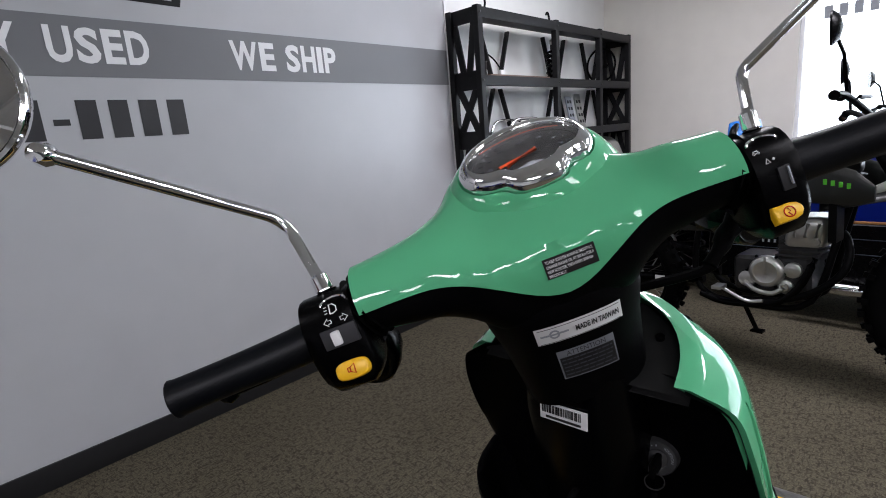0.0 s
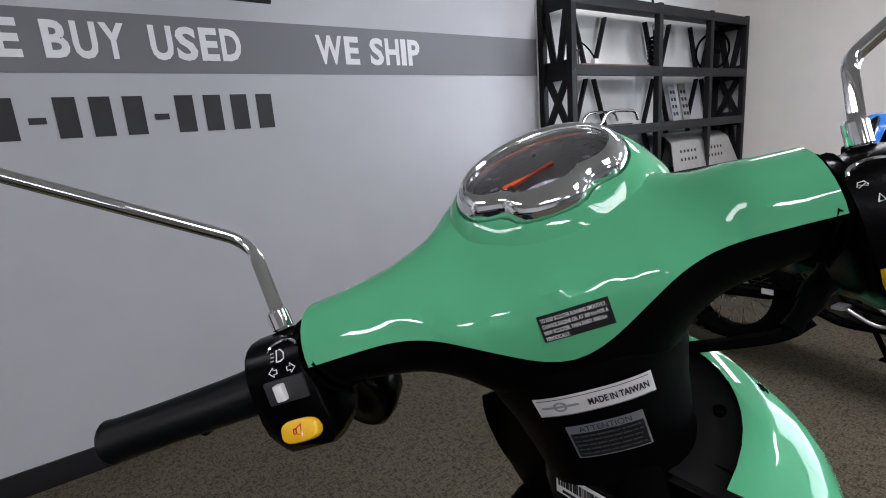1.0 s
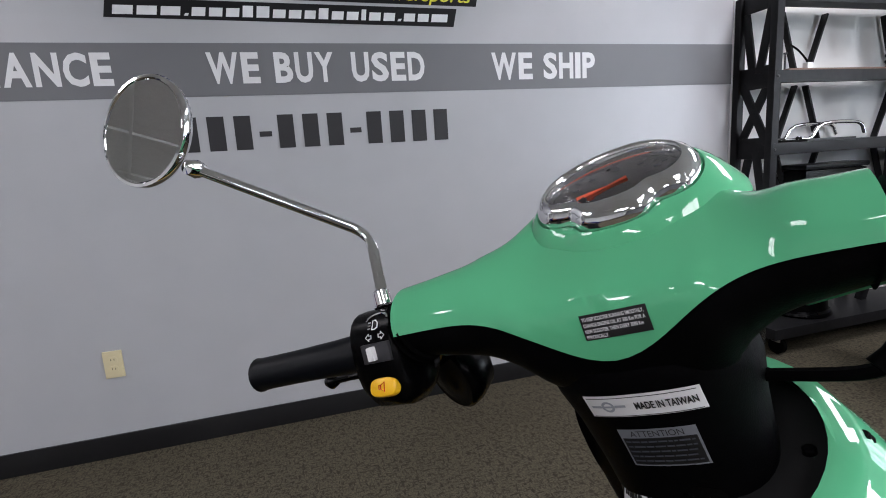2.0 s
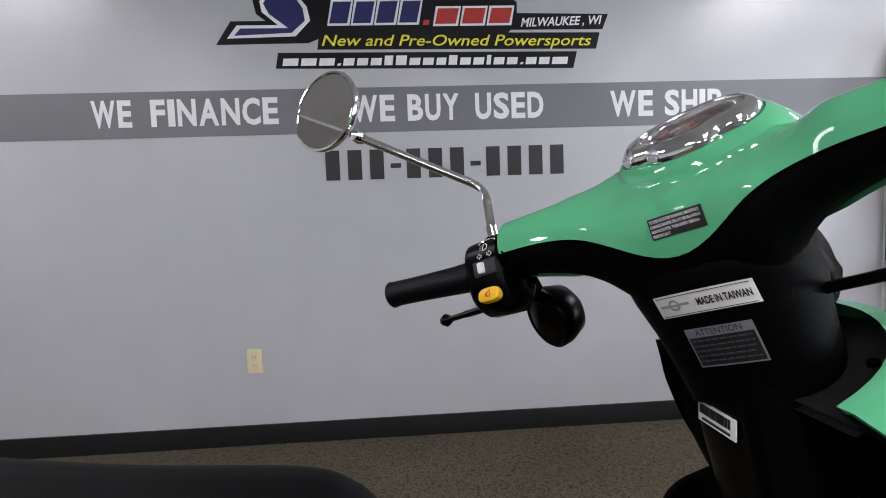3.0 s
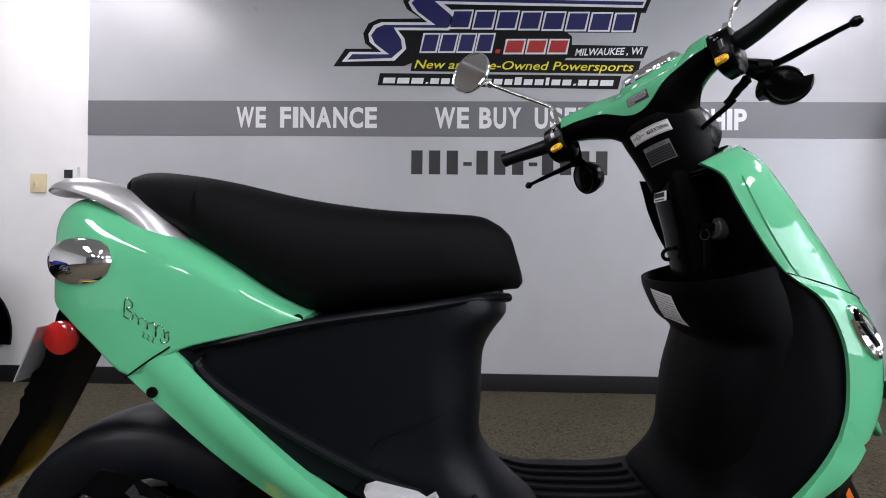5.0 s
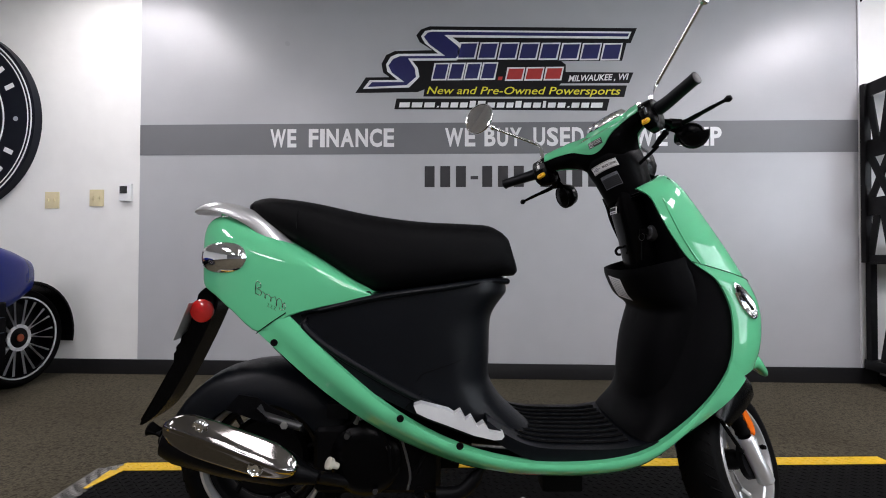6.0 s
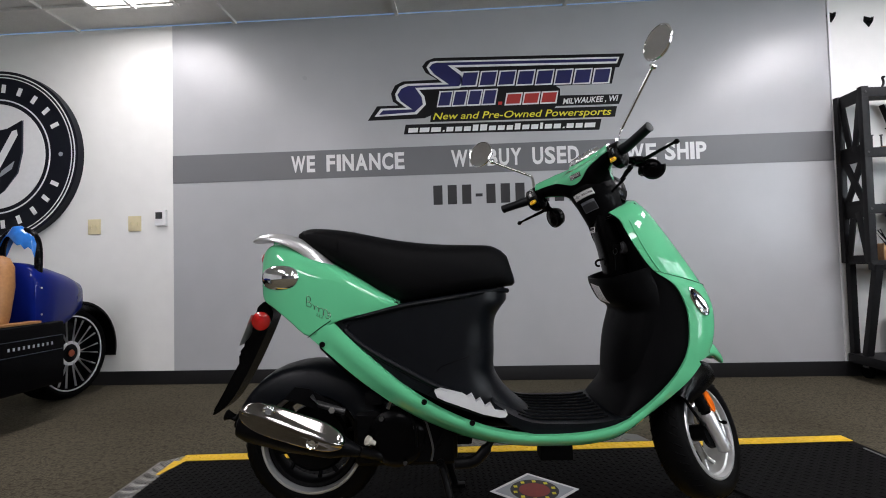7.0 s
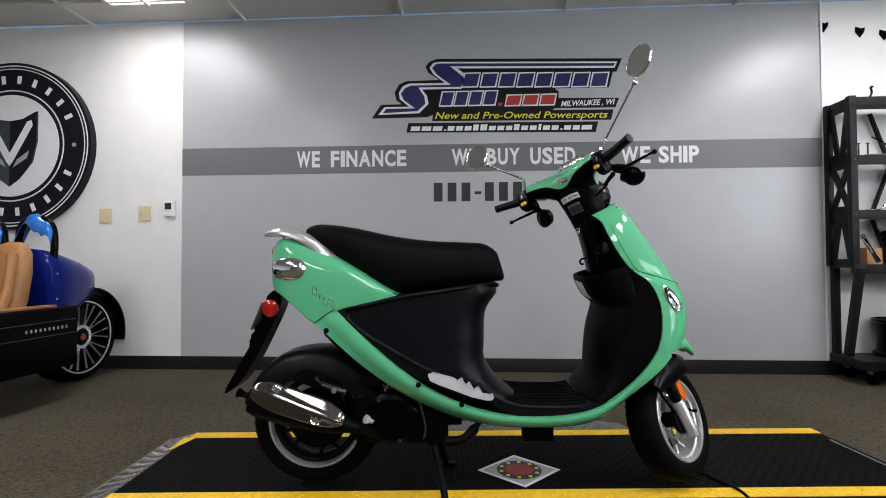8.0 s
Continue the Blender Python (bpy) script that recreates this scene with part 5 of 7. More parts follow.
sp("needle", tube(BM(), [GC + Vector((0, 0.024, 0)) + GF * -0.011 + GN * 0.001, GC + Vector((0, -0.009, 0)) + GF * -0.001 + GN * 0.001], [0.0030, 0.0020], 6), NEEDLE, gauge, "orange pointer", True)
sp("needle_hub", lathe(BM(), GC + Vector((0, 0.022, 0)) + GF * -0.0105 + GN * -0.002, GN, [(0, 0.005), (0.004, 0.0045), (0.005, 0.003), (0.005, 0)], 16), INK, gauge, "", True)
bm = BM()
slab(bm, oval(0.012, 0.006, 20, 2.6), GC + GF * -0.018 + GN * -0.002, (0, -1, 0), GF, 0, 0.0008)
sp("odometer", bm, GREYPRINT, gauge, "", True)
def lens_ring(q, up):
    h = math.sqrt(max(0.0, 1 - q * q))
    return gauge_line(0.0466 * q, 0.0289 * q, 0.0064 + 0.0042 * h + up)


steps = [1.0, 0.97, 0.9, 0.75, 0.55, 0.3, 0.03]
lens = [lens_ring(q, 0.0) for q in steps] + [lens_ring(q, -0.0008) for q in steps[::-1]]
glass = sp("lens", skin(BM(), lens + lens[:1], cap=False), LENS, gauge, "clear lens", True, 60)
glass.visible_shadow = False

# headlamp in front of the head
hl = sp("headlamp", lathe(BM(), (0.40, 0, 1.045), (0.98, 0, -0.18), [(0, 0.0), (0.0, 0.055), (0.04, 0.066), (0.075, 0.068), (0.082, 0.064), (0.082, 0.058), (0.074, 0.056), (0.074, 0)], 36), SATIN, None, "black headlamp housing", True, 50)
sp("headlamp_lens", lathe(BM(), (0.40, 0, 1.045), (0.98, 0, -0.18), [(0.076, 0.0), (0.076, 0.056), (0.082, 0.054), (0.092, 0.03), (0.094, 0.0)], 36), GLASS, hl, "clear lens", True)


def bent(pts, cut):
    """A line with its corners rounded over the length cut."""
    P = [Vector(p) for p in pts]
    out = [P[0]]
    for a, b, c in zip(P, P[1:], P[2:]):
        p, q = b + (a - b).normalized() * cut, b + (c - b).normalized() * cut
        for k in range(7):
            t = k / 6
            out.append(p * (1 - t) ** 2 + b * 2 * t * (1 - t) + q * t * t)
    return out + [P[-1]]


def controls(s):
    f = 1.0 if s > 0 else 0.74
    fit = lambda v: 0.143 + (v - 0.143) * f
    sw = sp("switch_box", skin(BM(), [bar_ring(s * fit(y), 0.324, 1.074, a, b, dz) for y, a, b, dz in ((0.143, 0.022, 0.028, 0), (0.146, 0.027, 0.034, 0), (0.152, 0.028, 0.037, -0.003), (0.178, 0.028, 0.037, -0.003), (0.184, 0.027, 0.034, 0), (0.187, 0.022, 0.027, 0))]), SATIN, None, "black moulded switch box", True, 50)
    sp("collar", tube(BM(), [(0.325, s * 0.138, 1.088), (0.325, s * 0.144, 1.086)], 0.0265, 24), RUBBER, sw, "", True)
    sp("grip", tube(BM(), smooth_path([(0.322, s * fit(0.180), 1.079), (0.315, s * 0.20, 1.078), (0.301, s * 0.240, 1.079), (0.289, s * 0.274, 1.080), (0.287, s * 0.281, 1.080), (0.2865, s * 0.283, 1.080)], 3), [0.0165, 0.0158, 0.0152, 0.0147, 0.0142, 0.0138, 0.0134, 0.0132, 0.0132, 0.0132, 0.0134, 0.0137, 0.0140, 0.0141, 0.0137, 0.0115], 20), GRIP, None, "black rubber grip", True, 60)
    by = fit(0.160)

    def face(y, z):
        """A point on the rider's side of the box."""
        q = min(0.97, abs((z - 1.071) / 0.037))
        return (0.324 - 0.028 * (1 - q ** 2.8) ** (1 / 2.8) - 0.0006, s * y, z)

    def drawn(bm, pts, r=0.0005, closed=True):
        pts = list(pts) + (list(pts)[:1] if closed else [])
        return tube(bm, [face(y, z) for y, z in pts], r, 5)

    if s > 0:
        shape = oval(0.0125, 0.0068, 28, 3.0)
    else:
        shape = [(-0.0095, -0.0058), (0.003, -0.0058), (0.007, -0.0045), (0.0092, -0.0018), (0.0095, 0.0), (0.0092, 0.0018), (0.007, 0.0045), (0.003, 0.0058), (-0.0095, 0.0058)]
    bb = BM()
    fy, fz0 = Vector((0, s, 0)), Vector((0.30, 0, 0.954))
    fn = Vector((-0.954, 0, 0.30))
    o = Vector(face(by, 1.053))
    rings = [[o + fy * (a * q) + fz0 * (b * q) + fn * h for a, b in shape] for q, h in ((1.0, -0.003), (1.0, 0.0012), (0.95, 0.0024), (0.86, 0.0029))]
    button = sp("button", skin(bb, rings), YELLOW, sw, "yellow push button", True, 50)
    bt = BM()
    mark = lambda pts, closed=True: tube(bt, [o + fy * a + fz0 * b + fn * 0.0031 for a, b in pts + (pts[:1] if closed else [])], 0.00045, 5)
    if s > 0:
        mark([(0.003, -0.0014), (0.003, 0.0014), (0.0012, 0.0014), (-0.0022, 0.0034), (-0.0022, -0.0034), (0.0012, -0.0014)])
        mark([(0.0012, 0.0014), (0.0012, -0.0014)], False)
    else:
        mark([(0.0034 * math.cos(2 * math.pi * i / 16), 0.0034 * math.sin(2 * math.pi * i / 16)) for i in range(16)])
        mark([(-0.0005, 0.0026), (0.0008, 0.0003), (-0.0008, -0.0003), (0.0005, -0.0026)], False)
    sp("button_mark", bt, RED, button, "", True)
    bm = BM()
    if s > 0:
        sp("rocker_plate", box(BM(), (0.2965, 0.159, 1.078), (0.004, 0.026, 0.014), 0.001), mat("dark_grey_rocker", (0.03, 0.03, 0.033), 0.4), sw, "dark grey rocker switch", True)
        sp("rocker", box(BM(), (0.2935, 0.161, 1.078), (0.006, 0.006, 0.010), 0.0015), WHITE, sw, "white rocker key", True)
        drawn(bm, [(0.1605, 1.0945), (0.1605, 1.1005), (0.158, 1.1005), (0.1555, 1.0985), (0.1555, 1.0955), (0.158, 1.0945)])
        for e in (1.0955, 1.0975, 1.0995):
            drawn(bm, [(0.1625, e), (0.1645, e)], closed=False)
        for d in (-1, 1):
            drawn(bm, [(0.158 + d * p, 1.0895 + q) for p, q in ((0.0035, 0.0011), (0.0058, 0.0011), (0.0058, 0.0026), (0.0090, 0.0), (0.0058, -0.0026), (0.0058, -0.0011), (0.0035, -0.0011))], 0.0004)
    else:
        drawn(bm, [(0.1525, 1.0875), (0.1555, 1.0875), (0.154, 1.0905)], 0.0004)
        drawn(bm, [(0.158, 1.0885), (0.1586, 1.0891), (0.158, 1.0897), (0.1574, 1.0891)], 0.0005)
        drawn(bm, [(0.1478, 1.0955), (0.1488, 1.0972), (0.1512, 1.0972), (0.1522, 1.0955)], 0.00028, False)
        drawn(bm, [(0.1482, 1.0964), (0.1518, 1.0950)], 0.00028, False)
        drawn(bm, [(0.1518, 1.0964), (0.1482, 1.0950)], 0.00028, False)
        sp("slider", box(BM(), (0.2965, -0.161, 1.075), (0.004, 0.008, 0.016), 0.001), INK, sw, "", True)
        sp("slider_key", box(BM(), (0.2945, -0.163, 1.076), (0.003, 0.0010, 0.012), 0.0003), GREYPRINT, sw, "", True)
    sp("icon_print", bm, WHITE, sw, "white printed symbols", True)
    # lit edge of the black clip plate, its highlight drawn as a chrome loop
    loop = tube(BM(), [face(0.157 + 0.010 * math.cos(math.pi * i / 8), 1.1005 + 0.004 * math.sin(math.pi * i / 8)) for i in range(9)], 0.0009, 8)
    sp("clip_edge_glint", loop, CHROME, sw, "", True)
    sp("perch", tube(BM(), [(0.335, s * 0.150, 1.065), (0.375, s * 0.172, 1.060), (0.392, s * 0.190, 1.057)], [0.014, 0.013, 0.010], 12), SATIN, None, "", True)
    lv = sp("brake_lever", tube(BM(), smooth_path([(0.388, s * 0.180, 1.058), (0.392, s * 0.205, 1.056), (0.384, s * 0.24, 1.053), (0.378, s * 0.275, 1.051), (0.376, s * 0.298, 1.050)], 4), [0.008] * 4 + [0.0072] * 4 + [0.006] * 4 + [0.005] * 5, 10, 0.7), SATIN, None, "black brake lever", True)
    sp("lever_knob", lathe(BM(), (0.376, s * 0.300, 1.050), (0, s, 0), [(-0.008, 0.0), (-0.0065, 0.005), (0, 0.0078), (0.0065, 0.005), (0.008, 0.0)], 12), SATIN, lv, "", True)
    # round black cup below the lever perch
    cup = sp("turn_lamp", lathe(BM(), (0.43, s * 0.185, 1.032), (-0.75, s * 0.35, -0.25), [(-0.030, 0.0), (-0.028, 0.015), (-0.018, 0.028), (0.0, 0.034), (0.012, 0.034), (0.015, 0.031), (0.014, 0.027), (0.020, 0.015), (0.022, 0.0)], 28), SATIN, None, "round black lamp under the lever", True, 50)
    sp("lamp_stalk", cyl(BM(), (0.375, s * 0.168, 1.055), (0.425, s * 0.18, 1.045), 0.008, 0.008, 10), SATIN, cup, "", True)
    top = (0.255, 0.312, 1.302) if s > 0 else (0.275, -0.372, 1.278)
    c = Vector(top)
    joint = c + Vector((0.012, -s * 0.035, -0.045))
    st = sp("mirror_stem", tube(BM(), bent([(0.324, s * 0.165, 1.106), (0.348, 0.182, 1.170) if s > 0 else (0.341, -0.180, 1.149), tuple(joint)], 0.016 if s > 0 else 0.007), 0.0044 if s > 0 else 0.0038, 12), CHROME, None, "chrome mirror stem", True, 60)
    nb = Vector((0.3236, s * 0.1648, 1.0985))
    nd = Vector((0.10, s * 0.10, 0.99)).normalized()
    sp("stem_nut", tube(BM(), [nb, nb + nd * 0.010], 0.0088 if s > 0 else 0.0066, 6), CHROME, st, "chrome hexagon nut", True)
    sp("stem_collar", tube(BM(), [nb + nd * 0.010, nb + nd * 0.0115, nb + nd * 0.022, nb + nd * 0.0235], [k * (1.0 if s > 0 else 0.80) for k in (0.0062, 0.0070, 0.0068, 0.0050)], 16), CHROME, st, "", True)
    ax = Vector((-0.95, -s * 0.22, 0.05)) if s > 0 else Vector((-0.94, 0.26, 0.14))
    sp("stem_joint", lathe(BM(), joint, ax, [(-0.010, 0), (-0.008, 0.006), (0, 0.008), (0.008, 0.006), (0.010, 0)], 14), CHROME, st, "", True)
    mi = sp("mirror", lathe(BM(), c, ax, [(-0.020, 0.0), (-0.019, 0.018), (-0.013, 0.036), (-0.004, 0.0465), (0.002, 0.0485), (0.005, 0.0475), (0.0055, 0.045), (0.0035, 0.0435), (0.0035, 0.0)], 48), CHROME, None, "round chrome-rimmed mirror", True, 60)
    sp("mirror_glass", lathe(BM(), c, ax, [(0.0036, 0.0), (0.0044, 0.0), (0.0044, 0.0434), (0.0036, 0.0434)], 48), MIRROR, mi, "mirror glass", True)


def bar_ring(y, x, z, a, b, dz):
    return [(x + a * p, y, z + dz + b * q) for p, q in oval(1, 1, 24, 2.8)]


both(controls)
# brake cable on the throttle side
sp("cable", tube(BM(), smooth_path([(0.412, -0.035, 1.003), (0.394, -0.062, 1.006), (0.370, -0.108, 1.008), (0.366, -0.128, 1.014)], 5), 0.0042, 8), RUBBER, None, "black control cable", True)
sp("cable_boot", tube(BM(), [(0.374 - 0.0014 * i, -0.168 + 0.0075 * i, 1.050 - 0.0054 * i) for i in range(8)], [0.0086 - 0.0004 * i if i % 2 else 0.0068 - 0.0003 * i for i in range(8)], 12), RUBBER, None, "ribbed rubber boot", True)
# ---- rear end, engine and small parts of the scooter ----
# grab rail
def rail(s):
    return [(-0.383, s * 0.118, 0.798), (-0.405, s * 0.118, 0.812), (-0.430, s * 0.116, 0.835), (-0.465, s * 0.112, 0.871), (-0.515, s * 0.108, 0.899), (-0.570, s * 0.092, 0.913), (-0.615, s * 0.055, 0.913)]


path = smooth_path(rail(-1) + [(-0.632, 0, 0.910)] + rail(1)[::-1], 4)
rings = []
for i, p in enumerate(path):
    d = (Vector(path[min(i + 1, len(path) - 1)]) - Vector(path[max(i - 1, 0)])).normalized()
    side = Vector((0, 0, 1)).cross(d).normalized()
    up = d.cross(side).normalized()
    # a thin blade, flat at the tail and turned outward towards its feet
    turn = radians(12 + 46 * max(0.0, min(1.0, (p[0] + 0.60) / 0.13)))
    flat_, over = side * math.cos(turn) - up * math.sin(turn), side * math.sin(turn) + up * math.cos(turn)
    w = 0.0215 + 0.008 * math.exp(-(p[1] / 0.06) ** 2) + 0.003 * max(0.0, min(1.0, (p[0] + 0.47) / 0.06))
    rings.append([Vector(p) + flat_ * (w * a) + over * (0.0075 * b - 0.004 * abs(a) ** 2) for a, b in oval(1, 1, 24, 1.7)])
gr = sp("grab_rail", skin(BM(), rings), SILVER, None, "silver painted passenger grab rail", angle=45)
for s in (-1, 1):
    sp("rail_foot", box(BM(), (-0.405, s * 0.118, 0.797), (0.044, 0.022, 0.010), 0.003), RUBBER, gr)
sp("rail_post", lathe(BM(), (-0.560, 0, 0.872), (-0.1, 0, 1), [(0, 0.05), (0.012, 0.048), (0.020, 0.040), (0.036, 0.036), (0.036, 0)], 28), GREEN, gr, "green rail boss")

# tail lamp, indicators, plate carrier
sp("tail_lamp", skin(BM(), [[(x, w * a, z + h * b) for a, b in oval(1, 1, 20, 2.2)] for x, z, w, h in ((-0.585, 0.855, 0.055, 0.030), (-0.612, 0.852, 0.050, 0.028), (-0.625, 0.848, 0.040, 0.022), (-0.630, 0.845, 0.020, 0.010))]), RED, None, "red tail lamp lens", angle=60)


def indicator(s):
    rings = []
    for u in range(13):
        q = -1 + 2 * u / 12
        r = math.sqrt(max(0, 1 - q * q)) ** 0.8
        rings.append([(-0.541 + 0.060 * q, s * (0.122 + 0.030 * r * max(0, b) + 0.018 * q), 0.792 + 0.039 * a * r) if r > 0.01 else (-0.541 + 0.060 * q, s * (0.122 + 0.018 * q), 0.792 + 0.001 * a) for a, b in oval(1, 1, 20, 2.0)])
    ind = sp("turn_signal", skin(BM(), rings), CHROME, None, "chrome oval rear turn signal", angle=60)
    sp("signal_lens", lathe(BM(), (-0.588, s * 0.108, 0.793), (-0.9, s * 0.40, 0), [(-0.01, 0.0), (-0.01, 0.020), (0.004, 0.020), (0.010, 0.014), (0.012, 0.0)], 20), GLASS, ind, "clear signal lens")


both(indicator)
carrier = smooth_path([(-0.642, 0.702), (-0.616, 0.722), (-0.594, 0.688), (-0.608, 0.642), (-0.642, 0.568), (-0.672, 0.509), (-0.710, 0.445), (-0.742, 0.408), (-0.780, 0.387), (-0.745, 0.452), (-0.716, 0.505), (-0.690, 0.553), (-0.694, 0.575), (-0.672, 0.600), (-0.648, 0.650)], 3)
car_b = BM()
slab(car_b, carrier, (0, 0.042, 0), (1, 0, 0), (0, 0, 1), 0, 0.084, 0.006)
pc = sp("plate_carrier", car_b, SATIN, None, "black plate carrier and mudguard", angle=50)
sp("reflector", lathe(BM(), (-0.628, -0.042, 0.664), (0, -1, 0), [(0, 0.0), (0, 0.028), (0.005, 0.028), (0.008, 0.024), (0.009, 0.0)], 28), RED, pc, "round red reflector")
m = Matrix.Translation((-0.668, 0, 0.640)) @ Matrix.Rotation(radians(22), 4, "Y")
sp("license_plate", box(BM(), (0, 0, 0), (0.003, 0.135, 0.095), 0.001, m), SILVER, pc, "blank silver plate")

# exhaust: a dark muffler behind a domed chrome heat shield
ex0, ex1 = Vector((-0.632, -0.175, 0.412)), Vector((-0.385, -0.165, 0.335))
d = (ex1 - ex0).normalized()
mu = sp("muffler", tube(BM(), [ex0 - d * 0.012, ex0, ex0 + d * 0.03, ex0 + d * 0.14, ex1, ex1 + d * 0.03, ex1 + d * 0.07], [0.025, 0.045, 0.052, 0.050, 0.036, 0.024, 0.014], 28), ENGINE, None, "dark steel muffler")
h0, h1 = Vector((-0.622, -0.222, 0.446)), Vector((-0.350, -0.205, 0.350))
ax_, up_ = (h1 - h0), Vector((0, 0.10, 1.0))
ax_n = ax_.normalized()
up_ = (up_ - ax_n * up_.dot(ax_n)).normalized()
out_ = ax_n.cross(up_)
if out_.y > 0:
    out_ = -out_


def shield_point(u, v, lift=0.0):
    """u runs along the heat shield, v from its lower to its upper edge."""
    w = 0.042 * (1 - abs(2 * u - 1) ** 3.6) ** 0.5 * (1.02 - 0.10 * u)
    ridge = 0.015 * (1 - abs(v) ** 2.2) + 0.012 * math.exp(-((v - 0.35 + 0.5 * u) / 0.30) ** 2)
    return h0 + ax_ * u + up_ * (w * v) + out_ * (ridge * min(1.0, w / 0.03) + lift)


us = [0.004 + 0.992 * (0.5 - 0.5 * math.cos(math.pi * i / 22)) for i in range(23)]
rings = []
for u in us:
    vs = [-1 + 2 * j / 16 for j in range(17)]
    rings.append([shield_point(u, v) for v in vs] + [shield_point(u, v, -0.004) for v in vs[::-1]])
sp("heat_shield", skin(BM(), rings), DARKCHROME, mu, "chrome exhaust heat shield", angle=70)
for u, v in ((0.255, 0.60), (0.72, -0.45)):
    c = shield_point(u, v)
    sp("shield_screw", lathe(BM(), c - out_ * 0.002, out_, [(0, 0.015), (0.004, 0.0165), (0.006, 0.015), (0.003, 0.011), (0.003, 0.008), (0.009, 0.008), (0.009, 0.0035), (0.006, 0.0035), (0.006, 0)], 20), CHROME, mu, "chrome screw")
sp("tail_pipe", tube(BM(), [ex0 - d * 0.005, ex0 - d * 0.045, ex0 - d * 0.048, ex0 - d * 0.046], [0.016, 0.0155, 0.013, 0.010], 16), RUBBER, mu)
sp("bracket", slab(BM(), [(-0.53, 0.455), (-0.50, 0.488), (-0.46, 0.482), (-0.43, 0.462), (-0.385, 0.440), (-0.36, 0.415), (-0.38, 0.405), (-0.44, 0.425)], (0, -0.135, 0), (1, 0, 0), (0, 0, 1), 0, 0.006), ENGINE, mu)
sp("bracket_bolt", cyl(BM(), (-0.395, -0.14, 0.425), (-0.395, -0.155, 0.425), 0.010, 0.009, 6), ALU, mu)
sp("bracket_tube", tube(BM(), [(-0.455, -0.145, 0.462), (-0.43, -0.145, 0.440), (-0.36, -0.145, 0.418)], 0.009, 10), STEEL, mu)
sp("header_pipe", tube(BM(), smooth_path([tuple(ex1 + d * 0.05), (-0.27, -0.09, 0.275), (-0.15, -0.05, 0.25), (-0.08, -0.02, 0.27)], 5), 0.014, 12), ENGINE, mu)

# rear mudguard
rings = []
for i in range(15):
    t = radians(20 + 140 * i / 14)
    c = Vector((AXR[0] + 0.0, 0, AXR[1]))
    w = 0.088 * (0.80 + 0.25 * math.sin(math.pi * i / 14))
    rr = 0.240
    sec = [(c.x + (rr - q) * math.cos(t), w * y, c.z + (rr - q) * math.sin(t)) for q, y in ((0.085, -1.0), (0.03, -0.98), (0.008, -0.75), (0, 0), (0.008, 0.75), (0.03, 0.98), (0.085, 1.0), (0.080, 0.93), (0.03, 0.9), (0.012, 0), (0.03, -0.9), (0.080, -0.93))]
    rings.append(sec)
sp("rear_mudguard", skin(BM(), rings), BLACK, None, "black rear mudguard", angle=60)

# dark inner guard between the wheel and the body
sp("inner_guard", skin(BM(), [rounded_section(x, z0, z1, w, 4) for x, z0, z1, w in ((-0.44, 0.575, 0.64, 0.10), (-0.36, 0.50, 0.63, 0.12), (-0.25, 0.42, 0.58, 0.125), (-0.10, 0.38, 0.50, 0.12), (0.02, 0.35, 0.42, 0.11))]), SATIN, None, "black inner guard", angle=60)
# engine
eng = sp("engine", box(BM(), (-0.20, 0.0, 0.32), (0.30, 0.17, 0.16), 0.03, None, 3), ENGINE, None, "dark engine and transmission case")
sp("fan_cover", lathe(BM(), (-0.225, -0.07, 0.325), (0, -1, 0), [(0, 0.085), (0.02, 0.083), (0.03, 0.07), (0.034, 0.05), (0.035, 0.0)], 32), SATIN, eng, "black fan cover")
for x, z, r in ((-0.265, 0.385, 0.007), (-0.17, 0.36, 0.006), (-0.20, 0.26, 0.006), (-0.285, 0.285, 0.006)):
    sp("case_bolt", cyl(BM(), (x, -0.095, z), (x, -0.112, z), r, r, 6), STEEL, eng)
sp("ignition_coil", box(BM(), (-0.285, -0.105, 0.445), (0.05, 0.03, 0.035), 0.006), ENGINE, eng)
sp("fuel_tap", cyl(BM(), (-0.245, -0.11, 0.415), (-0.235, -0.115, 0.44), 0.006, 0.005, 10), ALU, eng)
sp("starter_motor", cyl(BM(), (-0.14, -0.10, 0.395), (-0.06, -0.10, 0.375), 0.024, 0.024, 18), ENGINE, eng)
sp("wire", tube(BM(), smooth_path([(-0.27, -0.12, 0.47), (-0.21, -0.13, 0.44), (-0.17, -0.125, 0.37), (-0.165, -0.12, 0.31)], 5), 0.0035, 6), RUBBER, eng)
sp("wire", tube(BM(), smooth_path([(-0.17, -0.12, 0.45), (-0.14, -0.13, 0.39), (-0.12, -0.125, 0.31), (-0.125, -0.12, 0.27)], 5), 0.003, 6), mat("grey_wire_sleeve", (0.03, 0.03, 0.03), 0.5), eng)
sp("final_drive", box(BM(), (-0.40, 0.075, 0.31), (0.26, 0.05, 0.12), 0.025), ENGINE, eng)
sp("oil_plug", lathe(BM(), (-0.285, -0.11, 0.318), (-0.72, -0.5, 0.48), [(0, 0.007), (0.016, 0.008), (0.017, 0.013), (0.027, 0.014), (0.029, 0.010), (0.029, 0)], 14), mat("beige_plastic_plug", (0.45, 0.43, 0.36), 0.4), eng, "pale plastic oil plug")
sp("cylinder", box(BM(), (-0.05, -0.01, 0.325), (0.09, 0.10, 0.07), 0.012), ENGINE, eng)
sp("side_stand", tube(BM(), smooth_path([(0.055, -0.11, 0.335), (0.03, -0.12, 0.30), (-0.005, -0.125, 0.268), (-0.06, -0.125, 0.262)], 4), [0.010] * 4 + [0.016] * 9, 10), ENGINE, None, "folded side stand")
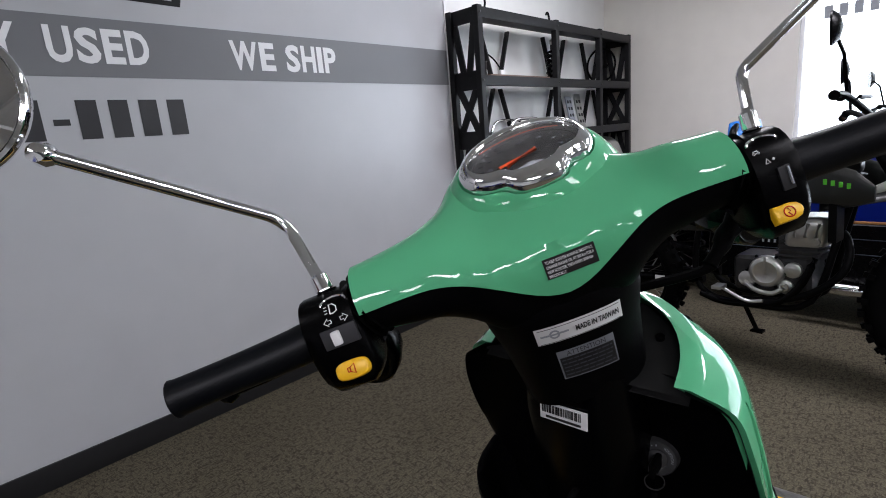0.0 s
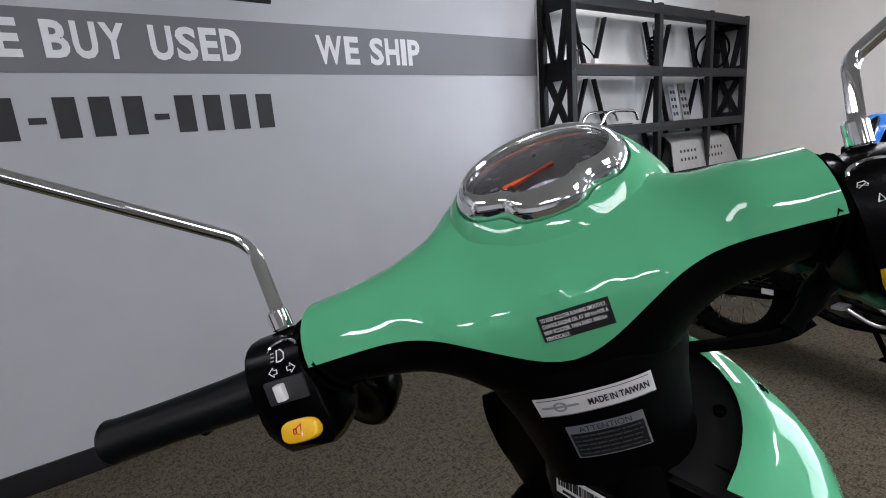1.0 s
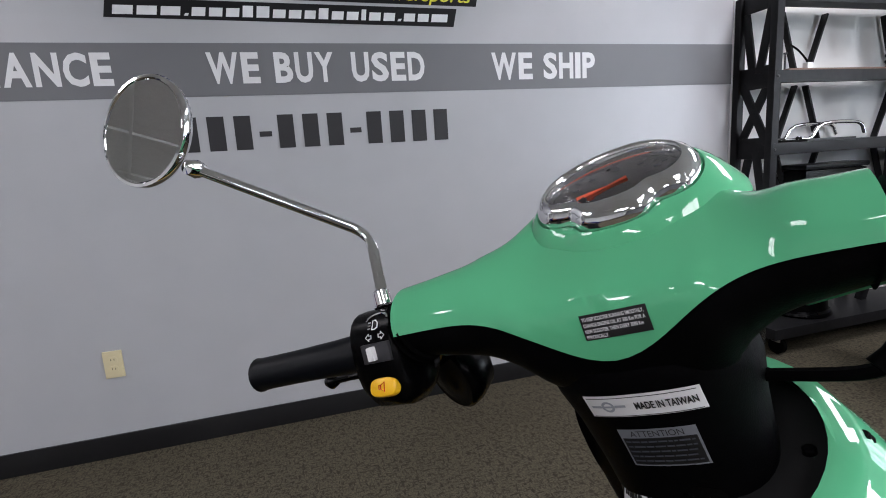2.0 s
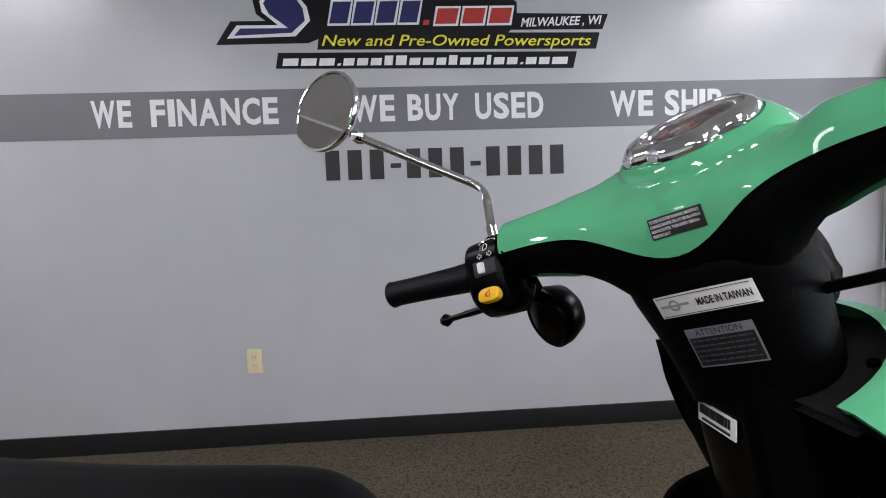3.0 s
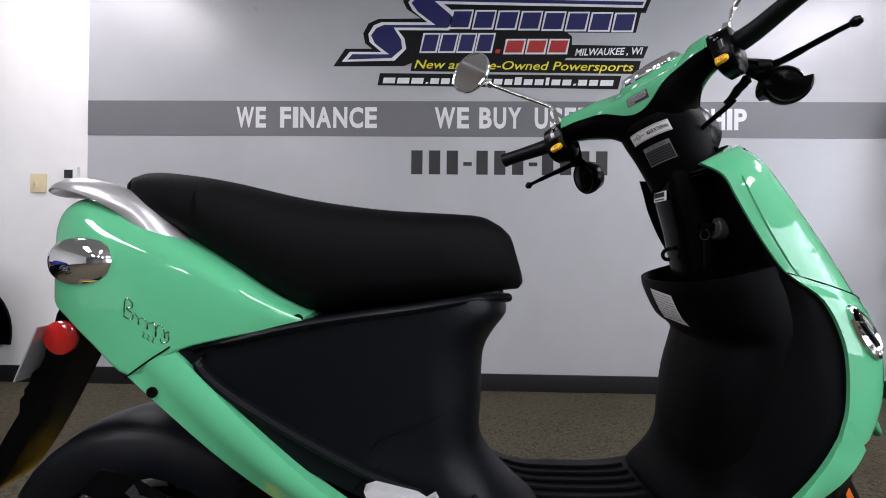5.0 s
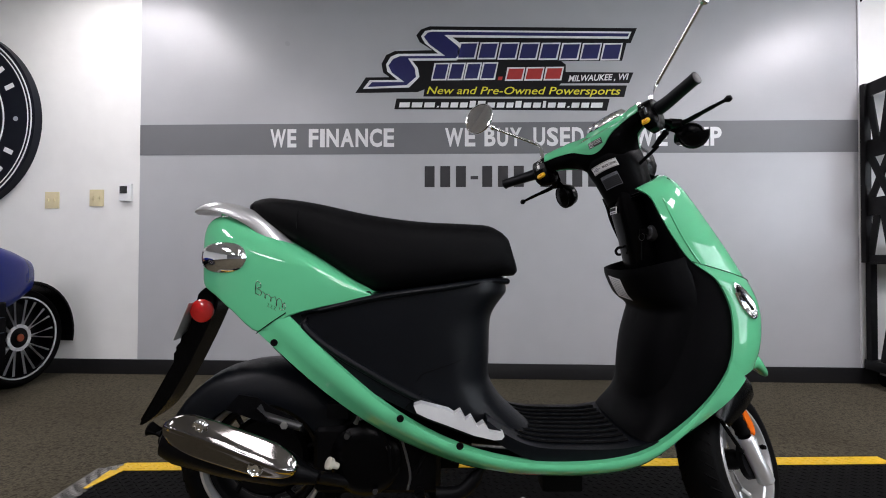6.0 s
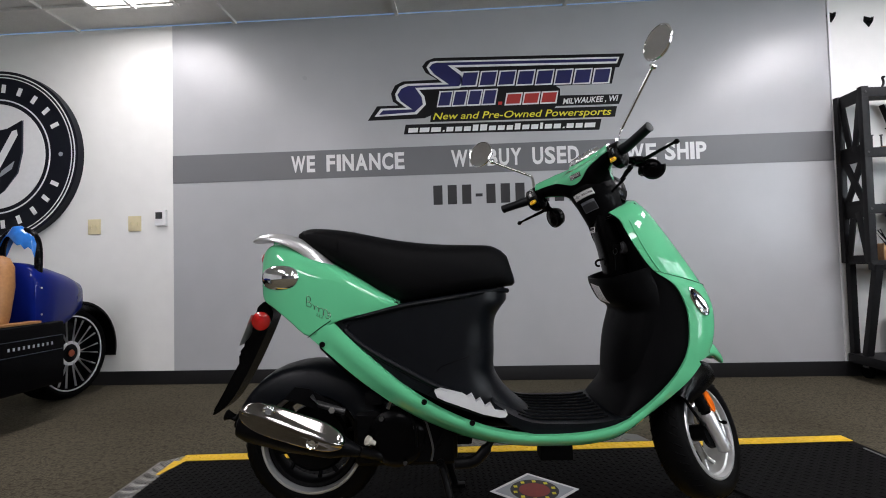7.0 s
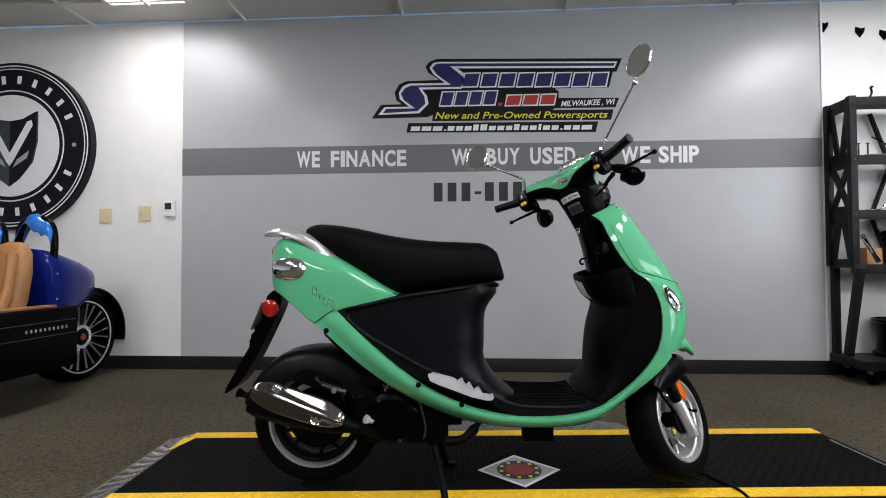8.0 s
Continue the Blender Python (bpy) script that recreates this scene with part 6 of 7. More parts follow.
sp("hanger", box(BM(), (-0.10, -0.06, 0.41), (0.05, 0.03, 0.14), 0.008), ENGINE, eng)
sp("hose", tube(BM(), smooth_path([(-0.30, -0.06, 0.46), (-0.24, -0.10, 0.47), (-0.18, -0.10, 0.42), (-0.14, -0.08, 0.36)], 5), 0.009, 10), RUBBER, eng)
sp("hose", tube(BM(), smooth_path([(-0.05, -0.06, 0.42), (-0.07, -0.10, 0.37), (-0.11, -0.11, 0.30)], 5), 0.006, 8), RUBBER, eng)
sp("carburettor", box(BM(), (-0.16, -0.06, 0.47), (0.07, 0.06, 0.06), 0.012), ALU, eng)
for s in (1,):
    sh = sp("shock", cyl(BM(), (-0.47, s * 0.10, 0.33), (-0.40, s * 0.11, 0.58), 0.010), ENGINE, None, "rear shock absorber")
    pts = []
    for i in range(97):
        q = i / 96
        a = 2 * math.pi * 8 * q
        c = Vector((-0.465, s * 0.10, 0.35)).lerp(Vector((-0.41, s * 0.11, 0.56)), q)
        pts.append(c + Vector((0.024 * math.cos(a), 0.024 * math.sin(a), 0)))
    sp("spring", tube(BM(), pts, 0.005, 6), ENGINE, sh)

# centre stand
stand = sp("centre_stand", tube(BM(), [(-0.10, -0.09, 0.25), (-0.10, 0.09, 0.25)], 0.012, 12), ENGINE, None, "black steel centre stand")
for s in (-1, 1):
    sp("stand_leg", tube(BM(), smooth_path([(-0.10, s * 0.085, 0.25), (-0.085, s * 0.10, 0.20), (-0.065, s * 0.135, 0.12), (-0.06, s * 0.15, DECK + 0.012)], 4), 0.011, 10), ENGINE, stand)
    sp("stand_foot", box(BM(), (-0.055, s * 0.152, DECK + 0.006), (0.06, 0.026, 0.012), 0.004), ENGINE, stand)
sp("stand_lever", tube(BM(), smooth_path([(-0.10, 0.10, 0.25), (-0.16, 0.14, 0.20), (-0.22, 0.16, 0.21)], 4), 0.008, 8), ENGINE, stand)
# belly bumper under the floor
sp("belly_pad", box(BM(), (0.233, -0.06, 0.280), (0.094, 0.06, 0.060), 0.006), RUBBER)
sp("underframe", tube(BM(), smooth_path([(-0.15, -0.06, 0.36), (0.0, -0.06, 0.33), (0.2, -0.06, 0.32), (0.40, -0.05, 0.36), (0.50, -0.03, 0.45)], 4), 0.018, 10), ENGINE)
sp("underframe", tube(BM(), smooth_path([(-0.15, 0.06, 0.36), (0.0, 0.06, 0.33), (0.2, 0.06, 0.32), (0.40, 0.05, 0.36), (0.50, 0.03, 0.45)], 4), 0.018, 10), ENGINE)


# silver kick plates by the footwell, with a toothed edge
def kick_plate(s):
    top = [(-0.110, 0.476), (-0.095, 0.481), (-0.035, 0.466), (-0.022, 0.458), (-0.009, 0.466), (0.002, 0.445), (0.014, 0.453), (0.027, 0.431), (0.041, 0.440), (0.053, 0.422), (0.084, 0.417)]
    low = [(0.086, 0.410), (0.080, 0.403), (0.064, 0.402), (0.02, 0.412), (-0.036, 0.433), (-0.08, 0.449), (-0.103, 0.460)]
    y = s * 0.166
    bm = BM()
    slab(bm, (top + low) if s < 0 else (top + low)[::-1], (0, y, 0), (1, 0, 0), (0, 0, 1), -0.01 if s < 0 else 0.01, 0.014 if s < 0 else -0.014)
    kp = sp("kick_plate", bm, PRESSED, None, "silver toothed kick plate")
    bm = BM()
    for i in range(16):
        box(bm, (-0.095 + 0.0045 * i, s * 0.177, 0.473 - 0.0012 * i + 0.003 * (i % 2)), (0.003, 0.002, 0.0035))
    sp("perforation", bm, STEEL, kp)


both(kick_plate)

# screws in the green panels, side badge as plain raised strokes
for x, z, w in ((-0.418, 0.606, 0.156), (-0.138, 0.449, 0.183), (-0.010, 0.392, 0.187), (-0.212, 0.712, 0.153)):
    for s in (-1, 1):
        sp("panel_screw", lathe(BM(), (x, s * (w - 0.002), z), (0, s, 0), [(0, 0.008), (0.002, 0.008), (0.003, 0.006), (0.002, 0.004), (0.002, 0)], 14), RUBBER)


def badge(s):
    bm = BM()

    def on_cowl(u, v):
        x, z = -0.462 + 0.072 * u + 0.03 * v, 0.724 - 0.036 * u + 0.75 * v
        return (x, s * (lane(cowl_keys, x)[2] + 0.0004), z)

    tube(bm, smooth_path([on_cowl(0.02, -0.012), on_cowl(0.03, 0.022), on_cowl(0.16, 0.024), on_cowl(0.18, 0.013), on_cowl(0.06, 0.006), on_cowl(0.20, 0.002), on_cowl(0.18, -0.010), on_cowl(0.02, -0.012)], 4), 0.00075, 6)
    pts = []
    for i in range(61):
        q = i / 60
        a = 2 * math.pi * 4 * q
        pts.append(on_cowl(0.24 + 0.72 * q + 0.045 * math.sin(a), -0.004 + 0.0085 * math.cos(a) * (1.0 + 0.6 * (0.5 < q < 0.8))))
    tube(bm, pts, 0.00065, 5)
    tube(bm, smooth_path([on_cowl(0.93, 0.006), on_cowl(0.95, -0.012), on_cowl(0.82, -0.022), on_cowl(0.78, -0.016)], 4), 0.00065, 5)
    for i in range(3):
        p = [on_cowl(0.42 + 0.10 * i + e, -0.026 + f) for e, f in ((0, 0.005), (0.04, 0.004), (0.0, -0.004), (0.05, -0.005))]
        tube(bm, p, 0.0006, 5)
    sp("badge", bm, DARKCHROME, None, "small chrome script badge")


both(badge)

# front fork, mudguard, caliper; all turned with the wheel
fx, fz = axf.x, FRONT_Z
ru = Vector((-math.sin(RAKE), 0, math.cos(RAKE)))
fwd = Vector((math.cos(RAKE), 0, math.sin(RAKE)))
for s in (-1, 1):
    ft = Vector((fx, s * 0.066, fz)) - fwd * 0.008 + ru * 0.010
    fk = sp("fork_leg", tube(BM(), [ft - ru * 0.066, ft - ru * 0.062, ft + ru * 0.050, ft + ru * 0.056], [0.0165, 0.0195, 0.0200, 0.0160], 18), SILVER, None, "silver fork leg", "wheel")
    sp("fork_tube", tube(BM(), [ft + ru * 0.05, ft + ru * 0.19], 0.0130, 12), ENGINE, fk, "", "wheel")
    sp("fork_boot", tube(BM(), [ft + ru * (0.056 + 0.010 * i) for i in range(7)], [0.0175 if i % 2 else 0.0150 for i in range(7)], 14), RUBBER, fk, "ribbed black boot", "wheel")
    sp("axle_boss", tube(BM(), [Vector((fx, s * 0.046, fz)), Vector((fx, s * 0.066, fz))], 0.015, 12), ENGINE, fk, "", "wheel")
    rn = Vector((0.0, s, 0))
    sp("reflector", slab(BM(), oval(0.0145, 0.036, 24, 2.4), ft + ru * 0.074 + fwd * 0.034 + Vector((0, s * 0.004, 0)), ru.cross(rn) * 1.0, ru, 0, 0.007, 0.002), ORANGE, fk, "orange reflector", "wheel")
sp("valve_stem", tube(BM(), [(fx + 0.095, -0.030, fz + 0.022), (fx + 0.084, -0.052, fz + 0.018), (fx + 0.082, -0.060, fz + 0.017)], [0.0055, 0.0065, 0.005], 10), RUBBER, None, "black tyre valve", "wheel")
sp("speed_drive", lathe(BM(), (fx, -0.038, fz), (0, -1, 0), [(0, 0.046), (0.012, 0.044), (0.016, 0.030), (0.016, 0)], 24), ENGINE, None, "black speedometer drive", "wheel")
sp("speed_cable", tube(BM(), smooth_path([(fx - 0.03, -0.050, fz + 0.02), (fx - 0.075, -0.064, fz + 0.035), (fx - 0.115, -0.062, fz + 0.085), (fx - 0.125, -0.05, fz + 0.135)], 5), 0.0045, 8), RUBBER, None, "", "wheel")
sp("brake_disc", ring_lathe(BM(), (fx, 0.056, fz), (0, 1, 0), [(-0.002, 0.095), (0.002, 0.095), (0.002, 0.060), (-0.002, 0.060)], 40), ALU, None, "steel brake disc", "wheel")
sp("caliper", box(BM(), (fx - 0.075, 0.058, fz + 0.045), (0.055, 0.045, 0.05), 0.01), mat("blue_anodised_caliper", (0.02, 0.05, 0.25), 0.35, metal=0.3), None, "blue brake caliper", "wheel")
sp("brake_hose", tube(BM(), smooth_path([(fx - 0.09, 0.07, fz + 0.06), (fx - 0.14, 0.07, fz + 0.12), (fx - 0.14, 0.05, fz + 0.17), (fx - 0.13, 0.03, fz + 0.20)], 5), 0.005, 8), RUBBER, None, "", "wheel")
rings = []
for i in range(19):
    t = radians(70 + 76 * i / 18)
    taper = math.sin(math.pi * (i + 1.5) / 21) ** 0.5
    w, drop = 0.090 * (0.78 + 0.22 * taper), 0.030 + 0.058 * taper
    sec = [(drop, -1.0), (drop * 0.55, -0.985), (0.010, -0.86), (0.003, -0.5), (0, 0), (0.003, 0.5), (0.010, 0.86), (drop * 0.55, 0.985), (drop, 1.0)]
    lin = [(q + 0.004, 0.95 * y) for q, y in sec[::-1]]
    rings.append([(fx + (FRONT_R + 0.026 - q) * math.cos(t), w * y, fz + (FRONT_R + 0.026 - q) * math.sin(t)) for q, y in sec + lin])
sp("front_mudguard", skin(BM(), rings), SATIN, None, "black front mudguard", "wheel", 60)


# front turn signals laid into the sides of the leg shield
def front_signal(s):
    def ring(f, out):
        pts = []
        for k in range(32):
            t = 2 * math.pi * k / 32
            a, b = 0.047 * f * math.cos(t), (0.0175 - 0.004 * math.cos(t)) * f * math.sin(t)
            x, y, z = shield_side(0.625 - 0.56 * a + 0.83 * b, 0.701 + 0.83 * a + 0.56 * b, out)
            pts.append((x, s * y, z))
        return pts
    fs = sp("front_signal", skin(BM(), [ring(1.0, -0.004), ring(1.0, 0.0065), ring(0.93, 0.0075), ring(0.85, 0.006), ring(0.5, 0.0045), ring(0.05, 0.004)]), CHROME, None, "slanted chrome oval front turn signal", angle=50)
    sp("signal_lens", skin(BM(), [ring(0.90, 0.0072), ring(0.86, 0.0092), ring(0.6, 0.0125), ring(0.3, 0.0142), ring(0.05, 0.0147)]), LENS, fs, "clear lens", angle=60)
    p, q = shield_side(0.614, 0.716, 0.007), shield_side(0.639, 0.681, 0.007)
    sp("bulb", tube(BM(), [(p[0], s * p[1], p[2]), (q[0], s * q[1], q[2])], 0.0025, 8), STEEL, fs)


both(front_signal)

LOCKFACE = mat("lock_face_metal", (0.075, 0.075, 0.078), 0.3, metal=0.5, grain=0.1, scale=80)
# ignition lock with a key, on the inner shield
ig = Vector((0.440, -0.060, 0.855))
ign = sp("ignition_lock", lathe(BM(), ig + Vector((0.02, 0, 0)), (-0.96, -0.20, 0.10), [(0, 0.020), (0.010, 0.018), (0.0125, 0.0165), (0.0125, 0.0095), (0.014, 0.009), (0.015, 0.005), (0.016, 0.005), (0.016, 0)], 32), LOCKFACE, None, "dark grey ignition lock")
bm = BM()
n = Vector((-0.96, -0.20, 0.10)).normalized()
a_, b_, _ = frame_of(n)
for i in range(9):
    t = radians(95 + 17 * i)
    c = ig + Vector((0.02, 0, 0)) + n * 0.0128 + (b_ * math.sin(t) - a_ * (-1 if a_.y < 0 else 1) * math.cos(t)) * 0.0130
    box(bm, c, (0.0008, 0.0008, 0.0008 if i % 3 else 0.0018))
sp("lock_print", bm, GREYPRINT, ign)
bm = text_mesh("IGNITION", 0.0026, 0.017, 0.01)
for v in bm.verts:
    t, r = radians(62) - v.co.x / 0.0135, 0.0118 + v.co.y
    v.co = ig + Vector((0.02, 0, 0)) + n * 0.0128 + b_ * (r * math.sin(t)) - a_ * (-1 if a_.y < 0 else 1) * (r * math.cos(t))
sp("lettering", bm, GREYPRINT, ign)
key = sp("key", box(BM(), ig + Vector((0.02, 0, 0)) + n * 0.026, (0.022, 0.005, 0.014), 0.002, None), RUBBER, ign, "black-headed key")
sp("key_ring", ring_lathe(BM(), ig + Vector((0.02, 0, -0.013)) + n * 0.032, (0.9, 0.4, 0), [(0.0005, 0.0090), (-0.0005, 0.0090), (-0.0005, 0.0082), (0.0005, 0.0080)], 24), STEEL, key, "steel key ring")
sp("key_tag", box(BM(), ig + Vector((0.02, 0, -0.046)) + n * 0.032, (0.0025, 0.005, 0.044), 0.001), RUBBER, key)
# column foot, bag hook, frame number label
rings = [[(x + 0.05 * p, w * q, z) for p, q in oval(1, 1, 24, 3)] for x, z, w in ((0.43, 0.955, 0.052), (0.438, 0.90, 0.056), (0.452, 0.85, 0.056), (0.462, 0.80, 0.054), (0.47, 0.76, 0.05))]
sp("neck_cover", skin(BM(), rings), SATIN, None, "black neck cover", angle=60)
sp("bag_hook", tube(BM(), smooth_path([(0.408, 0, 0.822), (0.396, 0, 0.820), (0.390, 0, 0.812), (0.394, 0, 0.804), (0.402, 0, 0.803)], 4), 0.0035, 8), RUBBER)
bl = sp("number_label", box(BM(), (0.3840, -0.001, 0.914), (0.0012, 0.046, 0.017), 0, Matrix.Rotation(0.0, 4, "Y")), WHITE, None, "white bar code label")
bm = BM()
random.seed(5)
y = 0.019
while y > -0.019:
    w = random.choice((0.0005, 0.0008, 0.0013))
    box(bm, (0.3831, y, 0.9165), (0.0008, w, 0.008))
    y -= w + random.choice((0.0006, 0.001))
box(bm, (0.3831, -0.001, 0.9085), (0.0008, 0.034, 0.002))
sp("bar_code", bm, INK, bl)
gl = sp("load_label", wrap(on_box, 0.026, 0.750, 0.072, 0.052, 0.0012, 0.10), WHITE, None, "white printed load label")
bm = BM()
random.seed(8)
for i in range(9):
    y = 0.022
    while y > -0.040:
        w = min(random.uniform(0.006, 0.02), y + 0.042)
        wrap_bar(bm, on_box, y, 0.7455 - 0.0050 * i - 0.10 * (0.026 - y), w, 0.0016, 0.0022, 0.10)
        y -= w + random.uniform(0.002, 0.005)
sp("print", bm, GREYPRINT, gl)
# bolts in the recess at the top of the shield
for x, y in ((0.462, -0.060), (0.488, -0.074)):
    sp("recess_bolt", lathe(BM(), (x, y, 0.945 + (x - 0.408) * 0.42), (-0.33, 0, 0.94), [(0, 0.0062), (0.003, 0.0062), (0.004, 0.0042), (0.007, 0.0042), (0.008, 0.003), (0.008, 0)], 14), RUBBER)
# ---- the other vehicles ----
BLUE = mat("deep_blue_car_paint", (0.004, 0.012, 0.150), 0.3, grain=0.03, coat=0.28, spec=0.02)
TAN = mat("tan_leather", (0.36, 0.165, 0.055), 0.5, grain=0.12, scale=60, bump=0.2, bscale=400)
FILM = mat("blue_protective_film", (0.02, 0.16, 0.55), 0.15, grain=0.2, scale=20, coat=0.5)
CARBLACK = mat("gloss_black_panel", (0.002, 0.002, 0.0025), 0.25, grain=0.1, spec=0.08)


def road_wheel(parent, c, r, w, spokes, label):
    """A wheel on a y axle at c."""
    c = Vector(c)
    prof = []
    for k in range(16):
        a = 2 * math.pi * k / 16
        prof.append((w / 2 * math.copysign(abs(math.cos(a)) ** 0.7, math.cos(a)), r - r * 0.10 + r * 0.10 * math.sin(a)))
    wh = part("wheel", ring_lathe(BM(), c, (0, 1, 0), prof, 48), RUBBER, parent, label, 60)
    part("rim", ring_lathe(BM(), c, (0, 1, 0), [(-w * 0.42, r * 0.82), (w * 0.42, r * 0.82), (w * 0.42, r * 0.78), (w * 0.3, r * 0.74), (-w * 0.3, r * 0.74), (-w * 0.42, r * 0.78)], 40), CARBLACK, wh)
    for s in (-1, 1):
        part("rim_lip", ring_lathe(BM(), c + Vector((0, s * w * 0.43, 0)), (0, 1, 0), [(-0.003, r * 0.83), (0.003, r * 0.83), (0.003, r * 0.80), (-0.003, r * 0.80)], 40), PRESSED, wh)
    for s in (-1, 1):
        part("barrel", lathe(BM(), c + Vector((0, s * w * 0.05, 0)), (0, s, 0), [(0, r * 0.74), (0.004, r * 0.74), (0.004, 0)], 32), CARBLACK, wh)
        part("hub", lathe(BM(), c + Vector((0, s * w * 0.28, 0)), (0, s, 0), [(0, r * 0.24), (0.012, r * 0.22), (0.016, r * 0.10), (0.022, r * 0.10), (0.022, 0)], 24), CARBLACK, wh)
        part("hub_ring", ring_lathe(BM(), c + Vector((0, s * w * 0.34, 0)), (0, s, 0), [(0, r * 0.27), (0.004, r * 0.27), (0.004, r * 0.20), (0, r * 0.20)], 28), PRESSED, wh)
        part("hub_cap", lathe(BM(), c + Vector((0, s * w * 0.28, 0)), (0, s, 0), [(0.022, r * 0.08), (0.027, r * 0.07), (0.027, 0)], 20), mat("copper_cap", (0.30, 0.07, 0.03), 0.3, metal=0.6), wh)
        for i in range(spokes):
            for o in (-1, 1):
                a = 2 * math.pi * i / spokes
                b = a + o * 0.45 * math.pi / spokes
                part("spoke", tube(BM(), [c + Vector((r * 0.22 * math.cos(a), s * w * 0.33, r * 0.22 * math.sin(a))), c + Vector((r * 0.76 * math.cos(b), s * w * 0.38, r * 0.76 * math.sin(b)))], r * 0.022, 6), PRESSED, wh)
    return wh


car = thing("three_wheeled_roadster", pose(-2.63, 1.76, 0, 0, 0, 268), "deep blue open three-wheeled roadster with tan seats", "roadster")
wr = 0.30
road_wheel(car, (0, 0.0, wr), wr, 0.20, 10, "black rear tyre on a machined multi-spoke wheel")


def csec(x, z0, z1, w, e=3.0):
    return rounded_section(x, z0, z1, w, e, 36)


part("tail", skin(BM(), [csec(-0.06, 0.64, 0.70, 0.07), csec(-0.045, 0.60, 0.745, 0.12), csec(0.0, 0.56, 0.785, 0.16, 3.2), csec(0.15, 0.50, 0.835, 0.235, 3.4), csec(0.32, 0.45, 0.875, 0.295, 3.8), csec(0.44, 0.42, 0.90, 0.33, 4.0), csec(0.505, 0.40, 0.905, 0.33, 4.0), csec(0.52, 0.41, 0.895, 0.322, 4.0)]), BLUE, car, "deep blue painted tail", 60)
for s in (-1, 1):
    part("side_panel", box(BM(), (1.36, s * 0.335, 0.375), (1.96, 0.08, 0.36), 0.02, None, 3), CARBLACK, car, "black lower side panel")
    for z in (0.475, 0.395):
        part("pinstripe", box(BM(), (1.36, s * 0.3765, z), (1.92, 0.002, 0.004)), SIGNGREY, car)
    for i in range(10):
        part("letter_bar", box(BM(), (0.47 + 0.029 * i, s * 0.3768, 0.435), (0.010, 0.003, 0.017)), GREYPRINT, car)
    part("sill_trim", box(BM(), (1.14, s * 0.335, 0.562), (1.22, 0.07, 0.014), 0.005), TAN, car, "tan leather sill trim")
    for z in (0.50, 0.60, 0.75):
        part("rivet", lathe(BM(), (0.49, s * 0.331, z), (0, s, 0), [(0, 0.006), (0.003, 0.005), (0.004, 0)], 10), ALU, car)
part("floor_pan", box(BM(), (1.35, 0, 0.24), (1.9, 0.60, 0.10), 0.02), CARBLACK, car)
part("chassis_rail", tube(BM(), smooth_path([(0.5, -0.20, 0.30), (0.30, -0.14, 0.28), (0.0, -0.125, 0.30)], 4), 0.035, 12), CARBLACK, car, "black swing arm")
part("dash", box(BM(), (1.75, 0, 0.66), (0.22, 0.62, 0.16), 0.05), CARBLACK, car)
part("hood", skin(BM(), [csec(1.70, 0.44, 0.80, 0.34), csec(2.1, 0.42, 0.80, 0.32), csec(2.5, 0.40, 0.72, 0.27), csec(2.7, 0.42, 0.64, 0.20), csec(2.76, 0.46, 0.58, 0.12)]), BLUE, car, "", 60)
for s in (-1, 1):
    road_wheel(car, (2.25, s * 0.62, wr), wr, 0.19, 10, "front tyre on a machined multi-spoke wheel")
    part("wishbone", tube(BM(), [(2.15, s * 0.25, 0.36), (2.25, s * 0.54, 0.31), (2.4, s * 0.22, 0.38)], 0.015, 8), STEEL, car)
    rings = []
    for i in range(11):
        t = radians(30 + 125 * i / 10)
        rings.append([(2.25 + (wr + 0.035 + q) * math.cos(t), s * 0.62 + y, wr + (wr + 0.035 + q) * math.sin(t)) for q, y in ((0, -0.10), (0.012, -0.10), (0.02, 0), (0.012, 0.10), (0, 0.10), (0.008, 0))])
    part("mudguard", skin(BM(), rings), CARBLACK, car, "", 60)
part("side_pipe", tube(BM(), smooth_path([(2.05, -0.395, 0.30), (1.95, -0.425, 0.235), (1.75, -0.43, 0.215), (0.95, -0.43, 0.215), (0.80, -0.425, 0.22)], 5), 0.034, 16), CHROME, car, "chrome side exhaust pipe")
part("cockpit_side", box(BM(), (1.16, -0.342, 0.64), (1.02, 0.05, 0.17), 0.02, None, 3), BLUE, car, "deep blue cockpit side")
rings = []
for i in range(15):
    t = radians(192 - 125 * i / 14)
    rings.append([((wr + 0.03 + q) * math.cos(t), y, wr + (wr + 0.03 + q) * math.sin(t)) for q, y in ((0, -0.13), (0.014, -0.13), (0.022, 0), (0.014, 0.13), (0, 0.13), (0.010, 0))])
part("rear_mudguard", skin(BM(), rings), CARBLACK, car, "gloss black rear mudguard", 60)
STITCH = mat("dark_stitching", (0.2, 0.09, 0.03), 0.6)
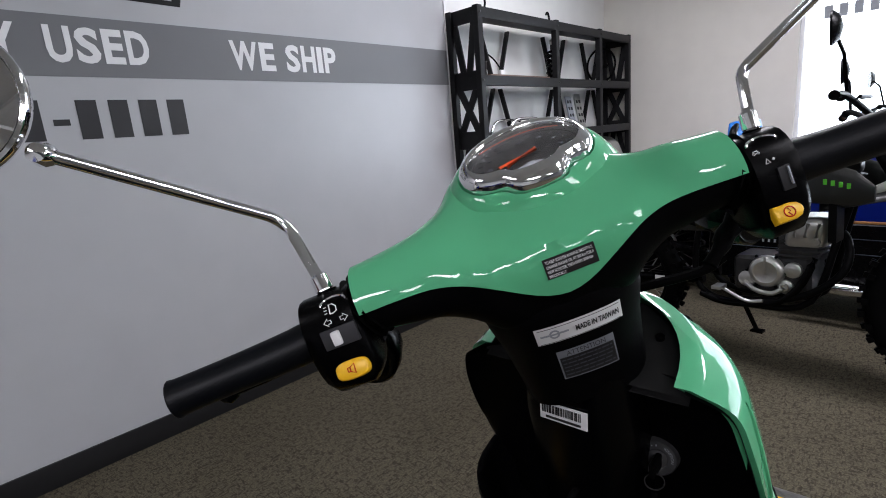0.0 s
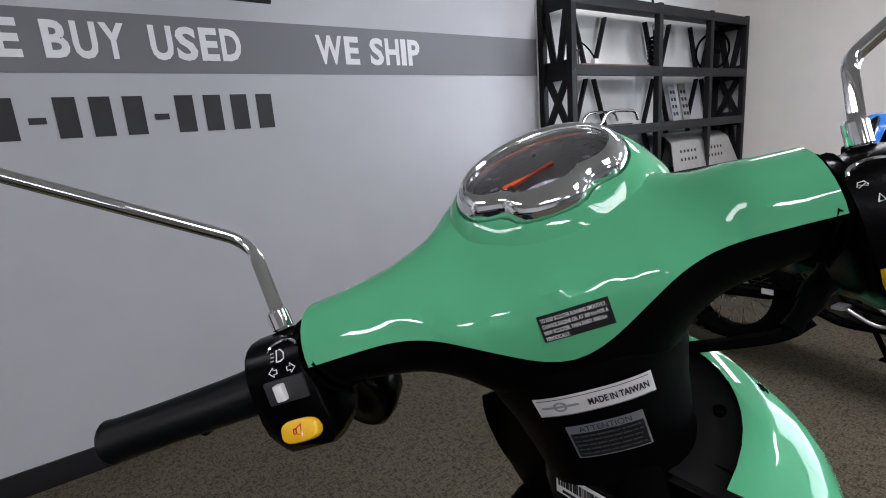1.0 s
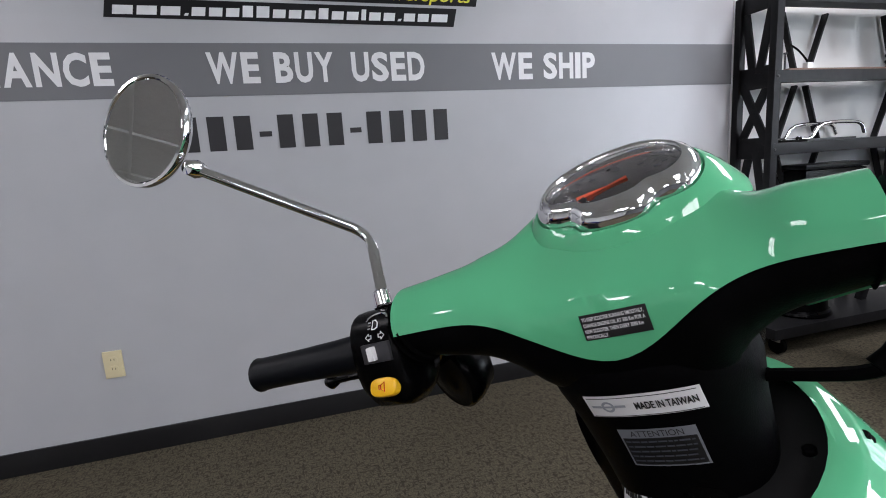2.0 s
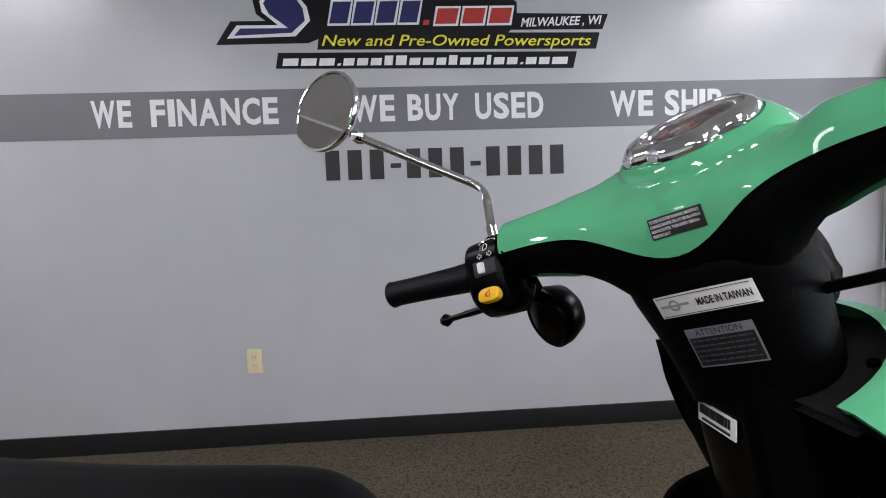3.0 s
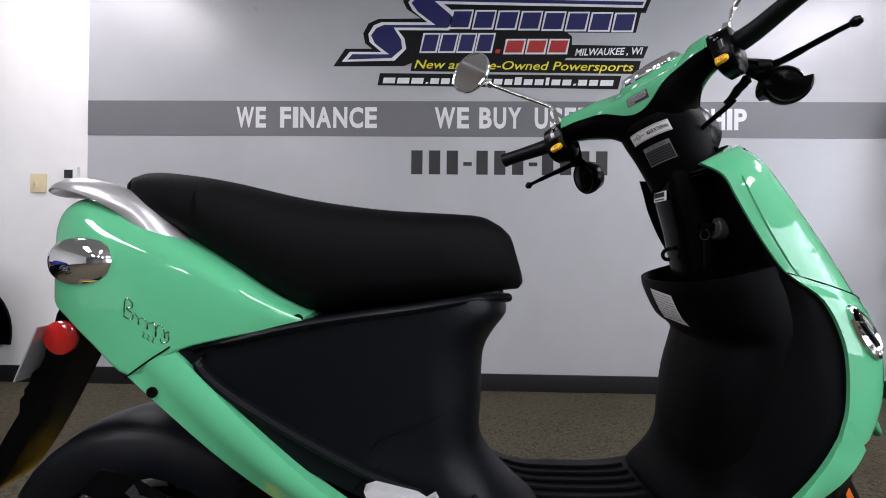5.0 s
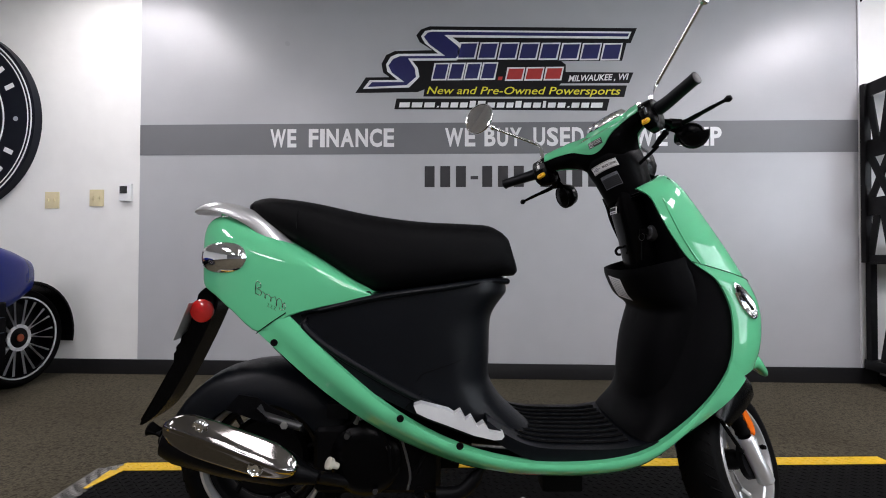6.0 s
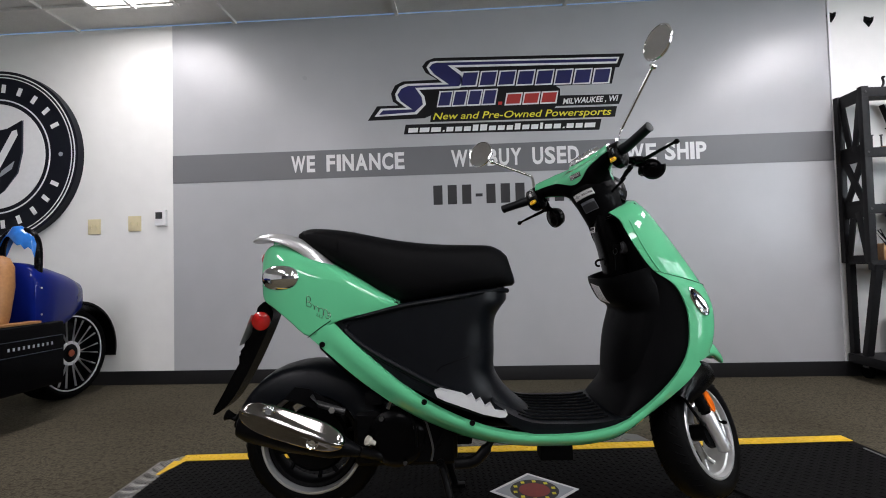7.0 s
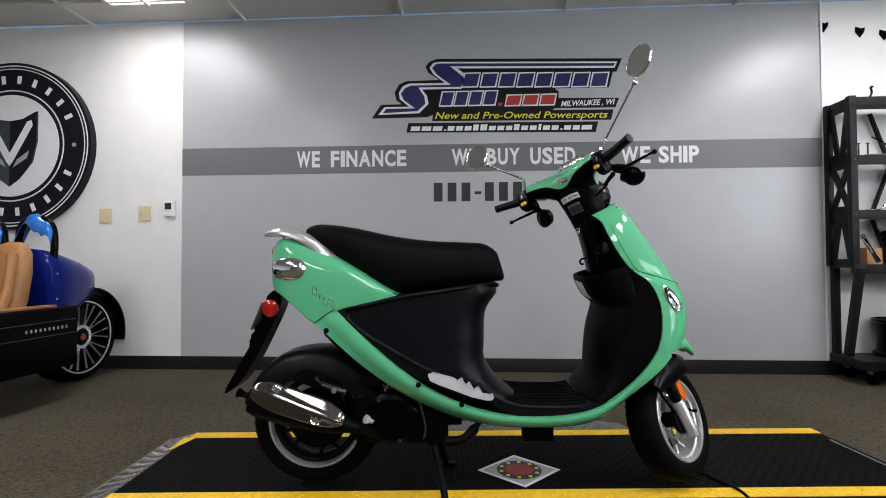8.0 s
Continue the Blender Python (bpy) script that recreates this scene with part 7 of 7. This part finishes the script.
for s in (-1, 1):
    yc = s * 0.165
    se = part("seat", skin(BM(), [[(x - 0.13, yc + w * a, z + 0.06 * b) for a, b in oval(1, 1, 20, 2.8)] for x, z, w in ((1.32, 0.47, 0.11), (1.26, 0.48, 0.135), (0.95, 0.44, 0.14), (0.82, 0.45, 0.13))]), TAN, car, "tan leather bucket seat", 60)
    part("backrest", skin(BM(), [[(x - 0.13 + d * a, yc + w * b, z) for a, b in oval(1, 1, 24, 2.8)] for x, z, w, d in ((0.86, 0.46, 0.140, 0.07), (0.82, 0.60, 0.148, 0.075), (0.775, 0.76, 0.135, 0.065), (0.745, 0.87, 0.105, 0.055), (0.735, 0.92, 0.07, 0.04), (0.732, 0.935, 0.03, 0.02))]), TAN, se, "", 60)
    for k in (-0.085, 0.085):
        part("bolster", tube(BM(), smooth_path([(1.02, yc + k * 1.35, 0.51), (0.85, yc + k * 1.42, 0.53), (0.77, yc + k * 1.40, 0.62), (0.72, yc + k * 1.15, 0.76), (0.68, yc + k * 0.8, 0.86)], 4), [0.03] * 9 + [0.026] * 8, 10), TAN, se)
        part("stitching", tube(BM(), smooth_path([(0.805, yc + k, 0.50), (0.767, yc + k, 0.62), (0.708, yc + k * 0.9, 0.78), (0.667, yc + k * 0.6, 0.87)], 4), 0.003, 5), STITCH, se)
    hp = part("roll_hoop", tube(BM(), smooth_path([(0.46, yc - 0.115, 0.80), (0.46, yc - 0.115, 0.98), (0.46, yc - 0.08, 1.06), (0.46, yc, 1.085), (0.46, yc + 0.08, 1.06), (0.46, yc + 0.115, 0.98), (0.46, yc + 0.115, 0.80)], 4), 0.021, 12), CARBLACK, car, "gloss black roll hoop")
    rings = []
    for i in range(15):
        q = -1.10 + 2.2 * i / 14
        zz = 1.088 - 0.085 * q * q - 0.012 * math.sin(5 * q)
        drop = 0.05 + 0.05 * (q > 0.6) + 0.03 * math.sin(4 * q + s)
        rings.append([(0.46 + dx + 0.012 * math.sin(3 * q + dx * 30), yc + 0.11 * q, zz + dz * (drop / 0.05 if dz < -0.03 else 1) + 0.010 * math.sin(7 * q + dx * 40)) for dx, dz in ((-0.034, -0.05), (-0.027, 0.010), (0.0, 0.026), (0.027, 0.010), (0.046, -0.04), (0.042, -0.045), (0.023, 0.006), (0, 0.021), (-0.023, 0.006), (-0.03, -0.05))])
    part("protective_film", skin(BM(), rings), FILM, hp, "loose blue protective film", 60)


copy_thing(car, pose(3.84, 1.16, 0, 0, 0, 268))


# dirt bikes along the side wall
def dirt_bike(m, colour, label, blue=False):
    b = thing("motorcycle", m, label, "motorcycle", "motorcycles by the window")
    body = mat("bike_plastic", colour, 0.3, grain=0.05)
    lime = mat("lime_print", (0.10, 0.55, 0.03), 0.4)

    def knobby(c, r, w, turn=None):
        c = Vector(c)
        T = turn if turn is not None else Matrix.Identity(4)
        prof = [(w / 2 * math.cos(2 * math.pi * k / 14), r - 0.05 + 0.045 * math.sin(2 * math.pi * k / 14)) for k in range(14)]
        wh = part("wheel", place(ring_lathe(BM(), c, (0, 1, 0), prof, 48), T), RUBBER, b, "knobby black tyre on a spoked rim", 60)
        bm = BM()
        for i in range(40):
            a = 2 * math.pi * i / 40
            for y in ((-0.030, 0.030) if i % 2 else (-0.045, 0.0, 0.045)):
                rr = r - 0.002 - (0.014 if abs(y) > 0.04 else 0)
                box(bm, (0, y, rr), (0.022, 0.02, 0.022), 0, Matrix.Translation(c) @ Matrix.Rotation(a, 4, "Y"))
        tagged(part("knob_pattern", place(bm, T), RUBBER, wh), kind="stuff")
        part("rim", place(ring_lathe(BM(), c, (0, 1, 0), [(-0.022, r - 0.085), (0.022, r - 0.085), (0.018, r - 0.105), (-0.018, r - 0.105)], 48), T), ENGINE, wh)
        part("hub", place(lathe(BM(), c - Vector((0, 0.06, 0)), (0, 1, 0), [(0, 0), (0, 0.03), (0.02, 0.055), (0.03, 0.03), (0.09, 0.03), (0.10, 0.055), (0.12, 0.03), (0.12, 0)], 24), T), ALU, wh)
        for i in range(32):
            a = 2 * math.pi * i / 32
            s = 1 if i % 2 else -1
            part("spoke", place(tube(BM(), [c + Vector((0.05 * math.cos(a + s * 0.5), s * 0.04, 0.05 * math.sin(a + s * 0.5))), c + Vector(((r - 0.10) * math.cos(a), s * 0.006, (r - 0.10) * math.sin(a)))], 0.0022, 5), T), ALU, wh)
        part("brake_disc", place(ring_lathe(BM(), c + Vector((0, -0.065, 0)), (0, 1, 0), [(-0.002, 0.105), (0.002, 0.105), (0.002, 0.075), (-0.002, 0.075)], 32), T), ALU, wh)
        return wh
    knobby((-0.68, 0, 0.315), 0.315, 0.11)
    fa = Vector((0.74, 0, 0.345))
    hd = Vector((0.42, 0, 0.98))
    axis = (hd - fa).normalized()
    T = Matrix.Translation(hd) @ Matrix.Rotation(radians(14), 4, axis) @ Matrix.Translation(-hd)
    knobby(fa, 0.345, 0.085, T)
    for s in (-1, 1):
        o = Vector((0, s * 0.095, 0))
        fk = part("fork_leg", place(tube(BM(), [fa + o - axis * 0.03, fa + o + axis * 0.05, fa + o + axis * 0.36, fa + o + axis * 0.37, fa + o + axis * 0.80], [0.022, 0.03, 0.03, 0.024, 0.024], 14), T), ENGINE, b)
        part("fork_guard", place(box(BM(), (0, 0, 0), (0.05, 0.02, 0.26), 0.006, Matrix.Translation(fa + o * 1.25 + axis * 0.20) @ axis.to_track_quat("Z", "Y").to_matrix().to_4x4()), T), SATIN, fk)
    for z in (0.0, -0.17):
        part("triple_clamp", place(box(BM(), (0, 0, 0), (0.07, 0.25, 0.035), 0.01, Matrix.Translation(hd + axis * z) @ axis.to_track_quat("Z", "Y").to_matrix().to_4x4()), T), ALU, b)
    hb = part("handlebar", place(tube(BM(), smooth_path([(0.30, -0.40, 1.13), (0.33, -0.28, 1.14), (0.40, -0.10, 1.08), (0.40, 0.10, 1.08), (0.33, 0.28, 1.14), (0.30, 0.40, 1.13)], 5), 0.012, 10), T), ENGINE, b)
    for s in (-1, 1):
        part("grip", place(tube(BM(), [(0.315, s * 0.30, 1.137), (0.30, s * 0.41, 1.13)], 0.018, 12), T), RUBBER, hb)
        part("lever", place(tube(BM(), smooth_path([(0.36, s * 0.26, 1.13), (0.40, s * 0.30, 1.125), (0.37, s * 0.42, 1.115)], 4), 0.006, 8), T), SATIN, hb)
        part("mirror_stem", place(tube(BM(), [(0.33, s * 0.27, 1.15), (0.32, s * 0.33, 1.28), (0.30, s * 0.40, 1.33)], 0.006, 8), T), SATIN, hb)
        part("mirror", place(lathe(BM(), (0.29, s * 0.44, 1.35), (-1, 0, 0), [(-0.03, 0.0), (-0.02, 0.04), (0, 0.058), (0.006, 0.056), (0.006, 0)], 24), T), SATIN, hb)
    part("front_fender", place(skin(BM(), [[(x, w * a, z + 0.012 * b - 0.05 * abs(a) ** 2 * 0.6) for a, b in oval(1, 1, 16, 2.4)] for x, z, w in ((0.25, 0.74, 0.05), (0.45, 0.78, 0.08), (0.70, 0.79, 0.085), (0.95, 0.75, 0.07), (1.06, 0.70, 0.04))]), T), body, b, "", 60)
    part("headlight_mask", place(skin(BM(), [[(x, w * a, z + h * b) for a, b in oval(1, 1, 20, 2.6)] for x, z, w, h in ((0.46, 0.93, 0.10, 0.12), (0.54, 0.92, 0.10, 0.12), (0.60, 0.91, 0.08, 0.09), (0.62, 0.90, 0.05, 0.06))]), T), body, b, "", 60)
    # frame, tank, seat, shrouds
    for s in (-1, 1):
        part("frame_tube", tube(BM(), smooth_path([(0.38, s * 0.02, 0.86), (0.32, s * 0.05, 0.60), (0.24, s * 0.09, 0.32), (0.05, s * 0.10, 0.27), (-0.20, s * 0.10, 0.30), (-0.26, s * 0.09, 0.45), (-0.22, s * 0.08, 0.75)], 4), 0.015, 10), ENGINE, b)
        part("swingarm", tube(BM(), [(-0.22, s * 0.09, 0.38), (-0.45, s * 0.09, 0.34), (-0.70, s * 0.085, 0.315)], [0.022, 0.024, 0.02], 10, 1.5), ENGINE, b)
        shr = part("shroud", skin(BM(), [[(x, s * (y + 0.012 * a), z + h * bb) for a, bb in oval(1, 1, 16, 2.6)] for x, y, z, h in ((0.02, 0.09, 0.84, 0.05), (0.15, 0.13, 0.84, 0.075), (0.30, 0.165, 0.845, 0.085), (0.40, 0.17, 0.82, 0.07), (0.46, 0.165, 0.80, 0.03))]), body, b, "", 60)
        if not blue:
            for i in range(4):
                part("graphic_bar", box(BM(), (0.305 + 0.026 * i, s * (0.1725 + 0.001 * i), 0.850 - 0.006 * i), (0.014, 0.012, 0.022), 0.002), lime, shr)
        part("side_cover", box(BM(), (-0.30, s * 0.10, 0.70), (0.34, 0.03, 0.17), 0.012), body, b)
    part("tank", skin(BM(), [[(x, w * a, z + h * bb) for a, bb in oval(1, 1, 24, 2.5)] for x, z, w, h in ((-0.10, 0.83, 0.08, 0.05), (0.05, 0.86, 0.13, 0.08), (0.22, 0.89, 0.14, 0.10), (0.34, 0.90, 0.09, 0.07), (0.38, 0.90, 0.04, 0.03))]), body, b, "", 60)
    part("saddle", skin(BM(), [[(x, w * a, z + h * bb) for a, bb in oval(1, 1, 20, 3.0)] for x, z, w, h in ((0.10, 0.93, 0.06, 0.03), (-0.05, 0.91, 0.10, 0.05), (-0.30, 0.89, 0.12, 0.055), (-0.60, 0.90, 0.10, 0.045), (-0.72, 0.905, 0.06, 0.03))]), VINYL, b, "", 60)
    part("rear_fender", skin(BM(), [[(x, w * a, z + 0.015 * bb) for a, bb in oval(1, 1, 16, 2.6)] for x, z, w in ((-0.45, 0.80, 0.10), (-0.70, 0.85, 0.10), (-0.95, 0.84, 0.08), (-1.08, 0.80, 0.05))]), body, b, "", 60)
    # engine, its right side to the room
    CASE = mat("dark_cast_case", (0.035, 0.035, 0.036), 0.45, metal=0.5, grain=0.25, bump=0.2, bscale=200)
    e = part("engine", box(BM(), (0.08, 0, 0.42), (0.32, 0.19, 0.17), 0.04, None, 3), CASE, b, "cast engine with aluminium covers")
    part("clutch_cover", lathe(BM(), (0.07, -0.09, 0.44), (0, -1, 0), [(0, 0.074), (0.022, 0.072), (0.030, 0.066), (0.033, 0.060), (0.036, 0.050), (0.034, 0.046), (0.035, 0)], 32), ALU, e)
    part("cover_web", box(BM(), (0.07, -0.126, 0.47), (0.012, 0.006, 0.085), 0.002), ALU, e)
    part("oil_filter_cover", lathe(BM(), (0.175, -0.085, 0.455), (0, -1, 0), [(0, 0.036), (0.026, 0.034), (0.030, 0.026), (0.030, 0)], 20), ALU, e)
    part("water_pump", lathe(BM(), (0.145, -0.085, 0.375), (0, -1, 0), [(0, 0.034), (0.020, 0.032), (0.026, 0.018), (0.036, 0.016), (0.036, 0)], 20), ALU, e)
    part("generator_cover", lathe(BM(), (-0.015, -0.08, 0.395), (0, -1, 0), [(0, 0.040), (0.024, 0.036), (0.030, 0.020), (0.030, 0)], 20), ALU, e)
    part("water_pipe", tube(BM(), smooth_path([(0.145, -0.115, 0.375), (0.10, -0.125, 0.345), (0.03, -0.12, 0.350), (-0.02, -0.115, 0.385)], 4), 0.011, 10), ALU, e)
    part("cylinder", box(BM(), (0.18, 0, 0.55), (0.15, 0.15, 0.14), 0.015), CASE, e)
    for i in range(4):
        part("fin", box(BM(), (0.18 + 0.005 * i, 0, 0.515 + 0.022 * i), (0.165, 0.172, 0.008), 0.002), CASE, e)
    part("head_cover", skin(BM(), [[(x + dx * a, w * c, z) for a, c in oval(1, 1, 24, 5.0)] for z, x, dx, w in ((0.560, 0.205, 0.076, 0.090), (0.575, 0.207, 0.082, 0.097), (0.650, 0.218, 0.080, 0.097), (0.680, 0.222, 0.074, 0.092), (0.688, 0.224, 0.062, 0.082))]), ALU, e, "silver cam cover", 50)
    for dx in (0.175, 0.215, 0.255):
        part("cover_rib", tube(BM(), [(dx, -0.098, 0.605), (dx + 0.012, -0.098, 0.665)], 0.008, 8), ALU, e)
    part("cover_bolt", lathe(BM(), (0.26, -0.094, 0.585), (0, -1, 0), [(0, 0.014), (0.012, 0.012), (0.012, 0)], 10), ALU, e)
    part("frame_cradle", tube(BM(), smooth_path([(0.26, -0.11, 0.52), (0.20, -0.13, 0.38), (0.10, -0.135, 0.30), (-0.10, -0.13, 0.275), (-0.22, -0.12, 0.30)], 4), 0.016, 10), SATIN, b, "black lower frame tube")
    part("swingarm_guard", tube(BM(), [(-0.24, -0.12, 0.37), (-0.46, -0.125, 0.36), (-0.66, -0.12, 0.345)], [0.026, 0.024, 0.018], 10), SATIN, b)
    part("arm_sticker", box(BM(), (-0.42, -0.151, 0.362), (0.055, 0.003, 0.026)), WHITE, b, "small white sticker")
    for i in range(6):
        a = 2 * math.pi * i / 6
        part("bolt", lathe(BM(), (0.07 + 0.080 * math.cos(a), -0.105, 0.44 + 0.080 * math.sin(a)), (0, -1, 0), [(0, 0.007), (0.008, 0.006), (0.008, 0)], 8), ENGINE, e)
    part("exhaust_pipe", tube(BM(), smooth_path([(0.26, 0, 0.66), (0.35, -0.05, 0.60), (0.36, -0.10, 0.48), (0.27, -0.125, 0.38), (0.12, -0.13, 0.315), (-0.04, -0.11, 0.295)], 5), 0.016, 12), ENGINE, b)
    part("mid_pipe", tube(BM(), smooth_path([(-0.10, -0.09, 0.60), (-0.18, -0.12, 0.64), (-0.30, -0.13, 0.68)], 4), 0.019, 12), ENGINE, b)
    part("silencer", tube(BM(), [(-0.30, -0.13, 0.68), (-0.34, -0.14, 0.69), (-0.75, -0.16, 0.80), (-0.79, -0.16, 0.81)], [0.025, 0.05, 0.055, 0.03], 18), ENGINE, b)
    part("radiator", box(BM(), (0.33, -0.12, 0.72), (0.03, 0.10, 0.24), 0.006), ENGINE, b)
    part("shock_spring", tube(BM(), [(-0.24 + 0.035 * math.cos(0.45 * i) - 0.0012 * i, 0.035 * math.sin(0.45 * i), 0.40 + 0.003 * i) for i in range(84)], 0.007, 6), SATIN, b)
    part("foot_peg", box(BM(), (-0.12, -0.15, 0.355), (0.045, 0.07, 0.016), 0.004), ALU, b)
    part("brake_pedal", tube(BM(), smooth_path([(-0.14, -0.13, 0.36), (-0.08, -0.145, 0.335), (0.0, -0.145, 0.30), (0.07, -0.145, 0.31)], 4), 0.008, 8), ALU, b)
    part("kickstand", tube(BM(), smooth_path([(-0.18, 0.11, 0.34), (-0.14, 0.16, 0.20), (-0.10, 0.24, 0.012)], 4), 0.012, 8), SATIN, b)
    part("stand_foot", box(BM(), (-0.10, 0.245, 0.008), (0.06, 0.05, 0.016), 0.004), SATIN, b)
    return b


dirt_bike(pose(2.86, 0.38, 0, 0, -3, -99), (0.012, 0.013, 0.012), "black off-road motorcycle with lime graphics on its side stand")
dirt_bike(pose(4.48, 0.30, 0, 0, -3, -88), (0.010, 0.03, 0.22), "blue off-road motorcycle on its side stand by the window", True)
